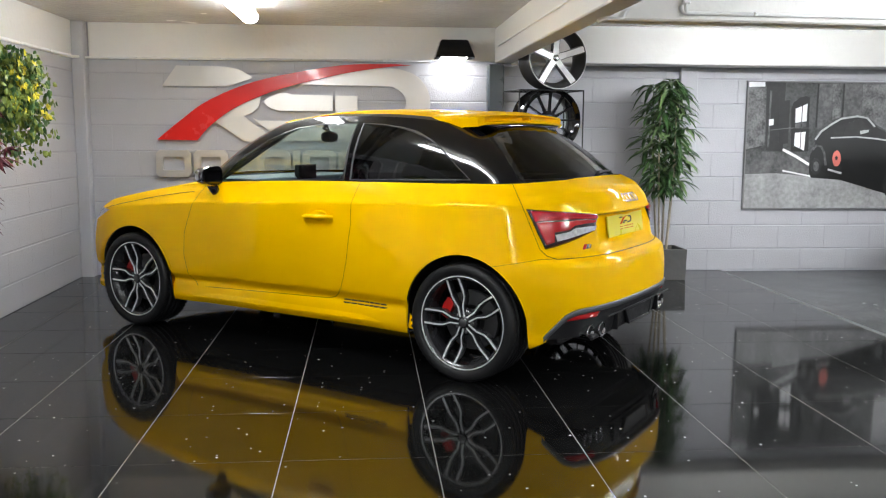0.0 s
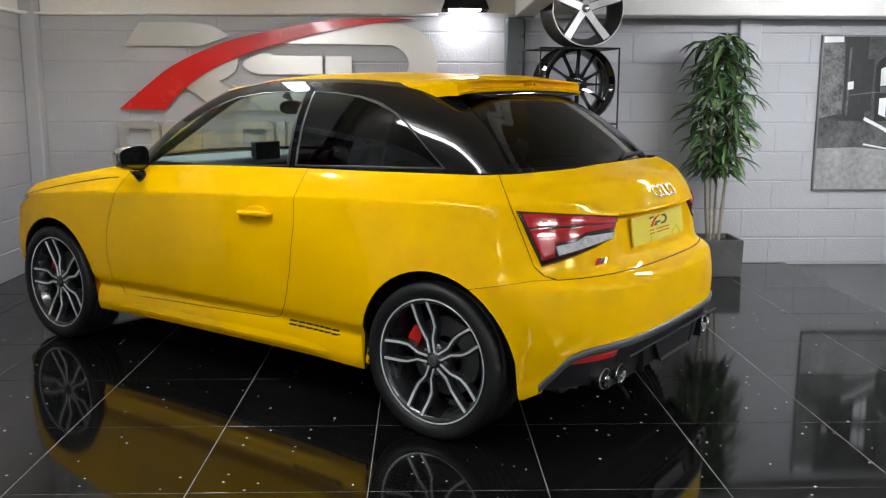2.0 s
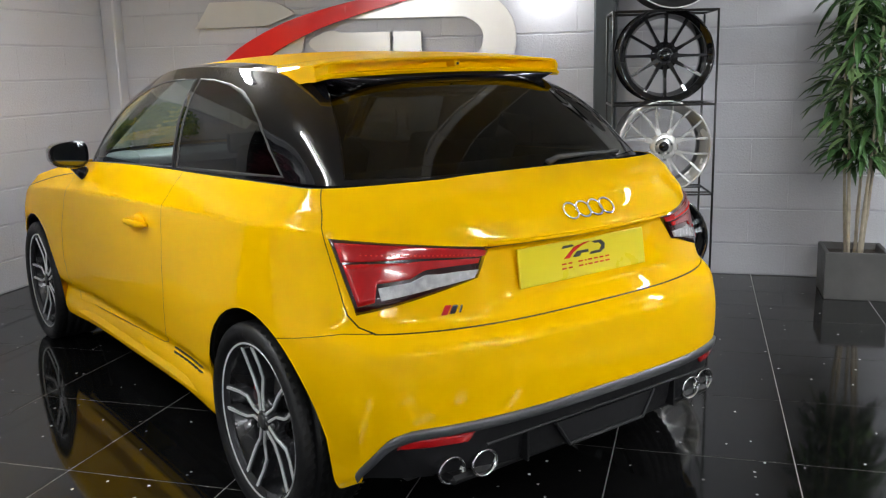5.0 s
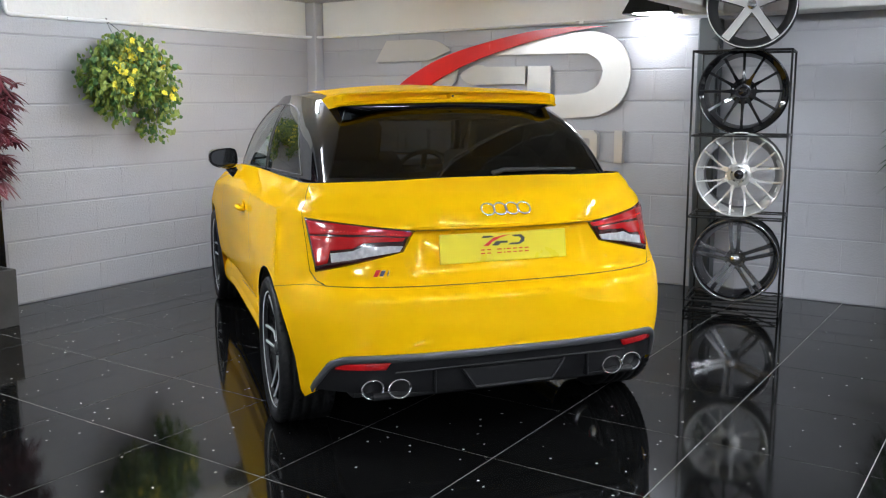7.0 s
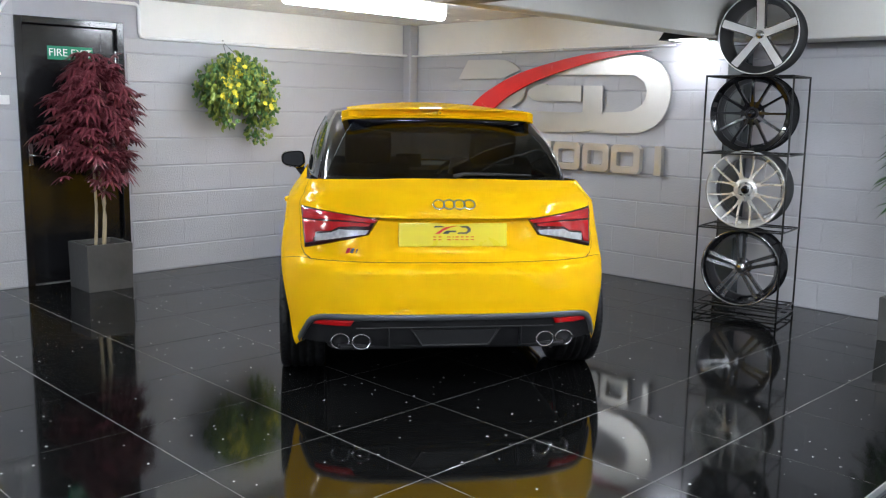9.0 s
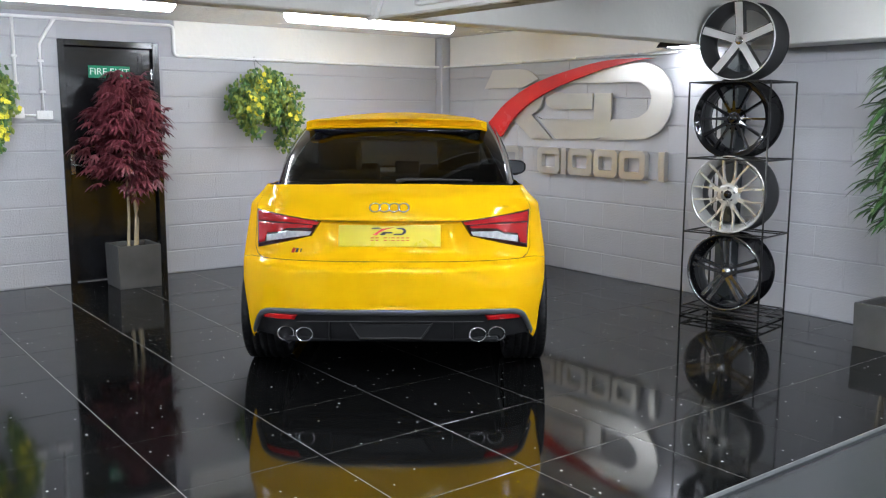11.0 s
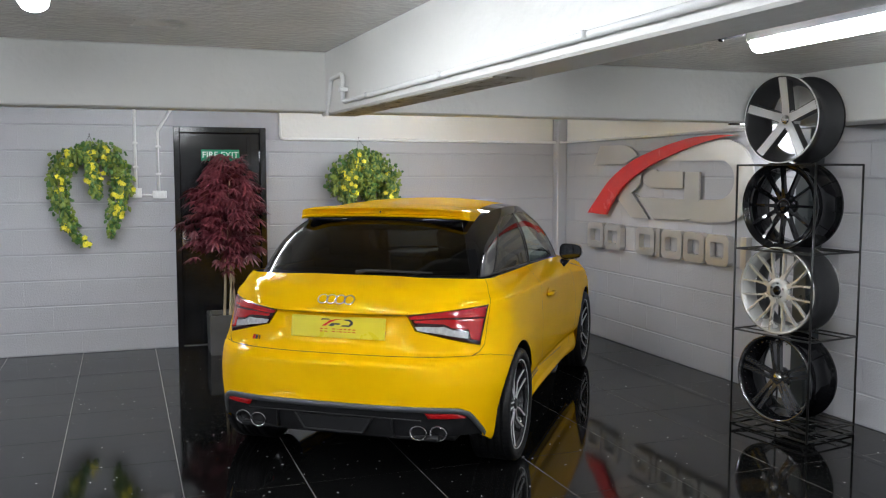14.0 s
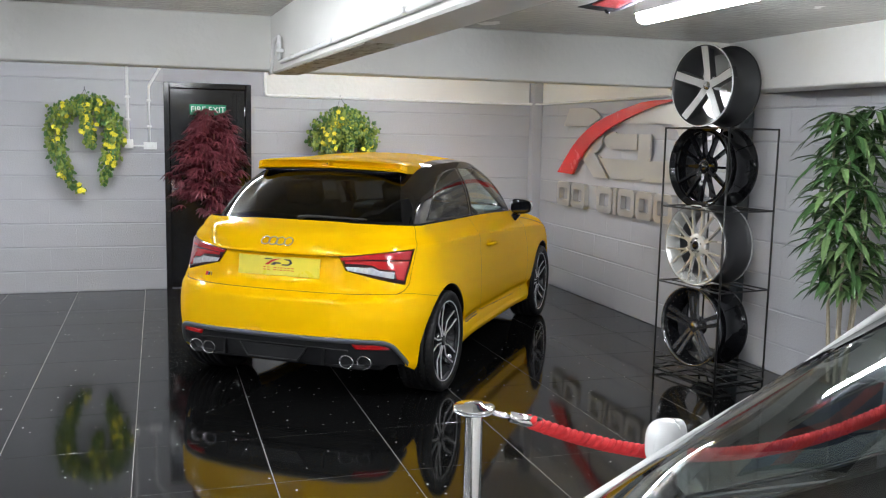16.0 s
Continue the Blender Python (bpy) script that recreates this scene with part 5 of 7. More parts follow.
part("push_bar", tube(bmesh.new(), [(XL + 0.03, 4.32, 0.955), (XL + 0.03, 4.80, 0.955)], 0.014, 8), M_BLACKPAINT, door)
for z in (0.25, 1.0, 1.72):
    part("hinge", tube(bmesh.new(), [(XL - 0.02, DOOR_Y1 - 0.055, z - 0.045), (XL - 0.02, DOOR_Y1 - 0.055, z + 0.045)], 0.009, 8), M_ALU, door)

M_SIGNGREEN = mat("green_sign", (0.0, 0.22, 0.11), 0.4, vary=0.03)
M_SIGNWHITE = mat("white_letters", (0.8, 0.82, 0.8), 0.5)
sign = tagged(part("exit_sign", box_bm(XL - 0.025, XL - 0.020, 4.341, 4.681, 1.680, 1.780, bevel=0.001), M_SIGNGREEN), "green sign with white words on the black door", "sign")
cu = bpy.data.curves.new("sign_text", "FONT")
cu.body = "FIRE EXIT"
cu.size, cu.align_x, cu.align_y, cu.extrude = 0.078, "CENTER", "CENTER", 0.0008
cu.materials.append(M_SIGNWHITE)
tx = new("sign_text", cu)
tx.matrix_basis = Matrix(((0, 0, 1, XL - 0.0185), (1, 0, 0, 4.511), (0, 1, 0, 1.730), (0, 0, 0, 1)))
tx.parent = sign

for y0, y1, z0, z1, n in ((3.745, 3.825, 1.352, 1.436, 1), (3.915, 4.035, 1.345, 1.412, 2)):
    so = tagged(part("wall_socket", box_bm(XL, XL + 0.045, y0, y1, z0, z1, bevel=0.006, seg=2), M_PLASTIC), "white plastic surface-mounted electrical box on the wall", "socket", "wall sockets")
    for k in range(n):
        c = y0 + (y1 - y0) * (k + 0.5) / n
        part("rocker", box_bm(XL + 0.044, XL + 0.049, c - 0.012, c + 0.012, (z0 + z1) / 2 - 0.016, (z0 + z1) / 2 + 0.016, bevel=0.002), M_PLASTIC, so)


def conduit(name, pts, r, material, label, clips=(), axis="z"):
    ob = tagged(part(name, tube(bmesh.new(), pts, r, 10), material, smooth=True), label, "conduit")
    for c in clips:
        part("clip", box_bm(c[0] - (0.018 if axis != "x" else 0.008), c[0] + (0.018 if axis != "x" else 0.008), c[1] - 0.022, c[1] + 0.022, c[2] - 0.010, c[2] + 0.010, bevel=0.003), material, ob)
    return ob


xw = XL + 0.014
conduit("cable_conduit", [(xw, 3.78, 1.43), (xw, 3.78, 2.12)], 0.0135, M_PLASTIC, "white plastic conduit up the wall", [(xw, 3.78, 1.62), (xw, 3.78, 1.83)])
conduit("cable_conduit", [(xw, 3.97, 1.41), (xw, 3.97, 1.93), (xw, 3.985, 1.96), (xw, 4.07, 2.10), (xw, 4.09, 2.125)], 0.0135, M_PLASTIC, "white plastic conduit bent towards the ceiling", [(xw, 3.97, 1.56), (xw, 3.97, 1.80)])
conduit("cable_conduit", [(xw, 3.82, 1.375), (xw, 3.92, 1.375)], 0.010, M_PLASTIC, "short white conduit between two electrical boxes")
conduit("cable_conduit", [(xw, -1.0, 2.135), (xw, 5.02, 2.135), (xw, 5.045, 2.12), (xw, 5.05, 2.09), (xw, 5.05, 1.92), (xw, 5.06, 1.89), (xw, 5.09, 1.883), (xw, 7.84, 1.883), (xw + 0.09, 7.87, 1.880)],
        0.0135, M_PLASTIC, "white conduit along the top of the wall", [(xw, y, 1.883) for y in (5.5, 6.1, 6.7, 7.3)])
conduit("cable_conduit", [(XL + 0.10, YB - 0.09, 1.880), (XL + 0.14, YB - 0.02, 1.882), (0.60, YB - 0.018, 1.884)], 0.010, M_PLASTIC, "white conduit under the painted band", [(x_, YB - 0.014, 1.884) for x_ in (-1.9, -1.2, -0.5, 0.2)])
yp = BY0 - 0.014
conduit("steel_pipe", [(1.69, yp, 1.935), (1.692, yp, 1.915), (1.702, yp, 1.903), (1.725, yp, 1.898), (XR - 0.1, yp, 1.898)], 0.011, M_PLASTIC, "white painted pipe along the foot of the beam", [(x_, yp, 1.898) for x_ in (2.1, 2.95, 3.9, 4.9, 5.8)], axis="x").matrix_basis = SKEW
yq = 4.655
conduit("pipe_bend", [(1.295, yq, 1.864), (1.360, yq, 1.864), (1.375, yq, 1.869), (1.383, yq, 1.885), (1.463, yq, 2.008), (1.475, yq, 2.022), (1.495, yq, 2.028), (1.690, yq, 2.028), (1.707, yq, 2.022), (1.715, yq, 2.005), (1.715, yq, 1.90)], 0.011, M_PLASTIC,
        "white conduit hooked round the beam's corner", [(1.715, yq + 0.004, 1.955)])
conduit("beam_conduit", [(AX0 - 0.015, YB - 0.3, 2.0), (AX0 - 0.015, 4.9, 2.0)], 0.006, M_PLASTIC, "thin white cable clipped along the beam")

# ---- wall lamp ----
lampw = empty("wall_lamp", pose(0.79, YB, 1.90))
bm = bmesh.new()
vs = []
for z, hx, d in ((0.0, 0.17, 0.30), (0.155, 0.115, 0.22)):
    vs.append([bm.verts.new(c) for c in ((-hx, -d, z), (hx, -d, z), (hx, -0.02, z), (-hx, -0.02, z))])
for k in range(4):
    bm.faces.new((vs[0][k], vs[0][(k + 1) % 4], vs[1][(k + 1) % 4], vs[1][k]))
bm.faces.new(vs[1])
bmesh.ops.bevel(bm, geom=list(bm.edges), offset=0.006, segments=2, affect="EDGES")
part("lamp_housing", bm, M_BLACKPAINT, lampw, "black tapered metal housing")
part("lamp_lens", box_bm(-0.115, 0.115, -0.24, -0.08, 0.002, 0.010, bevel=0.003), glow("lamp_lens_glow", (0.96, 0.98, 1.0), WALL_LAMP_POWER), lampw, "bright frosted lens")
part("lamp_arm", box_bm(-0.03, 0.03, -0.03, -0.003, 0.03, 0.12, bevel=0.004), M_BLACKPAINT, lampw)
tagged(lampw, "black wall lamp throwing white light down the blocks", "wall lamp")

# ---- metal emblem and lettering bars on the back wall ----
emblem = empty("wall_emblem", pose(0.018, YB, 0.012) @ Matrix.Diagonal((0.966, 1, 1, 1)))
tagged(emblem, "brushed steel emblem with a red sweep, standing off the wall", "wall sign")


def plate_on_wall(name, outline, material, y0, y1, parent, label=""):
    bm = bmesh.new()
    prism(bm, outline, y0, y1)
    return part(name, bm, material, parent, label)


def smooth_line(pts, n):
    return [tuple(q) for q in catmull([(a, b, 0) for a, b in pts], n)[:, :2]]


plate_on_wall("emblem_blade", [(-1.80, 1.636), (-1.67, 1.81)] + smooth_line([(-1.30, 1.808), (-1.15, 1.79), (-1.05, 1.745), (-1.0, 1.71)], 10) + [(-1.22, 1.636)], M_STEEL, -0.045, -0.030, emblem, "brushed steel plate")
sweep = smooth_line([(-1.85, 1.178), (-1.64, 1.345), (-1.42, 1.50), (-1.08, 1.648), (-0.70, 1.744), (-0.2, 1.826), (0.2, 1.840), (0.41, 1.832)], 40) + \
    smooth_line([(0.41, 1.830), (0.2, 1.814), (-0.2, 1.752), (-0.70, 1.633), (-1.0, 1.528), (-1.20, 1.430), (-1.38, 1.30), (-1.50, 1.172)], 40)
plate_on_wall("emblem_sweep", sweep, M_SIGNRED, -0.075, -0.050, emblem, "glossy red sweep")
bow = smooth_line([(-0.62, 1.660), (-0.32, 1.735), (-0.05, 1.785), (0.18, 1.806)], 10) + smooth_line([(0.30, 1.803), (0.46, 1.75), (0.565, 1.64), (0.598, 1.50), (0.565, 1.36), (0.47, 1.25), (0.33, 1.190)], 22) + [(0.10, 1.176), (-0.20, 1.172)] + \
    smooth_line([(-0.115, 1.235), (-0.06, 1.345)], 4) + [(0.15, 1.350)] + smooth_line([(0.24, 1.362), (0.33, 1.41), (0.375, 1.50), (0.345, 1.59), (0.25, 1.648)], 14)
plate_on_wall("emblem_bow", bow, M_STEEL, -0.045, -0.030, emblem, "brushed steel plate")
hook = [(-0.265, 1.566), (-0.066, 1.564)] + smooth_line([(-0.066, 1.35), (-0.10, 1.25), (-0.17, 1.20), (-0.28, 1.178)], 10) + [(-0.74, 1.166), (-1.02, 1.372), (-0.95, 1.345), (-0.27, 1.345)]
plate_on_wall("emblem_hook", hook, M_STEEL, -0.045, -0.030, emblem, "brushed steel plate")
mid = [(-0.29, 1.566), (-0.66, 1.571)] + smooth_line([(-0.70, 1.585), (-0.78, 1.578), (-0.90, 1.52), (-0.86, 1.46), (-0.77, 1.432)], 12) + [(-0.29, 1.433)]
plate_on_wall("emblem_tongue", mid, M_STEEL, -0.045, -0.030, emblem, "brushed steel plate")
leg = [(-1.22, 1.432), (-1.02, 1.52), (-0.93, 1.555), (-0.955, 1.46), (-1.02, 1.41), (-1.09, 1.385), (-0.80, 1.166), (-1.09, 1.166), (-1.345, 1.335)]
plate_on_wall("emblem_leg", leg, M_STEEL, -0.045, -0.030, emblem, "brushed steel plate")
for x_, z_ in ((-1.5, 1.72), (0.45, 1.62), (-0.4, 1.24), (-0.6, 1.5), (-1.1, 1.3)):
    part("stand_off", lathe(bmesh.new(), [(0.0, -0.03), (0.012, -0.03), (0.012, 0.0)], 10), M_ALU, emblem, m=pose(x_, 0, z_))

bars = empty("wall_lettering", pose(0, YB, 0))
tagged(bars, "row of brushed steel bars and frames standing off the wall", "wall sign")
x_ = -1.79
for k, w_ in enumerate((0.30, 0.29, 0.23, 0.29, 0.062, 0.29, 0.27, 0.28, 0.29)):
    if k == 2:
        x_ += w_
        continue
    z0, z1, t = 0.866, 1.100, 0.058
    if k in (4, 8):
        a = x_ + (w_ / 2 - 0.031) * (k == 8)
        plate_on_wall("steel_bar", [(a, z0), (a + 0.062, z0), (a + 0.062, z1), (a, z1)], M_STEEL, -0.060, -0.012, bars)
    else:
        # a plain upright frame with cut corners
        bm = bmesh.new()
        c = 0.03
        rings = []
        for q, y in ((0.0, -0.012), (0.0, -0.060), (t, -0.060), (t, -0.012)):
            a0_, a1_, b0_, b1_, cc = x_ + q, x_ + w_ - q, z0 + q, z1 - q, c * (1 - q / t * 0.6)
            rings.append([bm.verts.new((a, y, b)) for a, b in ((a0_ + cc, b0_), (a1_ - cc, b0_), (a1_, b0_ + cc), (a1_, b1_ - cc), (a1_ - cc, b1_), (a0_ + cc, b1_), (a0_, b1_ - cc), (a0_, b0_ + cc))])
        for r0, r1 in zip(rings, rings[1:] + rings[:1]):
            for n in range(8):
                bm.faces.new((r0[n], r0[(n + 1) % 8], r1[(n + 1) % 8], r1[n]))
        bmesh.ops.recalc_face_normals(bm, faces=bm.faces)
        part("steel_frame", bm, M_STEEL, bars)
    x_ += w_ + 0.022

# ---- rack with four alloy rims ----
RACK = pose(1.275, 7.245, 0, 0, 0, 10)
RW, RD = 0.565, 0.42
rack = empty("wheel_rack", RACK)
tagged(rack, "tall black wire rack holding four alloy rims", "rack")
for x_ in (0, RW):
    for y_ in (0, RD):
        part("upright", tube(bmesh.new(), [(x_, y_, 0), (x_, y_, 1.617)], 0.0065, 8), M_WIRE, rack, smooth=True)
for z in (0.012, 0.062, 0.595, 1.10, 1.613):
    for a, b in (((0, 0), (RW, 0)), ((RW, 0), (RW, RD)), ((RW, RD), (0, RD)), ((0, RD), (0, 0))):
        part("shelf_bar", tube(bmesh.new(), [(*a, z), (*b, z)], 0.006, 6), M_WIRE, rack)
    if z > 0.03:
        for y_ in (0.10, 0.32):
            part("shelf_bar", tube(bmesh.new(), [(0, y_, z), (RW, y_, z)], 0.005, 6), M_WIRE, rack)
for a, b in (((0, 0), (RW / 2, RD / 2)), ((RW, 0), (RW / 2, RD / 2)), ((0, RD), (RW / 2, RD / 2)), ((RW, RD), (RW / 2, RD / 2))):
    part("foot_brace", tube(bmesh.new(), [(*a, 0.062), (*b, 0.02)], 0.005, 6), M_WIRE, rack)

M_GUN = mat("gunmetal_rim_paint", (0.19, 0.19, 0.195), 0.16, metal=0.85, coat=0.5, vary=0.05)
M_SILVER = mat("silver_rim_paint", (0.66, 0.66, 0.64), 0.25, metal=0.6, coat=0.4, vary=0.05)
M_DKGREY = mat("anthracite_rim_paint", (0.05, 0.05, 0.052), 0.35, metal=0.4, vary=0.06)
R0 = 0.262


def alloy_rim(name, kind, z, label):
    """A bare alloy rim standing on its edge; it faces the rack's open front."""
    ob = empty(name, RACK @ pose(0.325 if kind == 0 else 0.295, -0.02 if kind == 0 else 0.025, z + R0 * (0.975 if kind == 0 else 1.0) + 0.004, 0, 0, 2))
    r = R0 * 0.975 if kind == 0 else R0
    barrel_m = (M_DKGREY, M_GLOSSBLACK, M_DKGREY, M_GLOSSBLACK)[kind]
    face_m = (M_RIMFACE, M_GLOSSBLACK, M_SILVER, M_GUN)[kind]
    part("barrel", lathe(bmesh.new(), [(r, 0.0), (r, 0.012), (r - 0.014, 0.022), (r - 0.022, 0.05), (r - 0.045, 0.10), (r - 0.045, 0.16), (r - 0.020, 0.20), (r - 0.012, 0.225), (r, 0.232), (r, 0.245),
                                       (r - 0.010, 0.245), (r - 0.024, 0.222), (r - 0.052, 0.17), (r - 0.055, 0.10), (r - 0.032, 0.055), (r - 0.024, 0.02), (r - 0.012, 0.004), (r - 0.008, -0.003), (r - 0.003, -0.003)], 72, close=True),
         barrel_m, ob, smooth=True)
    lw = 0.6 if kind == 0 else 1.0
    part("rim_lip", lathe(bmesh.new(), [(r + 0.0006, 0.004), (r + 0.0006, -0.002), (r - 0.004 * lw, -0.005), (r - 0.011 * lw, -0.003), (r - 0.016 * lw, 0.010)], 72), M_RIMFACE if kind == 0 else face_m, ob, smooth=True)
    part("back_lip", lathe(bmesh.new(), [(r + 0.0006, 0.230), (r + 0.002, 0.236), (r + 0.0006, 0.2455), (r - 0.009, 0.2465)], 72), M_SILVER if kind == 2 else M_GLOSSBLACK, ob, smooth=True)
    if kind == 0:
        for k in range(5):
            bm, bb = bmesh.new(), bmesh.new()
            ln = turn_xz([(0.03, 0), (0.09, 0), (r - 0.010, 0)], 90 + 72 * k)
            ribbon(bm, ln, [0.052, 0.046, 0.050], [0.046, 0.040, 0.004], [0.054, 0.050, 0.016])
            ribbon(bb, ln, [0.060, 0.056, 0.066], [0.050, 0.044, 0.010], [0.10, 0.09, 0.05])
            part("spoke", bb, M_DKGREY, ob)
            part("spoke_face", bm, M_RIMFACE, ob, "machined silver face")
    elif kind == 1:
        part("rim_band", lathe(bmesh.new(), [(r - 0.010, -0.003), (r - 0.016, 0.003), (r - 0.034, 0.010), (r - 0.038, 0.016), (r - 0.038, 0.04)], 72), M_GLOSSBLACK, ob, smooth=True)
        part("hub_plate", lathe(bmesh.new(), [(0.03, 0.047), (0.062, 0.046), (0.074, 0.052), (0.078, 0.07)], 40), M_GLOSSBLACK, ob, smooth=True)
        for k in range(12):
            bm = bmesh.new()
            ln = turn_xz([(0.045, 0), (0.12, 0.0), (r - 0.016, 0)], 90 + 30 * k)
            ribbon(bm, ln, [0.028, 0.015, 0.017], [0.044, 0.030, 0.012], [0.075, 0.062, 0.045])
            part("spoke", bm, M_GLOSSBLACK, ob)
    elif kind == 2:
        part("inner_lip", lathe(bmesh.new(), [(r - 0.016, 0.009), (r - 0.026, 0.022), (r - 0.034, 0.055), (r - 0.048, 0.085)], 72), M_SILVER, ob, "silver inner wall", smooth=True)
        for k in range(8):
            for s in (1, -1):
                bm = bmesh.new()
                ln = turn_xz([(0.060, s * 0.021), (0.10, s * 0.034), (0.16, s * 0.042), (r - 0.012, s * 0.043)], 90 + 45 * k)
                ribbon(bm, ln, [0.024, 0.013, 0.0105, 0.0105], [0.012, 0.014, 0.012, 0.002], [0.04, 0.038, 0.034, 0.03])
                part("spoke", bm, M_SILVER, ob)
        part("spoke_ring", lathe(bmesh.new(), [(0.05, 0.010), (0.070, 0.012), (0.080, 0.019), (0.078, 0.04), (0.05, 0.05)], 40), M_SILVER, ob, smooth=True)
    else:
        for k in range(5):
            for s in (1, -1):
                bm = bmesh.new()
                ln = turn_xz([(0.035, s * 0.015), (0.10, s * 0.020), (r - 0.030, s * 0.026)], 92 + 72 * k)
                ribbon(bm, ln, [0.026, 0.022, 0.027], [0.034, 0.026, 0.010], [0.06, 0.05, 0.04])
                part("spoke", bm, M_GUN, ob)
        for k in range(40):
            a = 2 * math.pi * k / 40
            part("rivet", box_bm(-0.003, 0.003, -0.003, 0.003, -0.003, 0.003, bevel=0.001), M_GUN, ob, m=pose((r - 0.034) * math.cos(a), 0.024, (r - 0.034) * math.sin(a)))
    hub_y = (0.046, 0.045, 0.010, 0.034)[kind]
    part("hub", lathe(bmesh.new(), [(0.0, hub_y), (0.028, hub_y), (0.034, hub_y + 0.006), (0.055, hub_y + 0.010), (0.062, hub_y + 0.02), (0.062, hub_y + 0.06)], 32), face_m, ob, smooth=True)
    part("hub_cap", lathe(bmesh.new(), [(0.0, hub_y - 0.006), (0.022, hub_y - 0.006), (0.028, hub_y), (0.028, hub_y + 0.01)], 24), (M_ALU, M_GLOSSBLACK, M_GLOSSBLACK, M_ALU)[kind], ob, smooth=True)
    for k in range(5):
        a = 2 * math.pi * k / 5 + (0.94 if kind == 0 else 0.3)
        part("bolt_hole", lathe(bmesh.new(), [(0.0, 0.0), (0.0075, 0.0), (0.0075, 0.012)], 10), M_INK, ob, m=pose(0.046 * math.cos(a), hub_y + 0.001, 0.046 * math.sin(a)))
    return tagged(ob, label, "alloy rim", "rims on the rack")


alloy_rim("alloy_rim", 0, 1.617, "five-spoke alloy rim with machined face and dark barrel")
alloy_rim("alloy_rim", 1, 1.104, "gloss black alloy rim with twelve thin spokes")
alloy_rim("alloy_rim", 2, 0.599, "silver mesh-spoke alloy rim on the wire shelf")
alloy_rim("alloy_rim", 3, 0.066, "gunmetal alloy rim with five double spokes")

# ---- rope barrier ----
M_ROPE = mat("red_rope", (0.72, 0.03, 0.035), 0.8, vary=0.15, scale=60, bump=0.5, bump_scale=400)
M_POLISHED = mat("polished_steel", (0.72, 0.71, 0.68), 0.12, metal=1.0, vary=0.04, scale=30)


def stanchion(x, y):
    ob = empty("barrier_post", pose(x, y, -0.012))
    part("base", lathe(bmesh.new(), [(0.0, 0.0), (0.16, 0.0), (0.16, 0.012), (0.14, 0.022), (0.03, 0.032)], 40, axis="z"), M_POLISHED, ob, smooth=True)
    part("pole", lathe(bmesh.new(), [(0.0225, 0.02), (0.0225, 0.865)], 32, axis="z"), M_POLISHED, ob, smooth=True)
    part("top_plate", lathe(bmesh.new(), [(0.0, 0.892), (0.022, 0.892), (0.026, 0.886), (0.050, 0.884), (0.053, 0.880), (0.050, 0.876), (0.024, 0.872), (0.0225, 0.86)], 40, axis="z"), M_POLISHED, ob, smooth=True)
    part("rope_ring", ring_mesh(bmesh.new(), 0, 0, 0.047, 0.005, 0, n=30), M_CHROME, ob, smooth=True, m=pose(0, 0, 0.872, 90, 0, 0))
    return tagged(ob, "polished steel barrier post with a rope ring", "barrier post", "rope barrier posts")


P1, P2 = Vector((4.485, 4.775, 0.865)), Vector((4.48, 6.36, 0.865))
stanchion(P1.x, P1.y)
stanchion(P2.x, P2.y)
rope = empty("barrier_rope", pose(0, 0, 0))
a0, b0 = P1 + Vector((0, 0.15, -0.045)), P2 - Vector((0, 0.15, 0.045))
line = []
for k in range(261):
    f = k / 260
    q = a0.lerp(b0, f)
    q.z -= 0.142 * 4 * f * (1 - f)
    line.append(q)
for st in range(3):
    bm = bmesh.new()
    pts = []
    for k, q in enumerate(line):
        a = k * 0.55 + st * 2 * math.pi / 3
        pts.append(q + Vector((math.cos(a) * 0.0095, 0, math.sin(a) * 0.0095)))
    tube(bm, pts, 0.0105, 8)
    part("strand", bm, M_ROPE, rope, smooth=True)
for e, p_ in ((a0, P1), (b0, P2)):
    d = (p_ - e).normalized()
    sl = part("rope_end", tube(bmesh.new(), [e - d * 0.03, e + d * 0.02, e + d * 0.055], [0.0165, 0.0150, 0.0135], 14), M_POLISHED, rope, "polished steel rope end", smooth=True)
    part("snap_hook", tube(bmesh.new(), [e + d * 0.05, e + d * 0.075 + Vector((0.012, 0, 0)), e + d * 0.10 + Vector((0.012, 0, 0)), e + d * 0.115, e + d * 0.10 - Vector((0.012, 0, 0)), e + d * 0.075 - Vector((0.012, 0, 0)), e + d * 0.05], 0.005, 8), M_CHROME, sl, smooth=True)
tagged(rope, "thick twisted red rope hung between steel posts", "barrier rope")

# ---- a second car beside the rope ----
M_CARWHITE = mat("white_car_paint", (0.72, 0.72, 0.72), 0.3, coat=1.0, vary=0.01)
car2 = make_car("white_parked_car", pose(5.384, 6.94, 0.0, 0, 0, -79.5) @ Matrix.Diagonal((1, 1, 0.95, 1)), M_CARWHITE, M_CARWHITE, M_GLOSSBLACK, detailed=False)[0]
tagged(car2, "white parked car with black pillars and chrome window trim", "car")

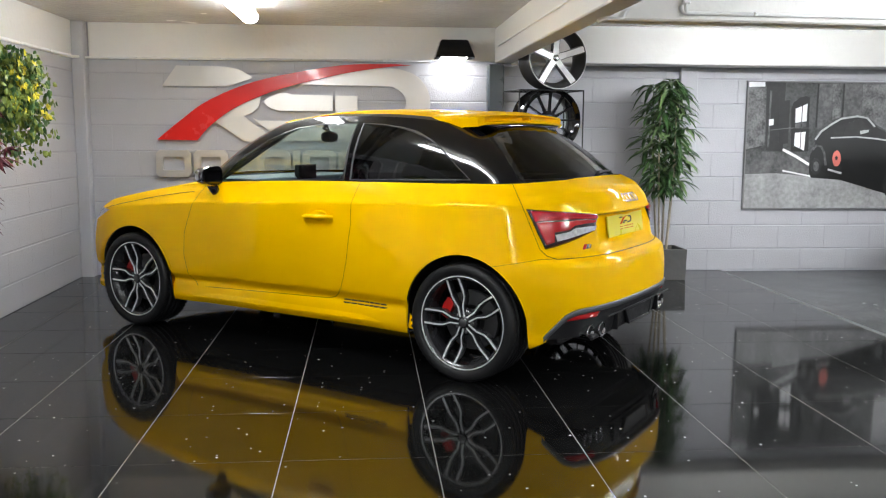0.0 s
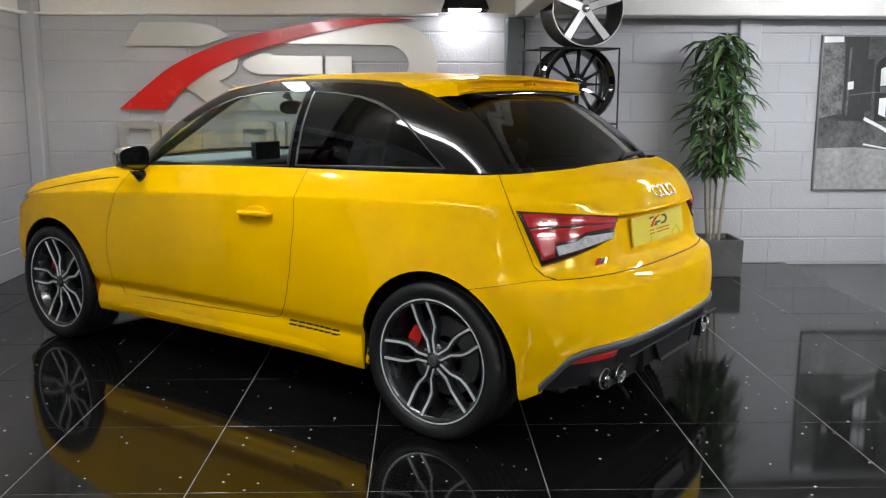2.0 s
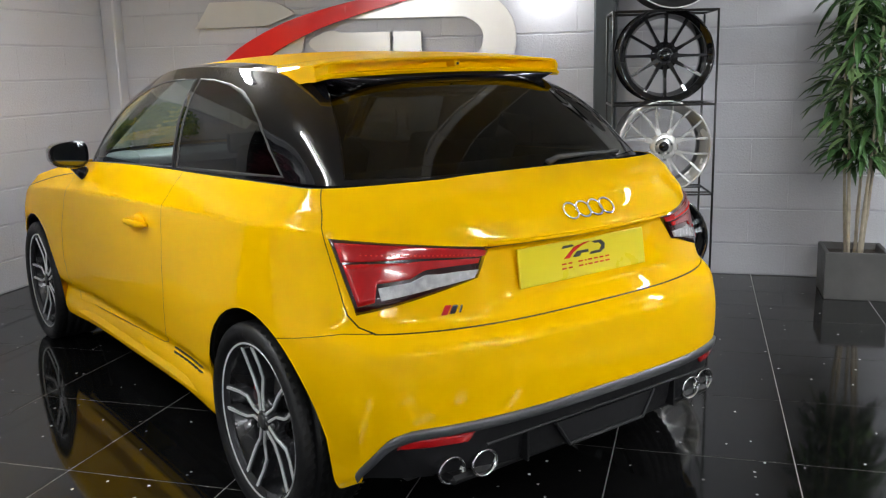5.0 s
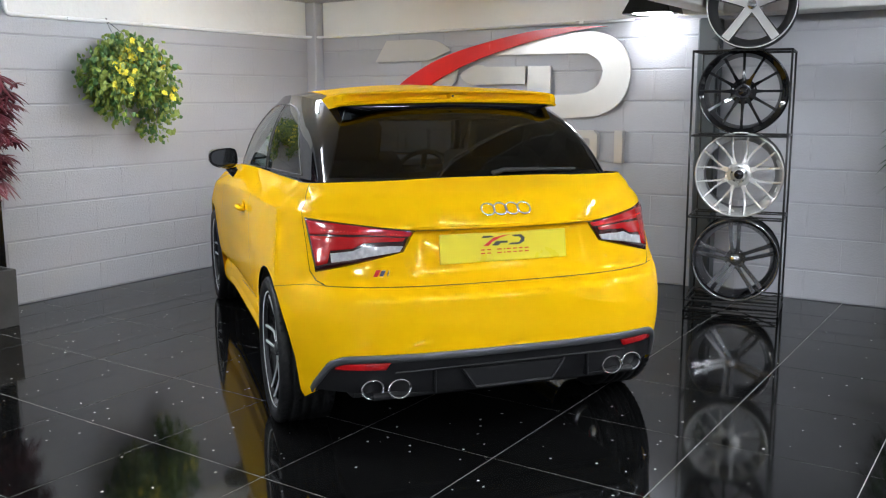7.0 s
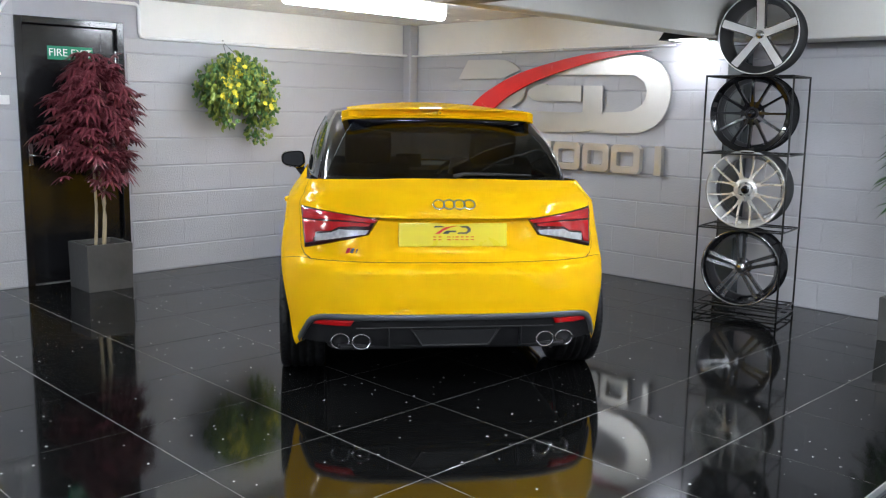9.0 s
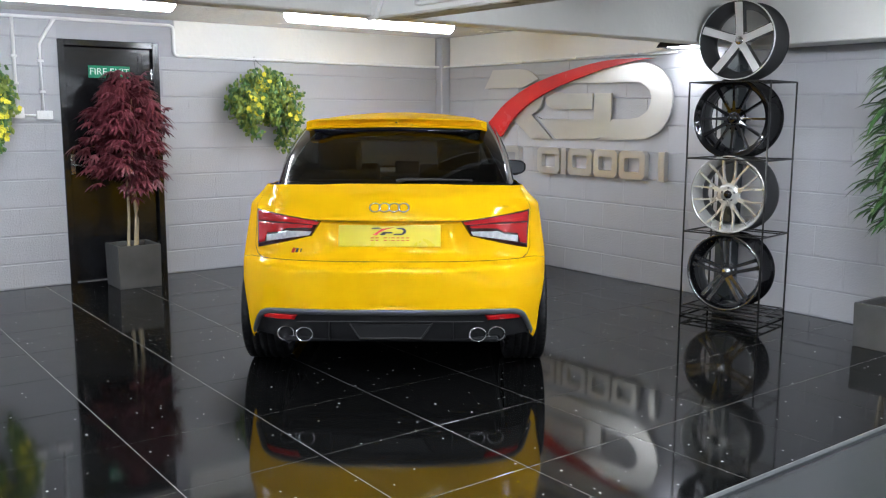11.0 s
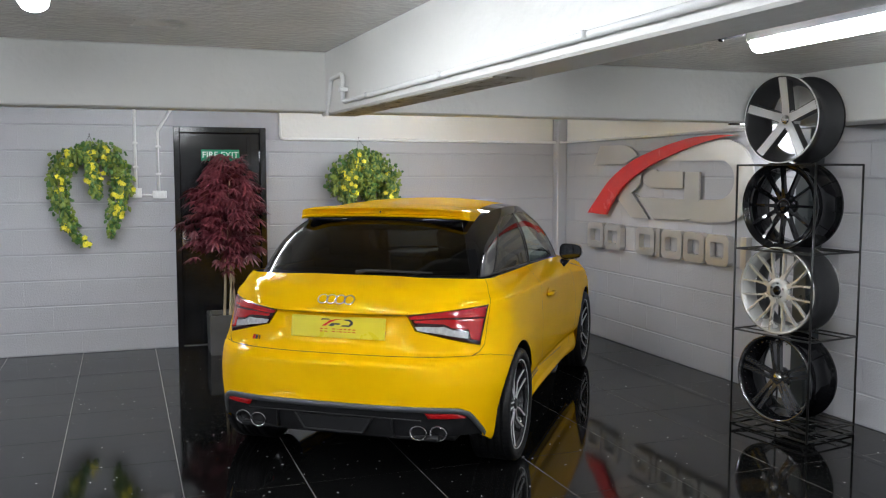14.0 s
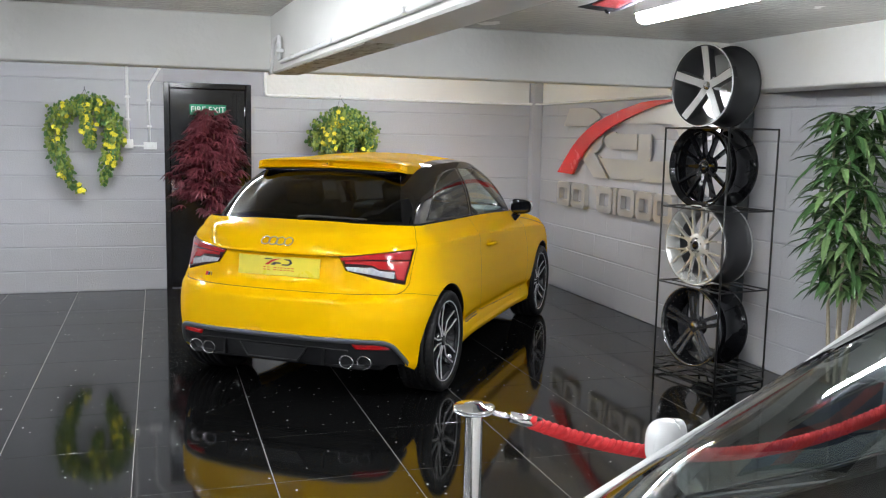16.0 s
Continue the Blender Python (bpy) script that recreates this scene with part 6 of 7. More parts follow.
# pale, mostly diffuse strip: the pillar's white highlight is put into its colour
for s in (1, -1):
    part("pillar_strip", tube(bmesh.new(), [(1.90, s * 0.738, 0.946), (1.72, s * 0.689, 1.071), (1.55, s * 0.623, 1.193), (1.40, s * 0.562, 1.298), (1.34, s * 0.538, 1.335)], 0.009, 8), M_RIMFACE, car2, "bright strip along the windscreen pillar", smooth=True)
LOW_BODY = ("body", "bonnet", "inner_shell", "door", "dashboard", "tailgate", "parcel_shelf")
for ob in car2.children_recursive:
    kind = ob.name.split(".")[0]
    if ob.type != "MESH" or ob.parent not in [car2] + [c for c in car2.children if c.name.split(".")[0] in ("door", "tailgate")]:
        continue
    for v in ob.data.vertices:
        q = v.co
        if kind in LOW_BODY:
            q.z = min(q.z, 0.6 + (q.z - 0.6) * 0.58)
            q.z *= 1 - 0.12 * max(0.0, min(1.0, (q.x - 1.95) / 0.4))
        elif kind in ("roof_arch", "door_window", "quarter_window", "rear_window", "windscreen", "pillar_strip", "belt_strip", "door_window_trim", "quarter_window_trim"):
            dz = 0.44 * max(0.0, 1.345 - q.z)
            k = max(0.0, min(1.0, (q.x - 1.3) / 0.5))
            q.z -= dz
            q.x += 1.377 * dz * k
            if q.y:
                q.y += math.copysign(0.5 * dz * k * min(1.0, abs(q.y) / 0.6), q.y)

# ---- framed picture ----
PX0, PX1, PZ0, PZ1 = 3.494, 5.24, 0.571, 1.746
poster = tagged(part("wall_picture", box_bm(PX0, PX1, YB - 0.032, YB - 0.002, PZ0, PZ1, bevel=0.003), mat("picture_edge", (0.16, 0.16, 0.16), 0.4)), "large black and white picture of a car in an alley", "picture")
G = {k: mat("print_grey", (v, v, v * 1.01), 0.35, vary=vr, scale=sc) for k, v, vr, sc in (("wall", 0.045, 0.9, 38), ("dark", 0.010, 0.8, 24), ("mid", 0.075, 0.9, 34), ("light", 0.42, 0.35, 14), ("white", 0.72, 0.15, 9), ("road", 0.27, 0.45, 26), ("black", 0.004, 0.5, 9), ("brick", 0.10, 1.0, 60))}
M_POPPY = mat("print_red", (0.55, 0.13, 0.10), 0.4, vary=0.2)


def px(a, b):
    """A place on the picture from its own scale: 240..1144 across and 128..755 down."""
    return (PX0 + 0.012 + (a - 240 + (b - 128) * 0.03) * 0.001915, PZ1 - 0.012 - (b - 128) * 0.001834)


def print_shape(name, pts, key, layer):
    bm = bmesh.new()
    prism(bm, [(max(PX0 + 0.012, min(PX1 - 0.012, x_)), z_) for x_, z_ in (px(*q) for q in pts)], YB - 0.0325 - 0.0006 * layer, YB - 0.031)
    return part(name, bm, key if not isinstance(key, str) else G[key], poster)


def print_line(name, pts, wd, key, layer):
    """A thin printed stroke of even width."""
    bm = bmesh.new()
    ribbon(bm, [px(*q) for q in pts], wd * 0.0019, YB - 0.0325 - 0.0006 * layer, YB - 0.031)
    return part(name, bm, G[key], poster)


print_shape("printed_wall", [(210, 128), (1160, 128), (1160, 560), (210, 560)], "wall", 1)
print_shape("printed_road", [(210, 470), (420, 474), (560, 500), (1160, 520), (1160, 600), (210, 600)], "mid", 2)
print_shape("printed_road", [(210, 585), (380, 580), (600, 600), (1160, 690), (1160, 755), (210, 755)], "road", 3)
print_shape("printed_sky", [(210, 128), (318, 128), (318, 150), (210, 153)], "white", 3)
print_shape("printed_brick", [(210, 153), (325, 151), (320, 440), (210, 460)], "brick", 2)
print_shape("printed_facade", [(325, 128), (420, 128), (412, 472), (326, 466)], "dark", 2)
print_line("printed_pipe", [(348, 170), (338, 450)], 9, "mid", 4)
print_shape("printed_sign", [(340, 312), (363, 308), (363, 340), (340, 343)], "white", 5)
print_shape("printed_pier", [(392, 222), (442, 215), (437, 430), (388, 436)], "dark", 4)
print_shape("printed_arch", [(450, 258), (460, 228), (490, 204), (520, 195), (540, 201), (540, 470), (452, 472)], "black", 3)
print_shape("printed_pane", [(471, 258), (530, 233), (527, 320), (471, 328)], "white", 4)
print_shape("printed_pane", [(471, 332), (527, 324), (526, 348), (471, 354)], "mid", 4)
print_shape("printed_pane", [(470, 378), (524, 372), (518, 466), (468, 442)], "white", 4)
print_line("printed_mullion", [(505, 240), (498, 455)], 4, "dark", 5)
print_line("printed_cable", [(350, 365), (440, 354), (562, 353)], 4, "mid", 6)
print_shape("printed_panel", [(588, 134), (655, 134), (650, 312), (600, 350), (580, 360)], "mid", 2)
print_shape("printed_brick", [(655, 134), (700, 134), (696, 300), (655, 312)], "brick", 2)
print_shape("printed_panel", [(708, 134), (802, 134), (802, 292), (703, 298)], "mid", 2)
print_shape("printed_brick", [(804, 134), (960, 134), (960, 380), (804, 292)], "brick", 2)
print_shape("printed_shutter", [(965, 134), (1160, 134), (1160, 400), (965, 385)], "light", 2)
for a in (575, 703):
    print_line("printed_pipe", [(a + 8, 134), (a, 350)], 9, "black", 3)
print_line("printed_kerb", [(412, 461), (480, 496), (546, 537)], 13, "white", 4)
print_line("printed_marking", [(413, 567), (480, 580), (570, 598)], 7, "white", 4)
print_shape("printed_car", [(545, 578), (548, 490), (570, 442), (577, 402), (602, 366), (660, 326), (720, 300), (800, 291), (850, 310), (886, 350), (960, 388), (1160, 418), (1160, 730), (884, 668), (800, 642), (700, 612), (600, 606), (556, 602)][::-1], "black", 5)
print_line("printed_roof", [(574, 410), (602, 370), (655, 333), (700, 306), (780, 293), (832, 302), (872, 345)], 9, "light", 6)
print_shape("printed_glass", [(618, 384), (650, 346), (722, 330), (712, 387)], "dark", 6)
print_shape("printed_glass", [(728, 328), (800, 306), (850, 362), (850, 390), (716, 388)], "dark", 6)
print_line("printed_waist", [(650, 402), (780, 396), (890, 406), (1140, 448)], 7, "light", 6)
print_line("printed_wheel_arch", [(562, 462), (580, 440), (604, 446), (620, 480), (630, 540)], 11, "mid", 6)
print_shape("printed_mirror", [(795, 366), (842, 360), (840, 372), (800, 384)], "light", 7)
print_shape("printed_flower", [(683 + 21 * math.cos(t), 505 + 40 * math.sin(t)) for t in np.linspace(2 * math.pi, 0, 23)[:-1]], M_POPPY, 7)
print_shape("printed_flower_eye", [(682 + 7 * math.cos(t), 503 + 11 * math.sin(t)) for t in np.linspace(2 * math.pi, 0, 13)[:-1]], "black", 8)
print_line("printed_sill", [(640, 560), (710, 580)], 9, "light", 6)
for a, b, r_ in ((580, 545, 42), (960, 640, 62)):
    print_shape("printed_wheel", [(a + r_ * 0.6 * math.cos(t), b + r_ * math.sin(t)) for t in np.linspace(2 * math.pi, 0, 23)[:-1]], "dark", 7)
    print_shape("printed_rim", [(a + r_ * 0.34 * math.cos(t), b + r_ * 0.6 * math.sin(t)) for t in np.linspace(2 * math.pi, 0, 17)[:-1]], "mid", 8)

# ---- flag board under the ceiling ----
M_FLAGRED, M_FLAGBLUE = mat("red_cloth", (0.45, 0.03, 0.03), 0.8, vary=0.1), mat("blue_cloth", (0.02, 0.04, 0.16), 0.8, vary=0.1)
flag = tagged(part("ceiling_flag", box_bm(3.10, 4.30, 5.15, 5.92, 2.126, 2.140, bevel=0.002), M_WIRE), "red and blue flag board hung flat under the ceiling", "flag")
part("flag_field", box_bm(3.13, 4.27, 5.18, 5.89, 2.118, 2.125), M_FLAGBLUE, flag)
part("flag_cross", box_bm(3.13, 4.27, 5.45, 5.62, 2.114, 2.1175), M_FLAGRED, flag)
part("flag_cross", box_bm(3.58, 3.82, 5.18, 5.89, 2.112, 2.1135), M_FLAGRED, flag)
for x_ in (3.2, 4.1):
    part("flag_bracket", tube(bmesh.new(), [(x_, 5.86, 2.140), (x_, 5.86, ZC)], 0.006, 6), M_WIRE, flag)
part("flag_hook", tube(bmesh.new(), [(3.25, 5.90, 2.128), (3.25, 5.915, 2.11), (3.27, 5.915, 2.10)], 0.006, 6), M_WIRE, flag)

# ---- plants ----
def leafy(name, col):
    return mat(name, col, 0.42, vary=0.35, scale=14, island=0.8)


M_IVY = leafy("ivy_leaf", (0.050, 0.125, 0.026))
M_IVY2 = leafy("ivy_leaf_light", (0.20, 0.27, 0.04))
M_BLOOM = mat("yellow_petal", (0.70, 0.62, 0.04), 0.5, vary=0.2, scale=20, island=0.5)
M_MAPLE = leafy("red_maple_leaf", (0.105, 0.019, 0.027))
M_PALM = leafy("palm_leaf", (0.034, 0.085, 0.022))
M_PALM2 = leafy("palm_leaf_light", (0.125, 0.20, 0.075))
M_STEM = mat("pale_trunk", (0.42, 0.34, 0.22), 0.6, vary=0.25, scale=20, bump=0.4, bump_scale=80)
M_CANE = mat("cane_stem", (0.30, 0.26, 0.19), 0.6, vary=0.3, scale=30, bump=0.4, bump_scale=60)
M_POT = mat("slate_planter", (0.065, 0.064, 0.062), 0.45, vary=0.35, scale=7, bump=0.25, bump_scale=25)
M_SOIL = mat("dark_soil", (0.03, 0.022, 0.016), 0.9, vary=0.3, scale=40, bump=0.6, bump_scale=80)
rng = np.random.default_rng(7)


def blades(specs):
    """Bent leaf blades. Each: base, direction, side, length, width, droop; six corners in two folds."""
    V, Fc = [], []
    for base, d, side, ln, wd, droop in specs:
        base, d, side = np.array(base, float), np.array(d, float), np.array(side, float)
        d = d / (np.linalg.norm(d) + 1e-9)
        side = side - d * side.dot(d)
        side = side / (np.linalg.norm(side) + 1e-9)
        up = np.cross(side, d)
        k = len(V)
        dn = np.array((0, 0, -1.0))
        p0 = base
        p1 = base + d * ln * 0.4 + dn * droop * 0.16 * ln
        p2 = base + d * ln * 0.75 + dn * droop * 0.56 * ln
        p3 = base + d * ln + dn * droop * ln
        V += [p0, p1 - side * wd / 2 + up * wd * 0.12, p1 - up * wd * 0.1, p1 + side * wd / 2 + up * wd * 0.12, p2 - side * wd * 0.38 + up * wd * 0.1, p2 - up * wd * 0.08, p2 + side * wd * 0.38 + up * wd * 0.1, p3]
        Fc += [(k, k + 1, k + 2), (k, k + 2, k + 3), (k + 1, k + 4, k + 5, k + 2), (k + 2, k + 5, k + 6, k + 3), (k + 4, k + 7, k + 5), (k + 5, k + 7, k + 6)]
    return V, Fc


def leaf_mesh(name, specs, material, parent, label=""):
    V, Fc = blades(specs)
    me = bpy.data.meshes.new(name)
    me.from_pydata([tuple(v) for v in V], [], Fc)
    me.materials.append(material)
    ob = new(name, me)
    ob.parent = parent
    ob["kind"] = "stuff"
    if label:
        ob["label"] = label
    return ob


def unit(a):
    return a / (np.linalg.norm(a) + 1e-9)


def planter(parent, size, h):
    bm = bmesh.new()
    s0, s1 = size / 2 * 0.97, size / 2
    rings = []
    for s, z in ((s0, 0.0), (s1, h), (s1 - 0.025, h), (s1 - 0.03, h - 0.05)):
        rings.append([bm.verts.new((x_ * s, y_ * s, z)) for x_, y_ in ((-1, -1), (1, -1), (1, 1), (-1, 1))])
    for r0, r1 in zip(rings, rings[1:]):
        for k in range(4):
            bm.faces.new((r0[k], r0[(k + 1) % 4], r1[(k + 1) % 4], r1[k]))
    bm.faces.new(rings[0][::-1])
    bmesh.ops.bevel(bm, geom=[e for e in bm.edges], offset=0.004, segments=2, affect="EDGES")
    pot = part("planter", bm, M_POT, parent, "square dark slate planter")
    part("soil", box_bm(-s1 + 0.03, s1 - 0.03, -s1 + 0.03, s1 - 0.03, h - 0.06, h - 0.035, bevel=0.004), M_SOIL, pot)
    return pot


# red maple in front of the door
maple = empty("red_maple_plant", pose(-2.10, 4.515, 0))
tagged(maple, "artificial red maple tree in a square slate planter", "potted tree")
planter(maple, 0.345, 0.345)
tops = []
for k, (dx, dy, ang) in enumerate(((0.0, -0.035, 0), (0.03, 0.01, 1), (-0.02, 0.04, 2))):
    pts = [(dx, dy, 0.30), (dx + 0.012, dy + 0.012, 0.6), (dx * 0.6 - 0.01, dy * 0.7, 0.95), (dx * 1.4, dy * 1.6, 1.25), (dx * 2.2, dy * 2.4, 1.52)]
    pts = [tuple(q) for q in catmull(pts, 16)]
    part("trunk", tube(bmesh.new(), pts, [0.013 - 0.0005 * i for i in range(16)], 8), M_STEM, maple, "pale slender trunk", smooth=True)
    tops.append(pts)
specs, twigs = [], bmesh.new()
clumps = []
for k in range(24):
    h = (k + 0.5) / 24
    a = k * 2.399
    r = (0.235 * math.sin(math.pi * min(1, 0.22 + 0.74 * h)) ** 0.7) * rng.uniform(0.7, 1.15)
    clumps.append((r * math.cos(a) * 0.85, r * math.sin(a), 0.87 + 0.80 * h))
for k in range(500):
    c = np.array(clumps[k % 24]) + rng.normal(0, 1, 3) * np.array((0.055, 0.058, 0.060))
    c[0] = max(-0.31, c[0])
    a = math.atan2(c[1], c[0])
    if k % 3 == 0:
        tube(twigs, [tops[k // 3 % 3][10 + k % 5], tuple(c * 0.55 + np.array(tops[k // 3 % 3][12]) * 0.45 + np.array((0, 0, 0.05))), tuple(c)], [0.004, 0.003, 0.0015], 4, cap=False)
    out = unit(np.array((math.cos(a), math.sin(a), rng.uniform(-0.5, 0.4))))
    n = np.array((rng.normal(0, 0.3), rng.normal(0, 0.3), 1.0))
    e1 = unit(out - n * out.dot(n) / n.dot(n))
    e2 = unit(np.cross(n, e1))
    size = rng.uniform(0.08, 0.132)
    for j, t in enumerate(np.linspace(-1.9, 1.9, 7)):
        d = e1 * math.cos(t) + e2 * math.sin(t)
        specs.append((c, d + np.array((0, 0, -0.15)), np.cross(n, d), size * (1.0 - 0.13 * abs(j - 3)), size * 0.215, 0.45))
leaf_mesh("crown", specs, M_MAPLE, maple, "dark red palmate leaves")
tagged(part("twig", twigs, M_MAPLE, maple), kind="stuff")

# green cane palm by the back wall
palm = empty("cane_palm_plant", pose(2.62, 7.56, 0))
tagged(palm, "tall artificial green cane palm in a slate planter", "potted plant")
planter(palm, 0.34, 0.27)
canes = []
for dx, dy, tz in ((-0.05, -0.04, 1.60), (0.04, -0.05, 1.50), (0.02, 0.05, 1.36), (-0.06, 0.05, 1.25), (0.07, 0.02, 1.05)):
    pts = [tuple(q) for q in catmull([(dx * 0.6, dy * 0.6, 0.22), (dx, dy, 0.6), (dx * 1.4, dy * 1.3, 1.0), (dx * 1.5, dy * 1.6, tz)], 18)]
    part("cane", tube(bmesh.new(), pts, [0.011 - 0.0003 * i + (0.0022 if i % 4 == 0 else 0) for i in range(18)], 8), M_CANE, palm, "brown ringed cane", smooth=True)
    canes.append(pts)
sp1, sp2 = [], []
stalks = bmesh.new()
for k in range(46):
    h = (k + 0.5) / 46
    z = 0.74 + 0.98 * h
    a = k * 2.399 + rng.uniform(-0.4, 0.4)
    r = (0.07 + 0.08 * math.sin(math.pi * (0.12 + 0.78 * h))) * rng.uniform(0.4, 1.15)
    c = np.array((r * math.cos(a), max(-0.24, min(0.24, r * math.sin(a))), z))
    cane = canes[k % 5]
    st = min(cane, key=lambda q: abs(q[2] - (z - 0.08)))
    tube(stalks, [st, tuple((np.array(st) + c) / 2 + np.array((0, 0, 0.03))), tuple(c)], 0.0032, 4, cap=False)
    nb = int(rng.integers(12, 17))
    for j in range(nb):
        t = 2 * math.pi * j / nb + rng.uniform(-0.25, 0.25)
        lean = 0.6 + 0.4 * math.cos(t - a)
        d = np.array((math.cos(t), math.sin(t), rng.uniform(-0.1, 0.55)))
        ln = rng.uniform(0.14, 0.21) * (0.7 + 0.4 * lean)
        (sp1 if rng.uniform() < 0.6 else sp2).append((c + d * 0.01, d, np.cross(d, (0, 0, 1.0)), ln, rng.uniform(0.030, 0.043), rng.uniform(0.4, 0.95)))
crown = leaf_mesh("crown", sp1, M_PALM, palm, "fans of dark green blades")
leaf_mesh("crown_light", sp2, M_PALM2, palm, "lighter green blades")
tagged(part("leaf_stalk", stalks, M_PALM, palm), kind="stuff")


def hanging_basket(y, z, paths, seed, label, count, blooms, depth):
    """Ivy and yellow flowers along bent wires hung on the left wall."""
    g = np.random.default_rng(seed)
    ob = empty("hanging_ivy", pose(XL, y, z))
    curve = np.concatenate([catmull([(0.46 * depth, a, b) for a, b, _ in path], 60) for path in paths])
    thick = np.concatenate([catmull([(w, 0, 0) for _, _, w in path], 60)[:, 0] for path in paths])
    for sy in (-0.07, 0.07):
        part("wire", tube(bmesh.new(), [(0.012, 0, 0.03), (0.40 * depth, sy, -0.12)], 0.002, 5), M_WIRE, ob)
    part("hook", tube(bmesh.new(), [(0.0, 0, 0.05), (0.02, 0.0, 0.04), (0.015, 0, 0.02)], 0.004, 5), M_WIRE, ob)
    for i in range(len(paths)):
        part("vine", tube(bmesh.new(), [tuple(q) for q in curve[60 * i:60 * i + 60]], 0.004, 5), M_CANE, ob)
    share = thick ** 1.3 / (thick ** 1.3).sum()
    s1, s2, fl = [], [], []
    for k in range(count):
        i = int(g.choice(len(curve), p=share))
        w = thick[i]
        c = curve[i] + unit(g.normal(0, 1, 3)) * g.uniform(0, 1) ** 0.5 * np.array((0.5 * depth, w, w * 0.9))
        c[0] = min(depth, max(0.015, c[0]))
        n = unit(np.array((1.0, g.normal(0, 0.7), g.normal(0.25, 0.6))))
        d = unit(np.cross(n, g.normal(0, 1, 3)) + np.array((0, 0, -0.7)))
        ln = g.uniform(0.026, 0.050)
        (s1 if g.uniform() < 0.45 else s2).append((c, d, np.cross(n, d), ln, ln * g.uniform(0.75, 0.95), g.uniform(0.0, 0.35)))
    leaf_mesh("ivy_foliage", s1, M_IVY, ob, "dark green ivy leaves")
    leaf_mesh("ivy_foliage", s2, M_IVY2, ob, "yellow-green ivy leaves")
    for k in range(blooms):
        i = int(g.choice(len(curve), p=share))
        w = thick[i]
        c = curve[i] + unit(g.normal(0, 1, 3)) * g.uniform(0, 0.95) * np.array((0.3 * depth, w, w * 0.9)) + np.array((0.3 * depth, 0, 0.015))
        c[0] = min(depth + 0.01, max(0.06, c[0]))
        for m_ in range(int(g.integers(2, 5))):
            cc = c + g.normal(0, 0.026, 3)
            n = unit(np.array((1.0, g.normal(0, 0.5), g.normal(0.2, 0.5))))
            e1 = unit(np.cross(n, (0.0, 0.3, 1.0)))
            e2 = np.cross(n, e1)
            for t in np.linspace(0, 2 * math.pi, 6)[:-1]:
                d = e1 * math.cos(t) + e2 * math.sin(t) + n * 0.35
                fl.append((cc, d, np.cross(n, d), 0.026, 0.023, 0.1))
    leaf_mesh("blossom", fl, M_BLOOM, ob, "small yellow flowers")
    return tagged(ob, label, "hanging plant", "hanging ivy")


hanging_basket(5.79, 1.86, [[(-0.25, -0.44, 0.10), (-0.20, -0.30, 0.16), (0.0, -0.21, 0.19), (0.19, -0.30, 0.16), (0.24, -0.46, 0.10)], [(0.0, -0.20, 0.19), (0.0, -0.36, 0.16)],
                            [(0.24, -0.46, 0.08), (0.22, -0.62, 0.06), (0.17, -0.80, 0.02)], [(-0.17, -0.40, 0.09), (-0.15, -0.52, 0.06), (-0.12, -0.66, 0.025)], [(0.03, -0.40, 0.06), (0.05, -0.55, 0.025)]], 3,
               "bushy hanging ivy with yellow flowers on the grey wall", 4000, 16, 0.50)
hanging_basket(3.41, 1.86, [[(-0.03, -0.90, 0.018), (-0.14, -0.82, 0.04), (-0.20, -0.66, 0.08), (-0.25, -0.42, 0.10), (-0.20, -0.20, 0.12), (0.0, -0.10, 0.11), (0.19, -0.17, 0.12), (0.25, -0.40, 0.10), (0.20, -0.62, 0.09), (0.15, -0.82, 0.02)],
                            [(0.0, -0.15, 0.05), (0.03, -0.34, 0.05), (0.05, -0.48, 0.03)]], 5,
               "hanging ivy arch with yellow flowers beside the sockets", 2300, 26, 0.26)

# ---- floor tiles and wall blocks, piece by piece ----
TILE = 0.60
bm = box_bm(-TILE / 2 + 0.0017, TILE / 2 - 0.0017, -TILE / 2 + 0.0017, TILE / 2 - 0.0017, -0.006, 0.0, bevel=0.0)
me_tile = bpy.data.meshes.new("tile")
bmesh.ops.bevel(bm, geom=[e for e in bm.edges if e.verts[0].co.z > -0.001 and e.verts[1].co.z > -0.001], offset=0.0006, segments=1, affect="EDGES")
bm.to_mesh(me_tile)
bm.free()
me_tile.materials.append(M_TILE)
GX, GY = -0.308, 3.906
cut = {}
for i in range(-5, 8):
    for j in range(-14, 8):
        x0, x1, y0, y1 = GX + TILE * (i - 1), GX + TILE * i, GY + TILE * (j - 1), GY + TILE * j
        cx0, cx1, cy0, cy1 = max(x0, XL), min(x1, EDGE - 0.014), max(y0, YF), min(y1, YB)
        if cx1 - cx0 < 0.02 or cy1 - cy0 < 0.02:
            continue
        if cx1 - cx0 > TILE - 0.001 and cy1 - cy0 > TILE - 0.001:
            same_mesh("tile", me_tile, floor, pose((x0 + x1) / 2, (y0 + y1) / 2, 0))
        else:
            key = (round(cx1 - cx0, 3), round(cy1 - cy0, 3))
            if key not in cut:
                hx, hy = key[0] / 2 - 0.0025, key[1] / 2 - 0.0025
                bm = box_bm(-hx, hx, -hy, hy, -0.006, 0.0)
                cut[key] = bpy.data.meshes.new("tile")
                bm.to_mesh(cut[key])
                bm.free()
                cut[key].materials.append(M_TILE)
            same_mesh("tile", cut[key], floor, pose((cx0 + cx1) / 2, (cy0 + cy1) / 2, 0))

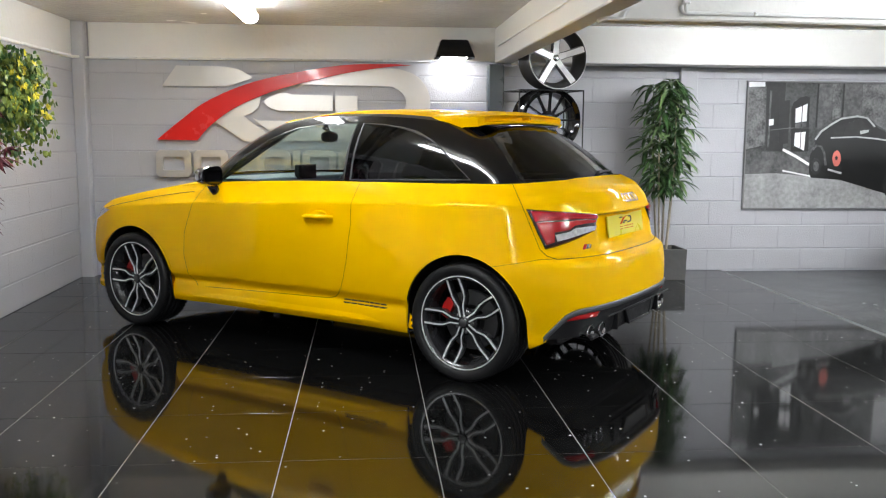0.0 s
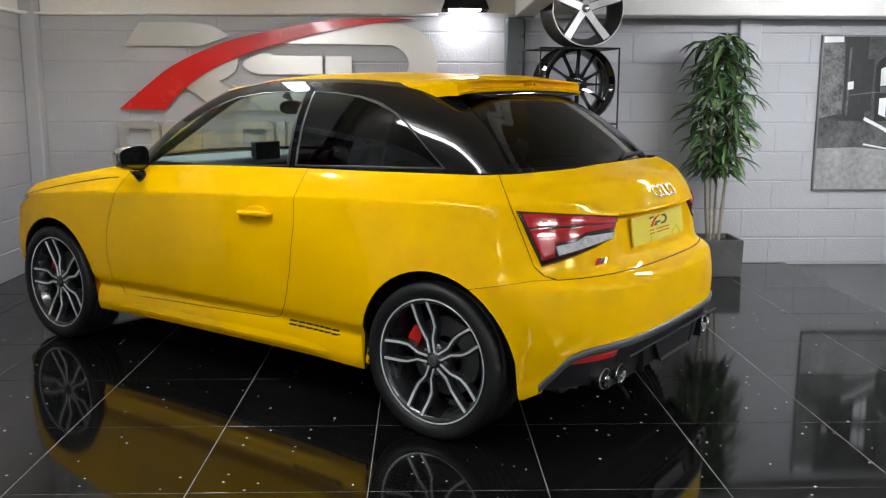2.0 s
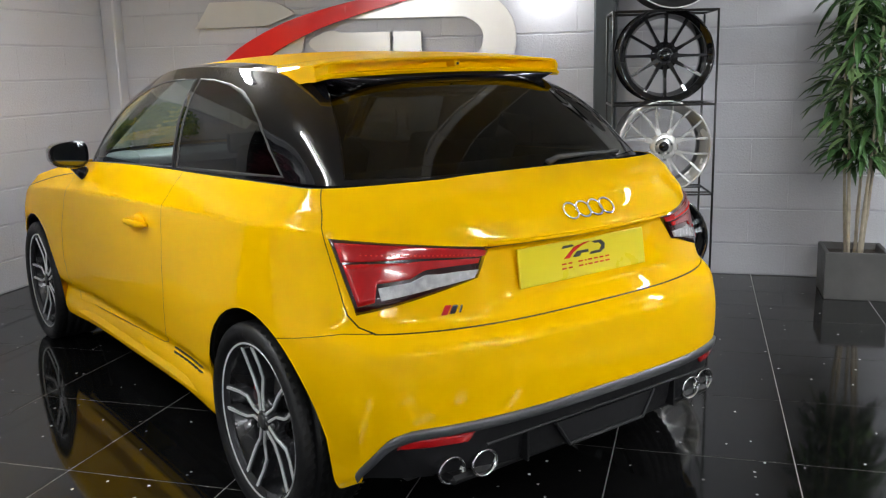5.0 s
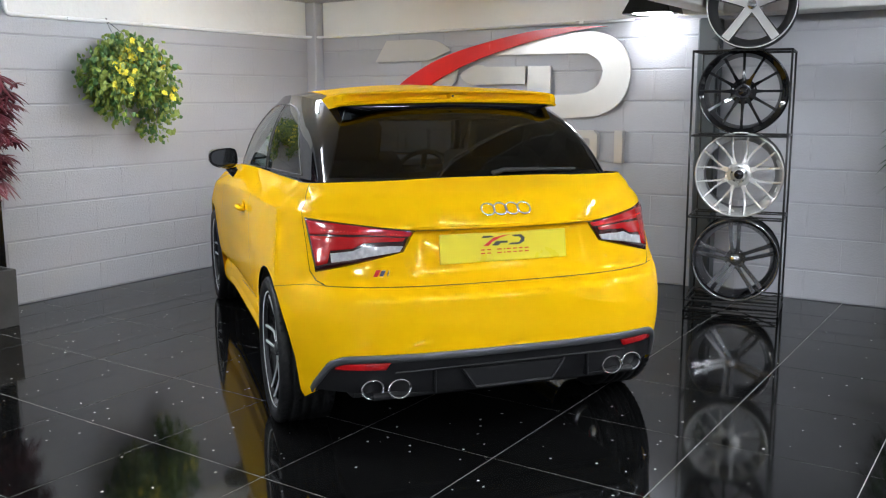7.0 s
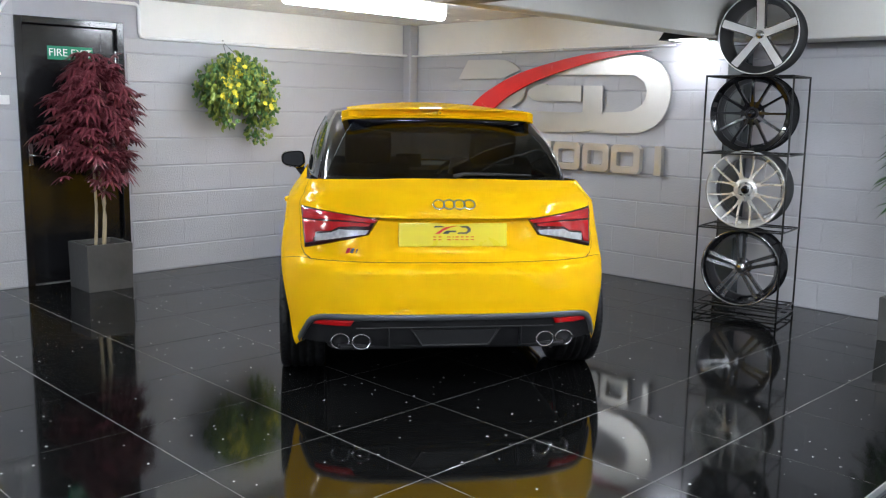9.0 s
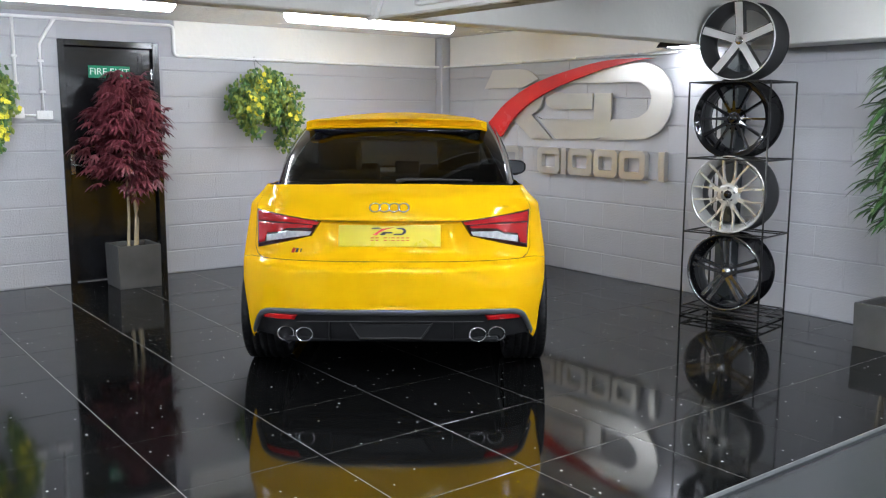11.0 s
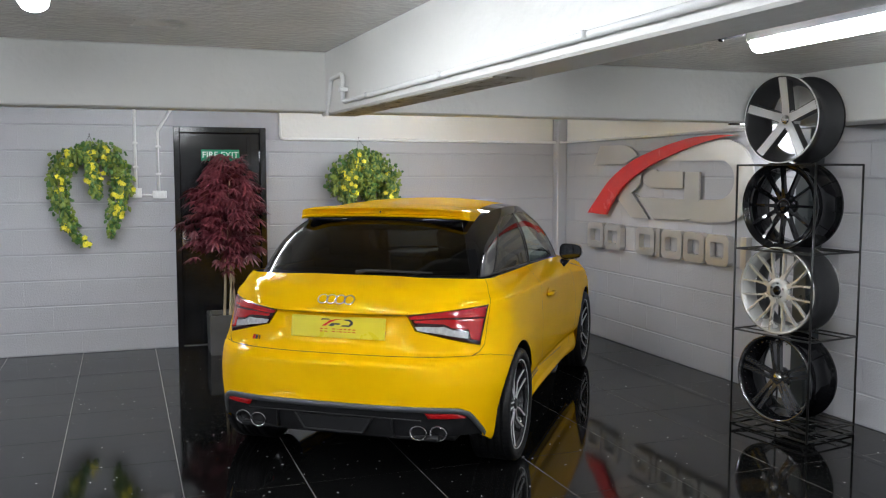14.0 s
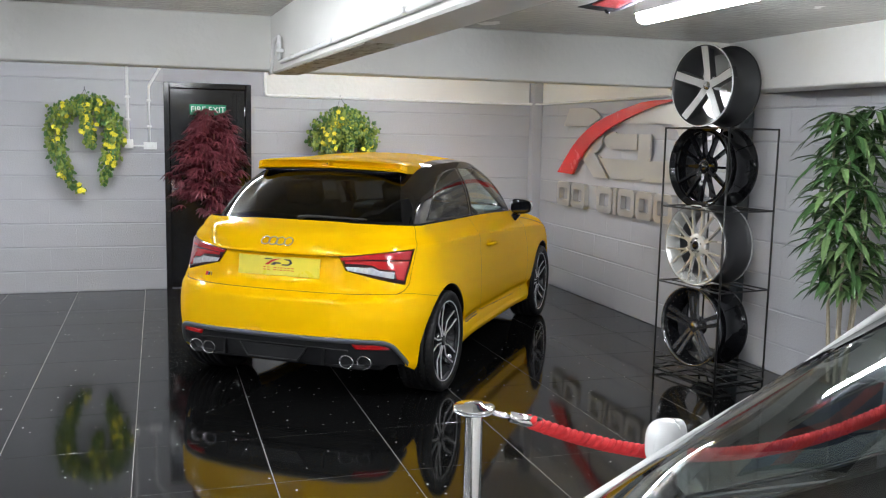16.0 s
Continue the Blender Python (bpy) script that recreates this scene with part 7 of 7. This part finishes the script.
BL, JOINT = 0.45, 0.009
COURSES = [0.0, 0.20, 0.4225, 0.645, 0.8675, 1.09, 1.3125, 1.535, 1.7575, 1.98, 2.19]
block_mesh = {}


def block(ln, ht, seam):
    key = (round(ln, 3), round(ht, 3), seam)
    if key not in block_mesh:
        hx, hz = ln / 2 - seam, ht / 2 - JOINT / 2
        bm = bmesh.new()
        back = [bm.verts.new((x_, 0.0, z_)) for x_, z_ in ((-hx, -hz), (hx, -hz), (hx, hz), (-hx, hz))]
        fr = [bm.verts.new((x_ * (1 - 2 * seam / hx), -0.0045, z_ * (1 - 0.004 / hz))) for x_, z_ in ((-hx, -hz), (hx, -hz), (hx, hz), (-hx, hz))]
        bm.faces.new(fr)
        for k in range(4):
            bm.faces.new((back[k], back[(k + 1) % 4], fr[(k + 1) % 4], fr[k]))
        me = bpy.data.meshes.new("block")
        bm.to_mesh(me)
        bm.free()
        me.materials.append(M_WALL)
        block_mesh[key] = me
    return block_mesh[key]


def lay(parent, a0, a1, z_lo, z_hi, place, shift=0.0, seam=0.0004):
    """Courses of blocks between two ends of a wall."""
    for k, (z0, z1) in enumerate(zip(COURSES, COURSES[1:])):
        z0, z1 = max(z0, z_lo), min(z1, z_hi)
        if z1 - z0 < 0.03:
            continue
        s = a0 - ((BL / 2 if k % 2 else 0) + shift) % BL
        while s < a1 - 0.01:
            b0, b1 = max(s, a0), min(s + BL, a1)
            if b1 - b0 > 0.03:
                same_mesh("block", block(b1 - b0, z1 - z0, seam), parent, place((b0 + b1) / 2, (z0 + z1) / 2))
            s += BL


on_left = lambda y, z: pose(XL, y, z, 0, 0, 90)
on_back = lambda x, z: pose(x, YB, z)
lay(wall_left, 1.6, DOOR_Y0, 0.0, 2.12, on_left, 0.1, 0.0001)
wall_left_end = bpy.data.objects["wall_left_end"]
lay(wall_left_end, DOOR_Y1, YB - 0.11, 0.0, 1.875, on_left, 0.2, 0.0001)
lay(wall_back, XL + 0.11, 1.10, 0.0, 1.875, on_back, 0.05)
lay(wall_back, 1.24, 6.2, 0.0, BEAM, on_back, 0.3)
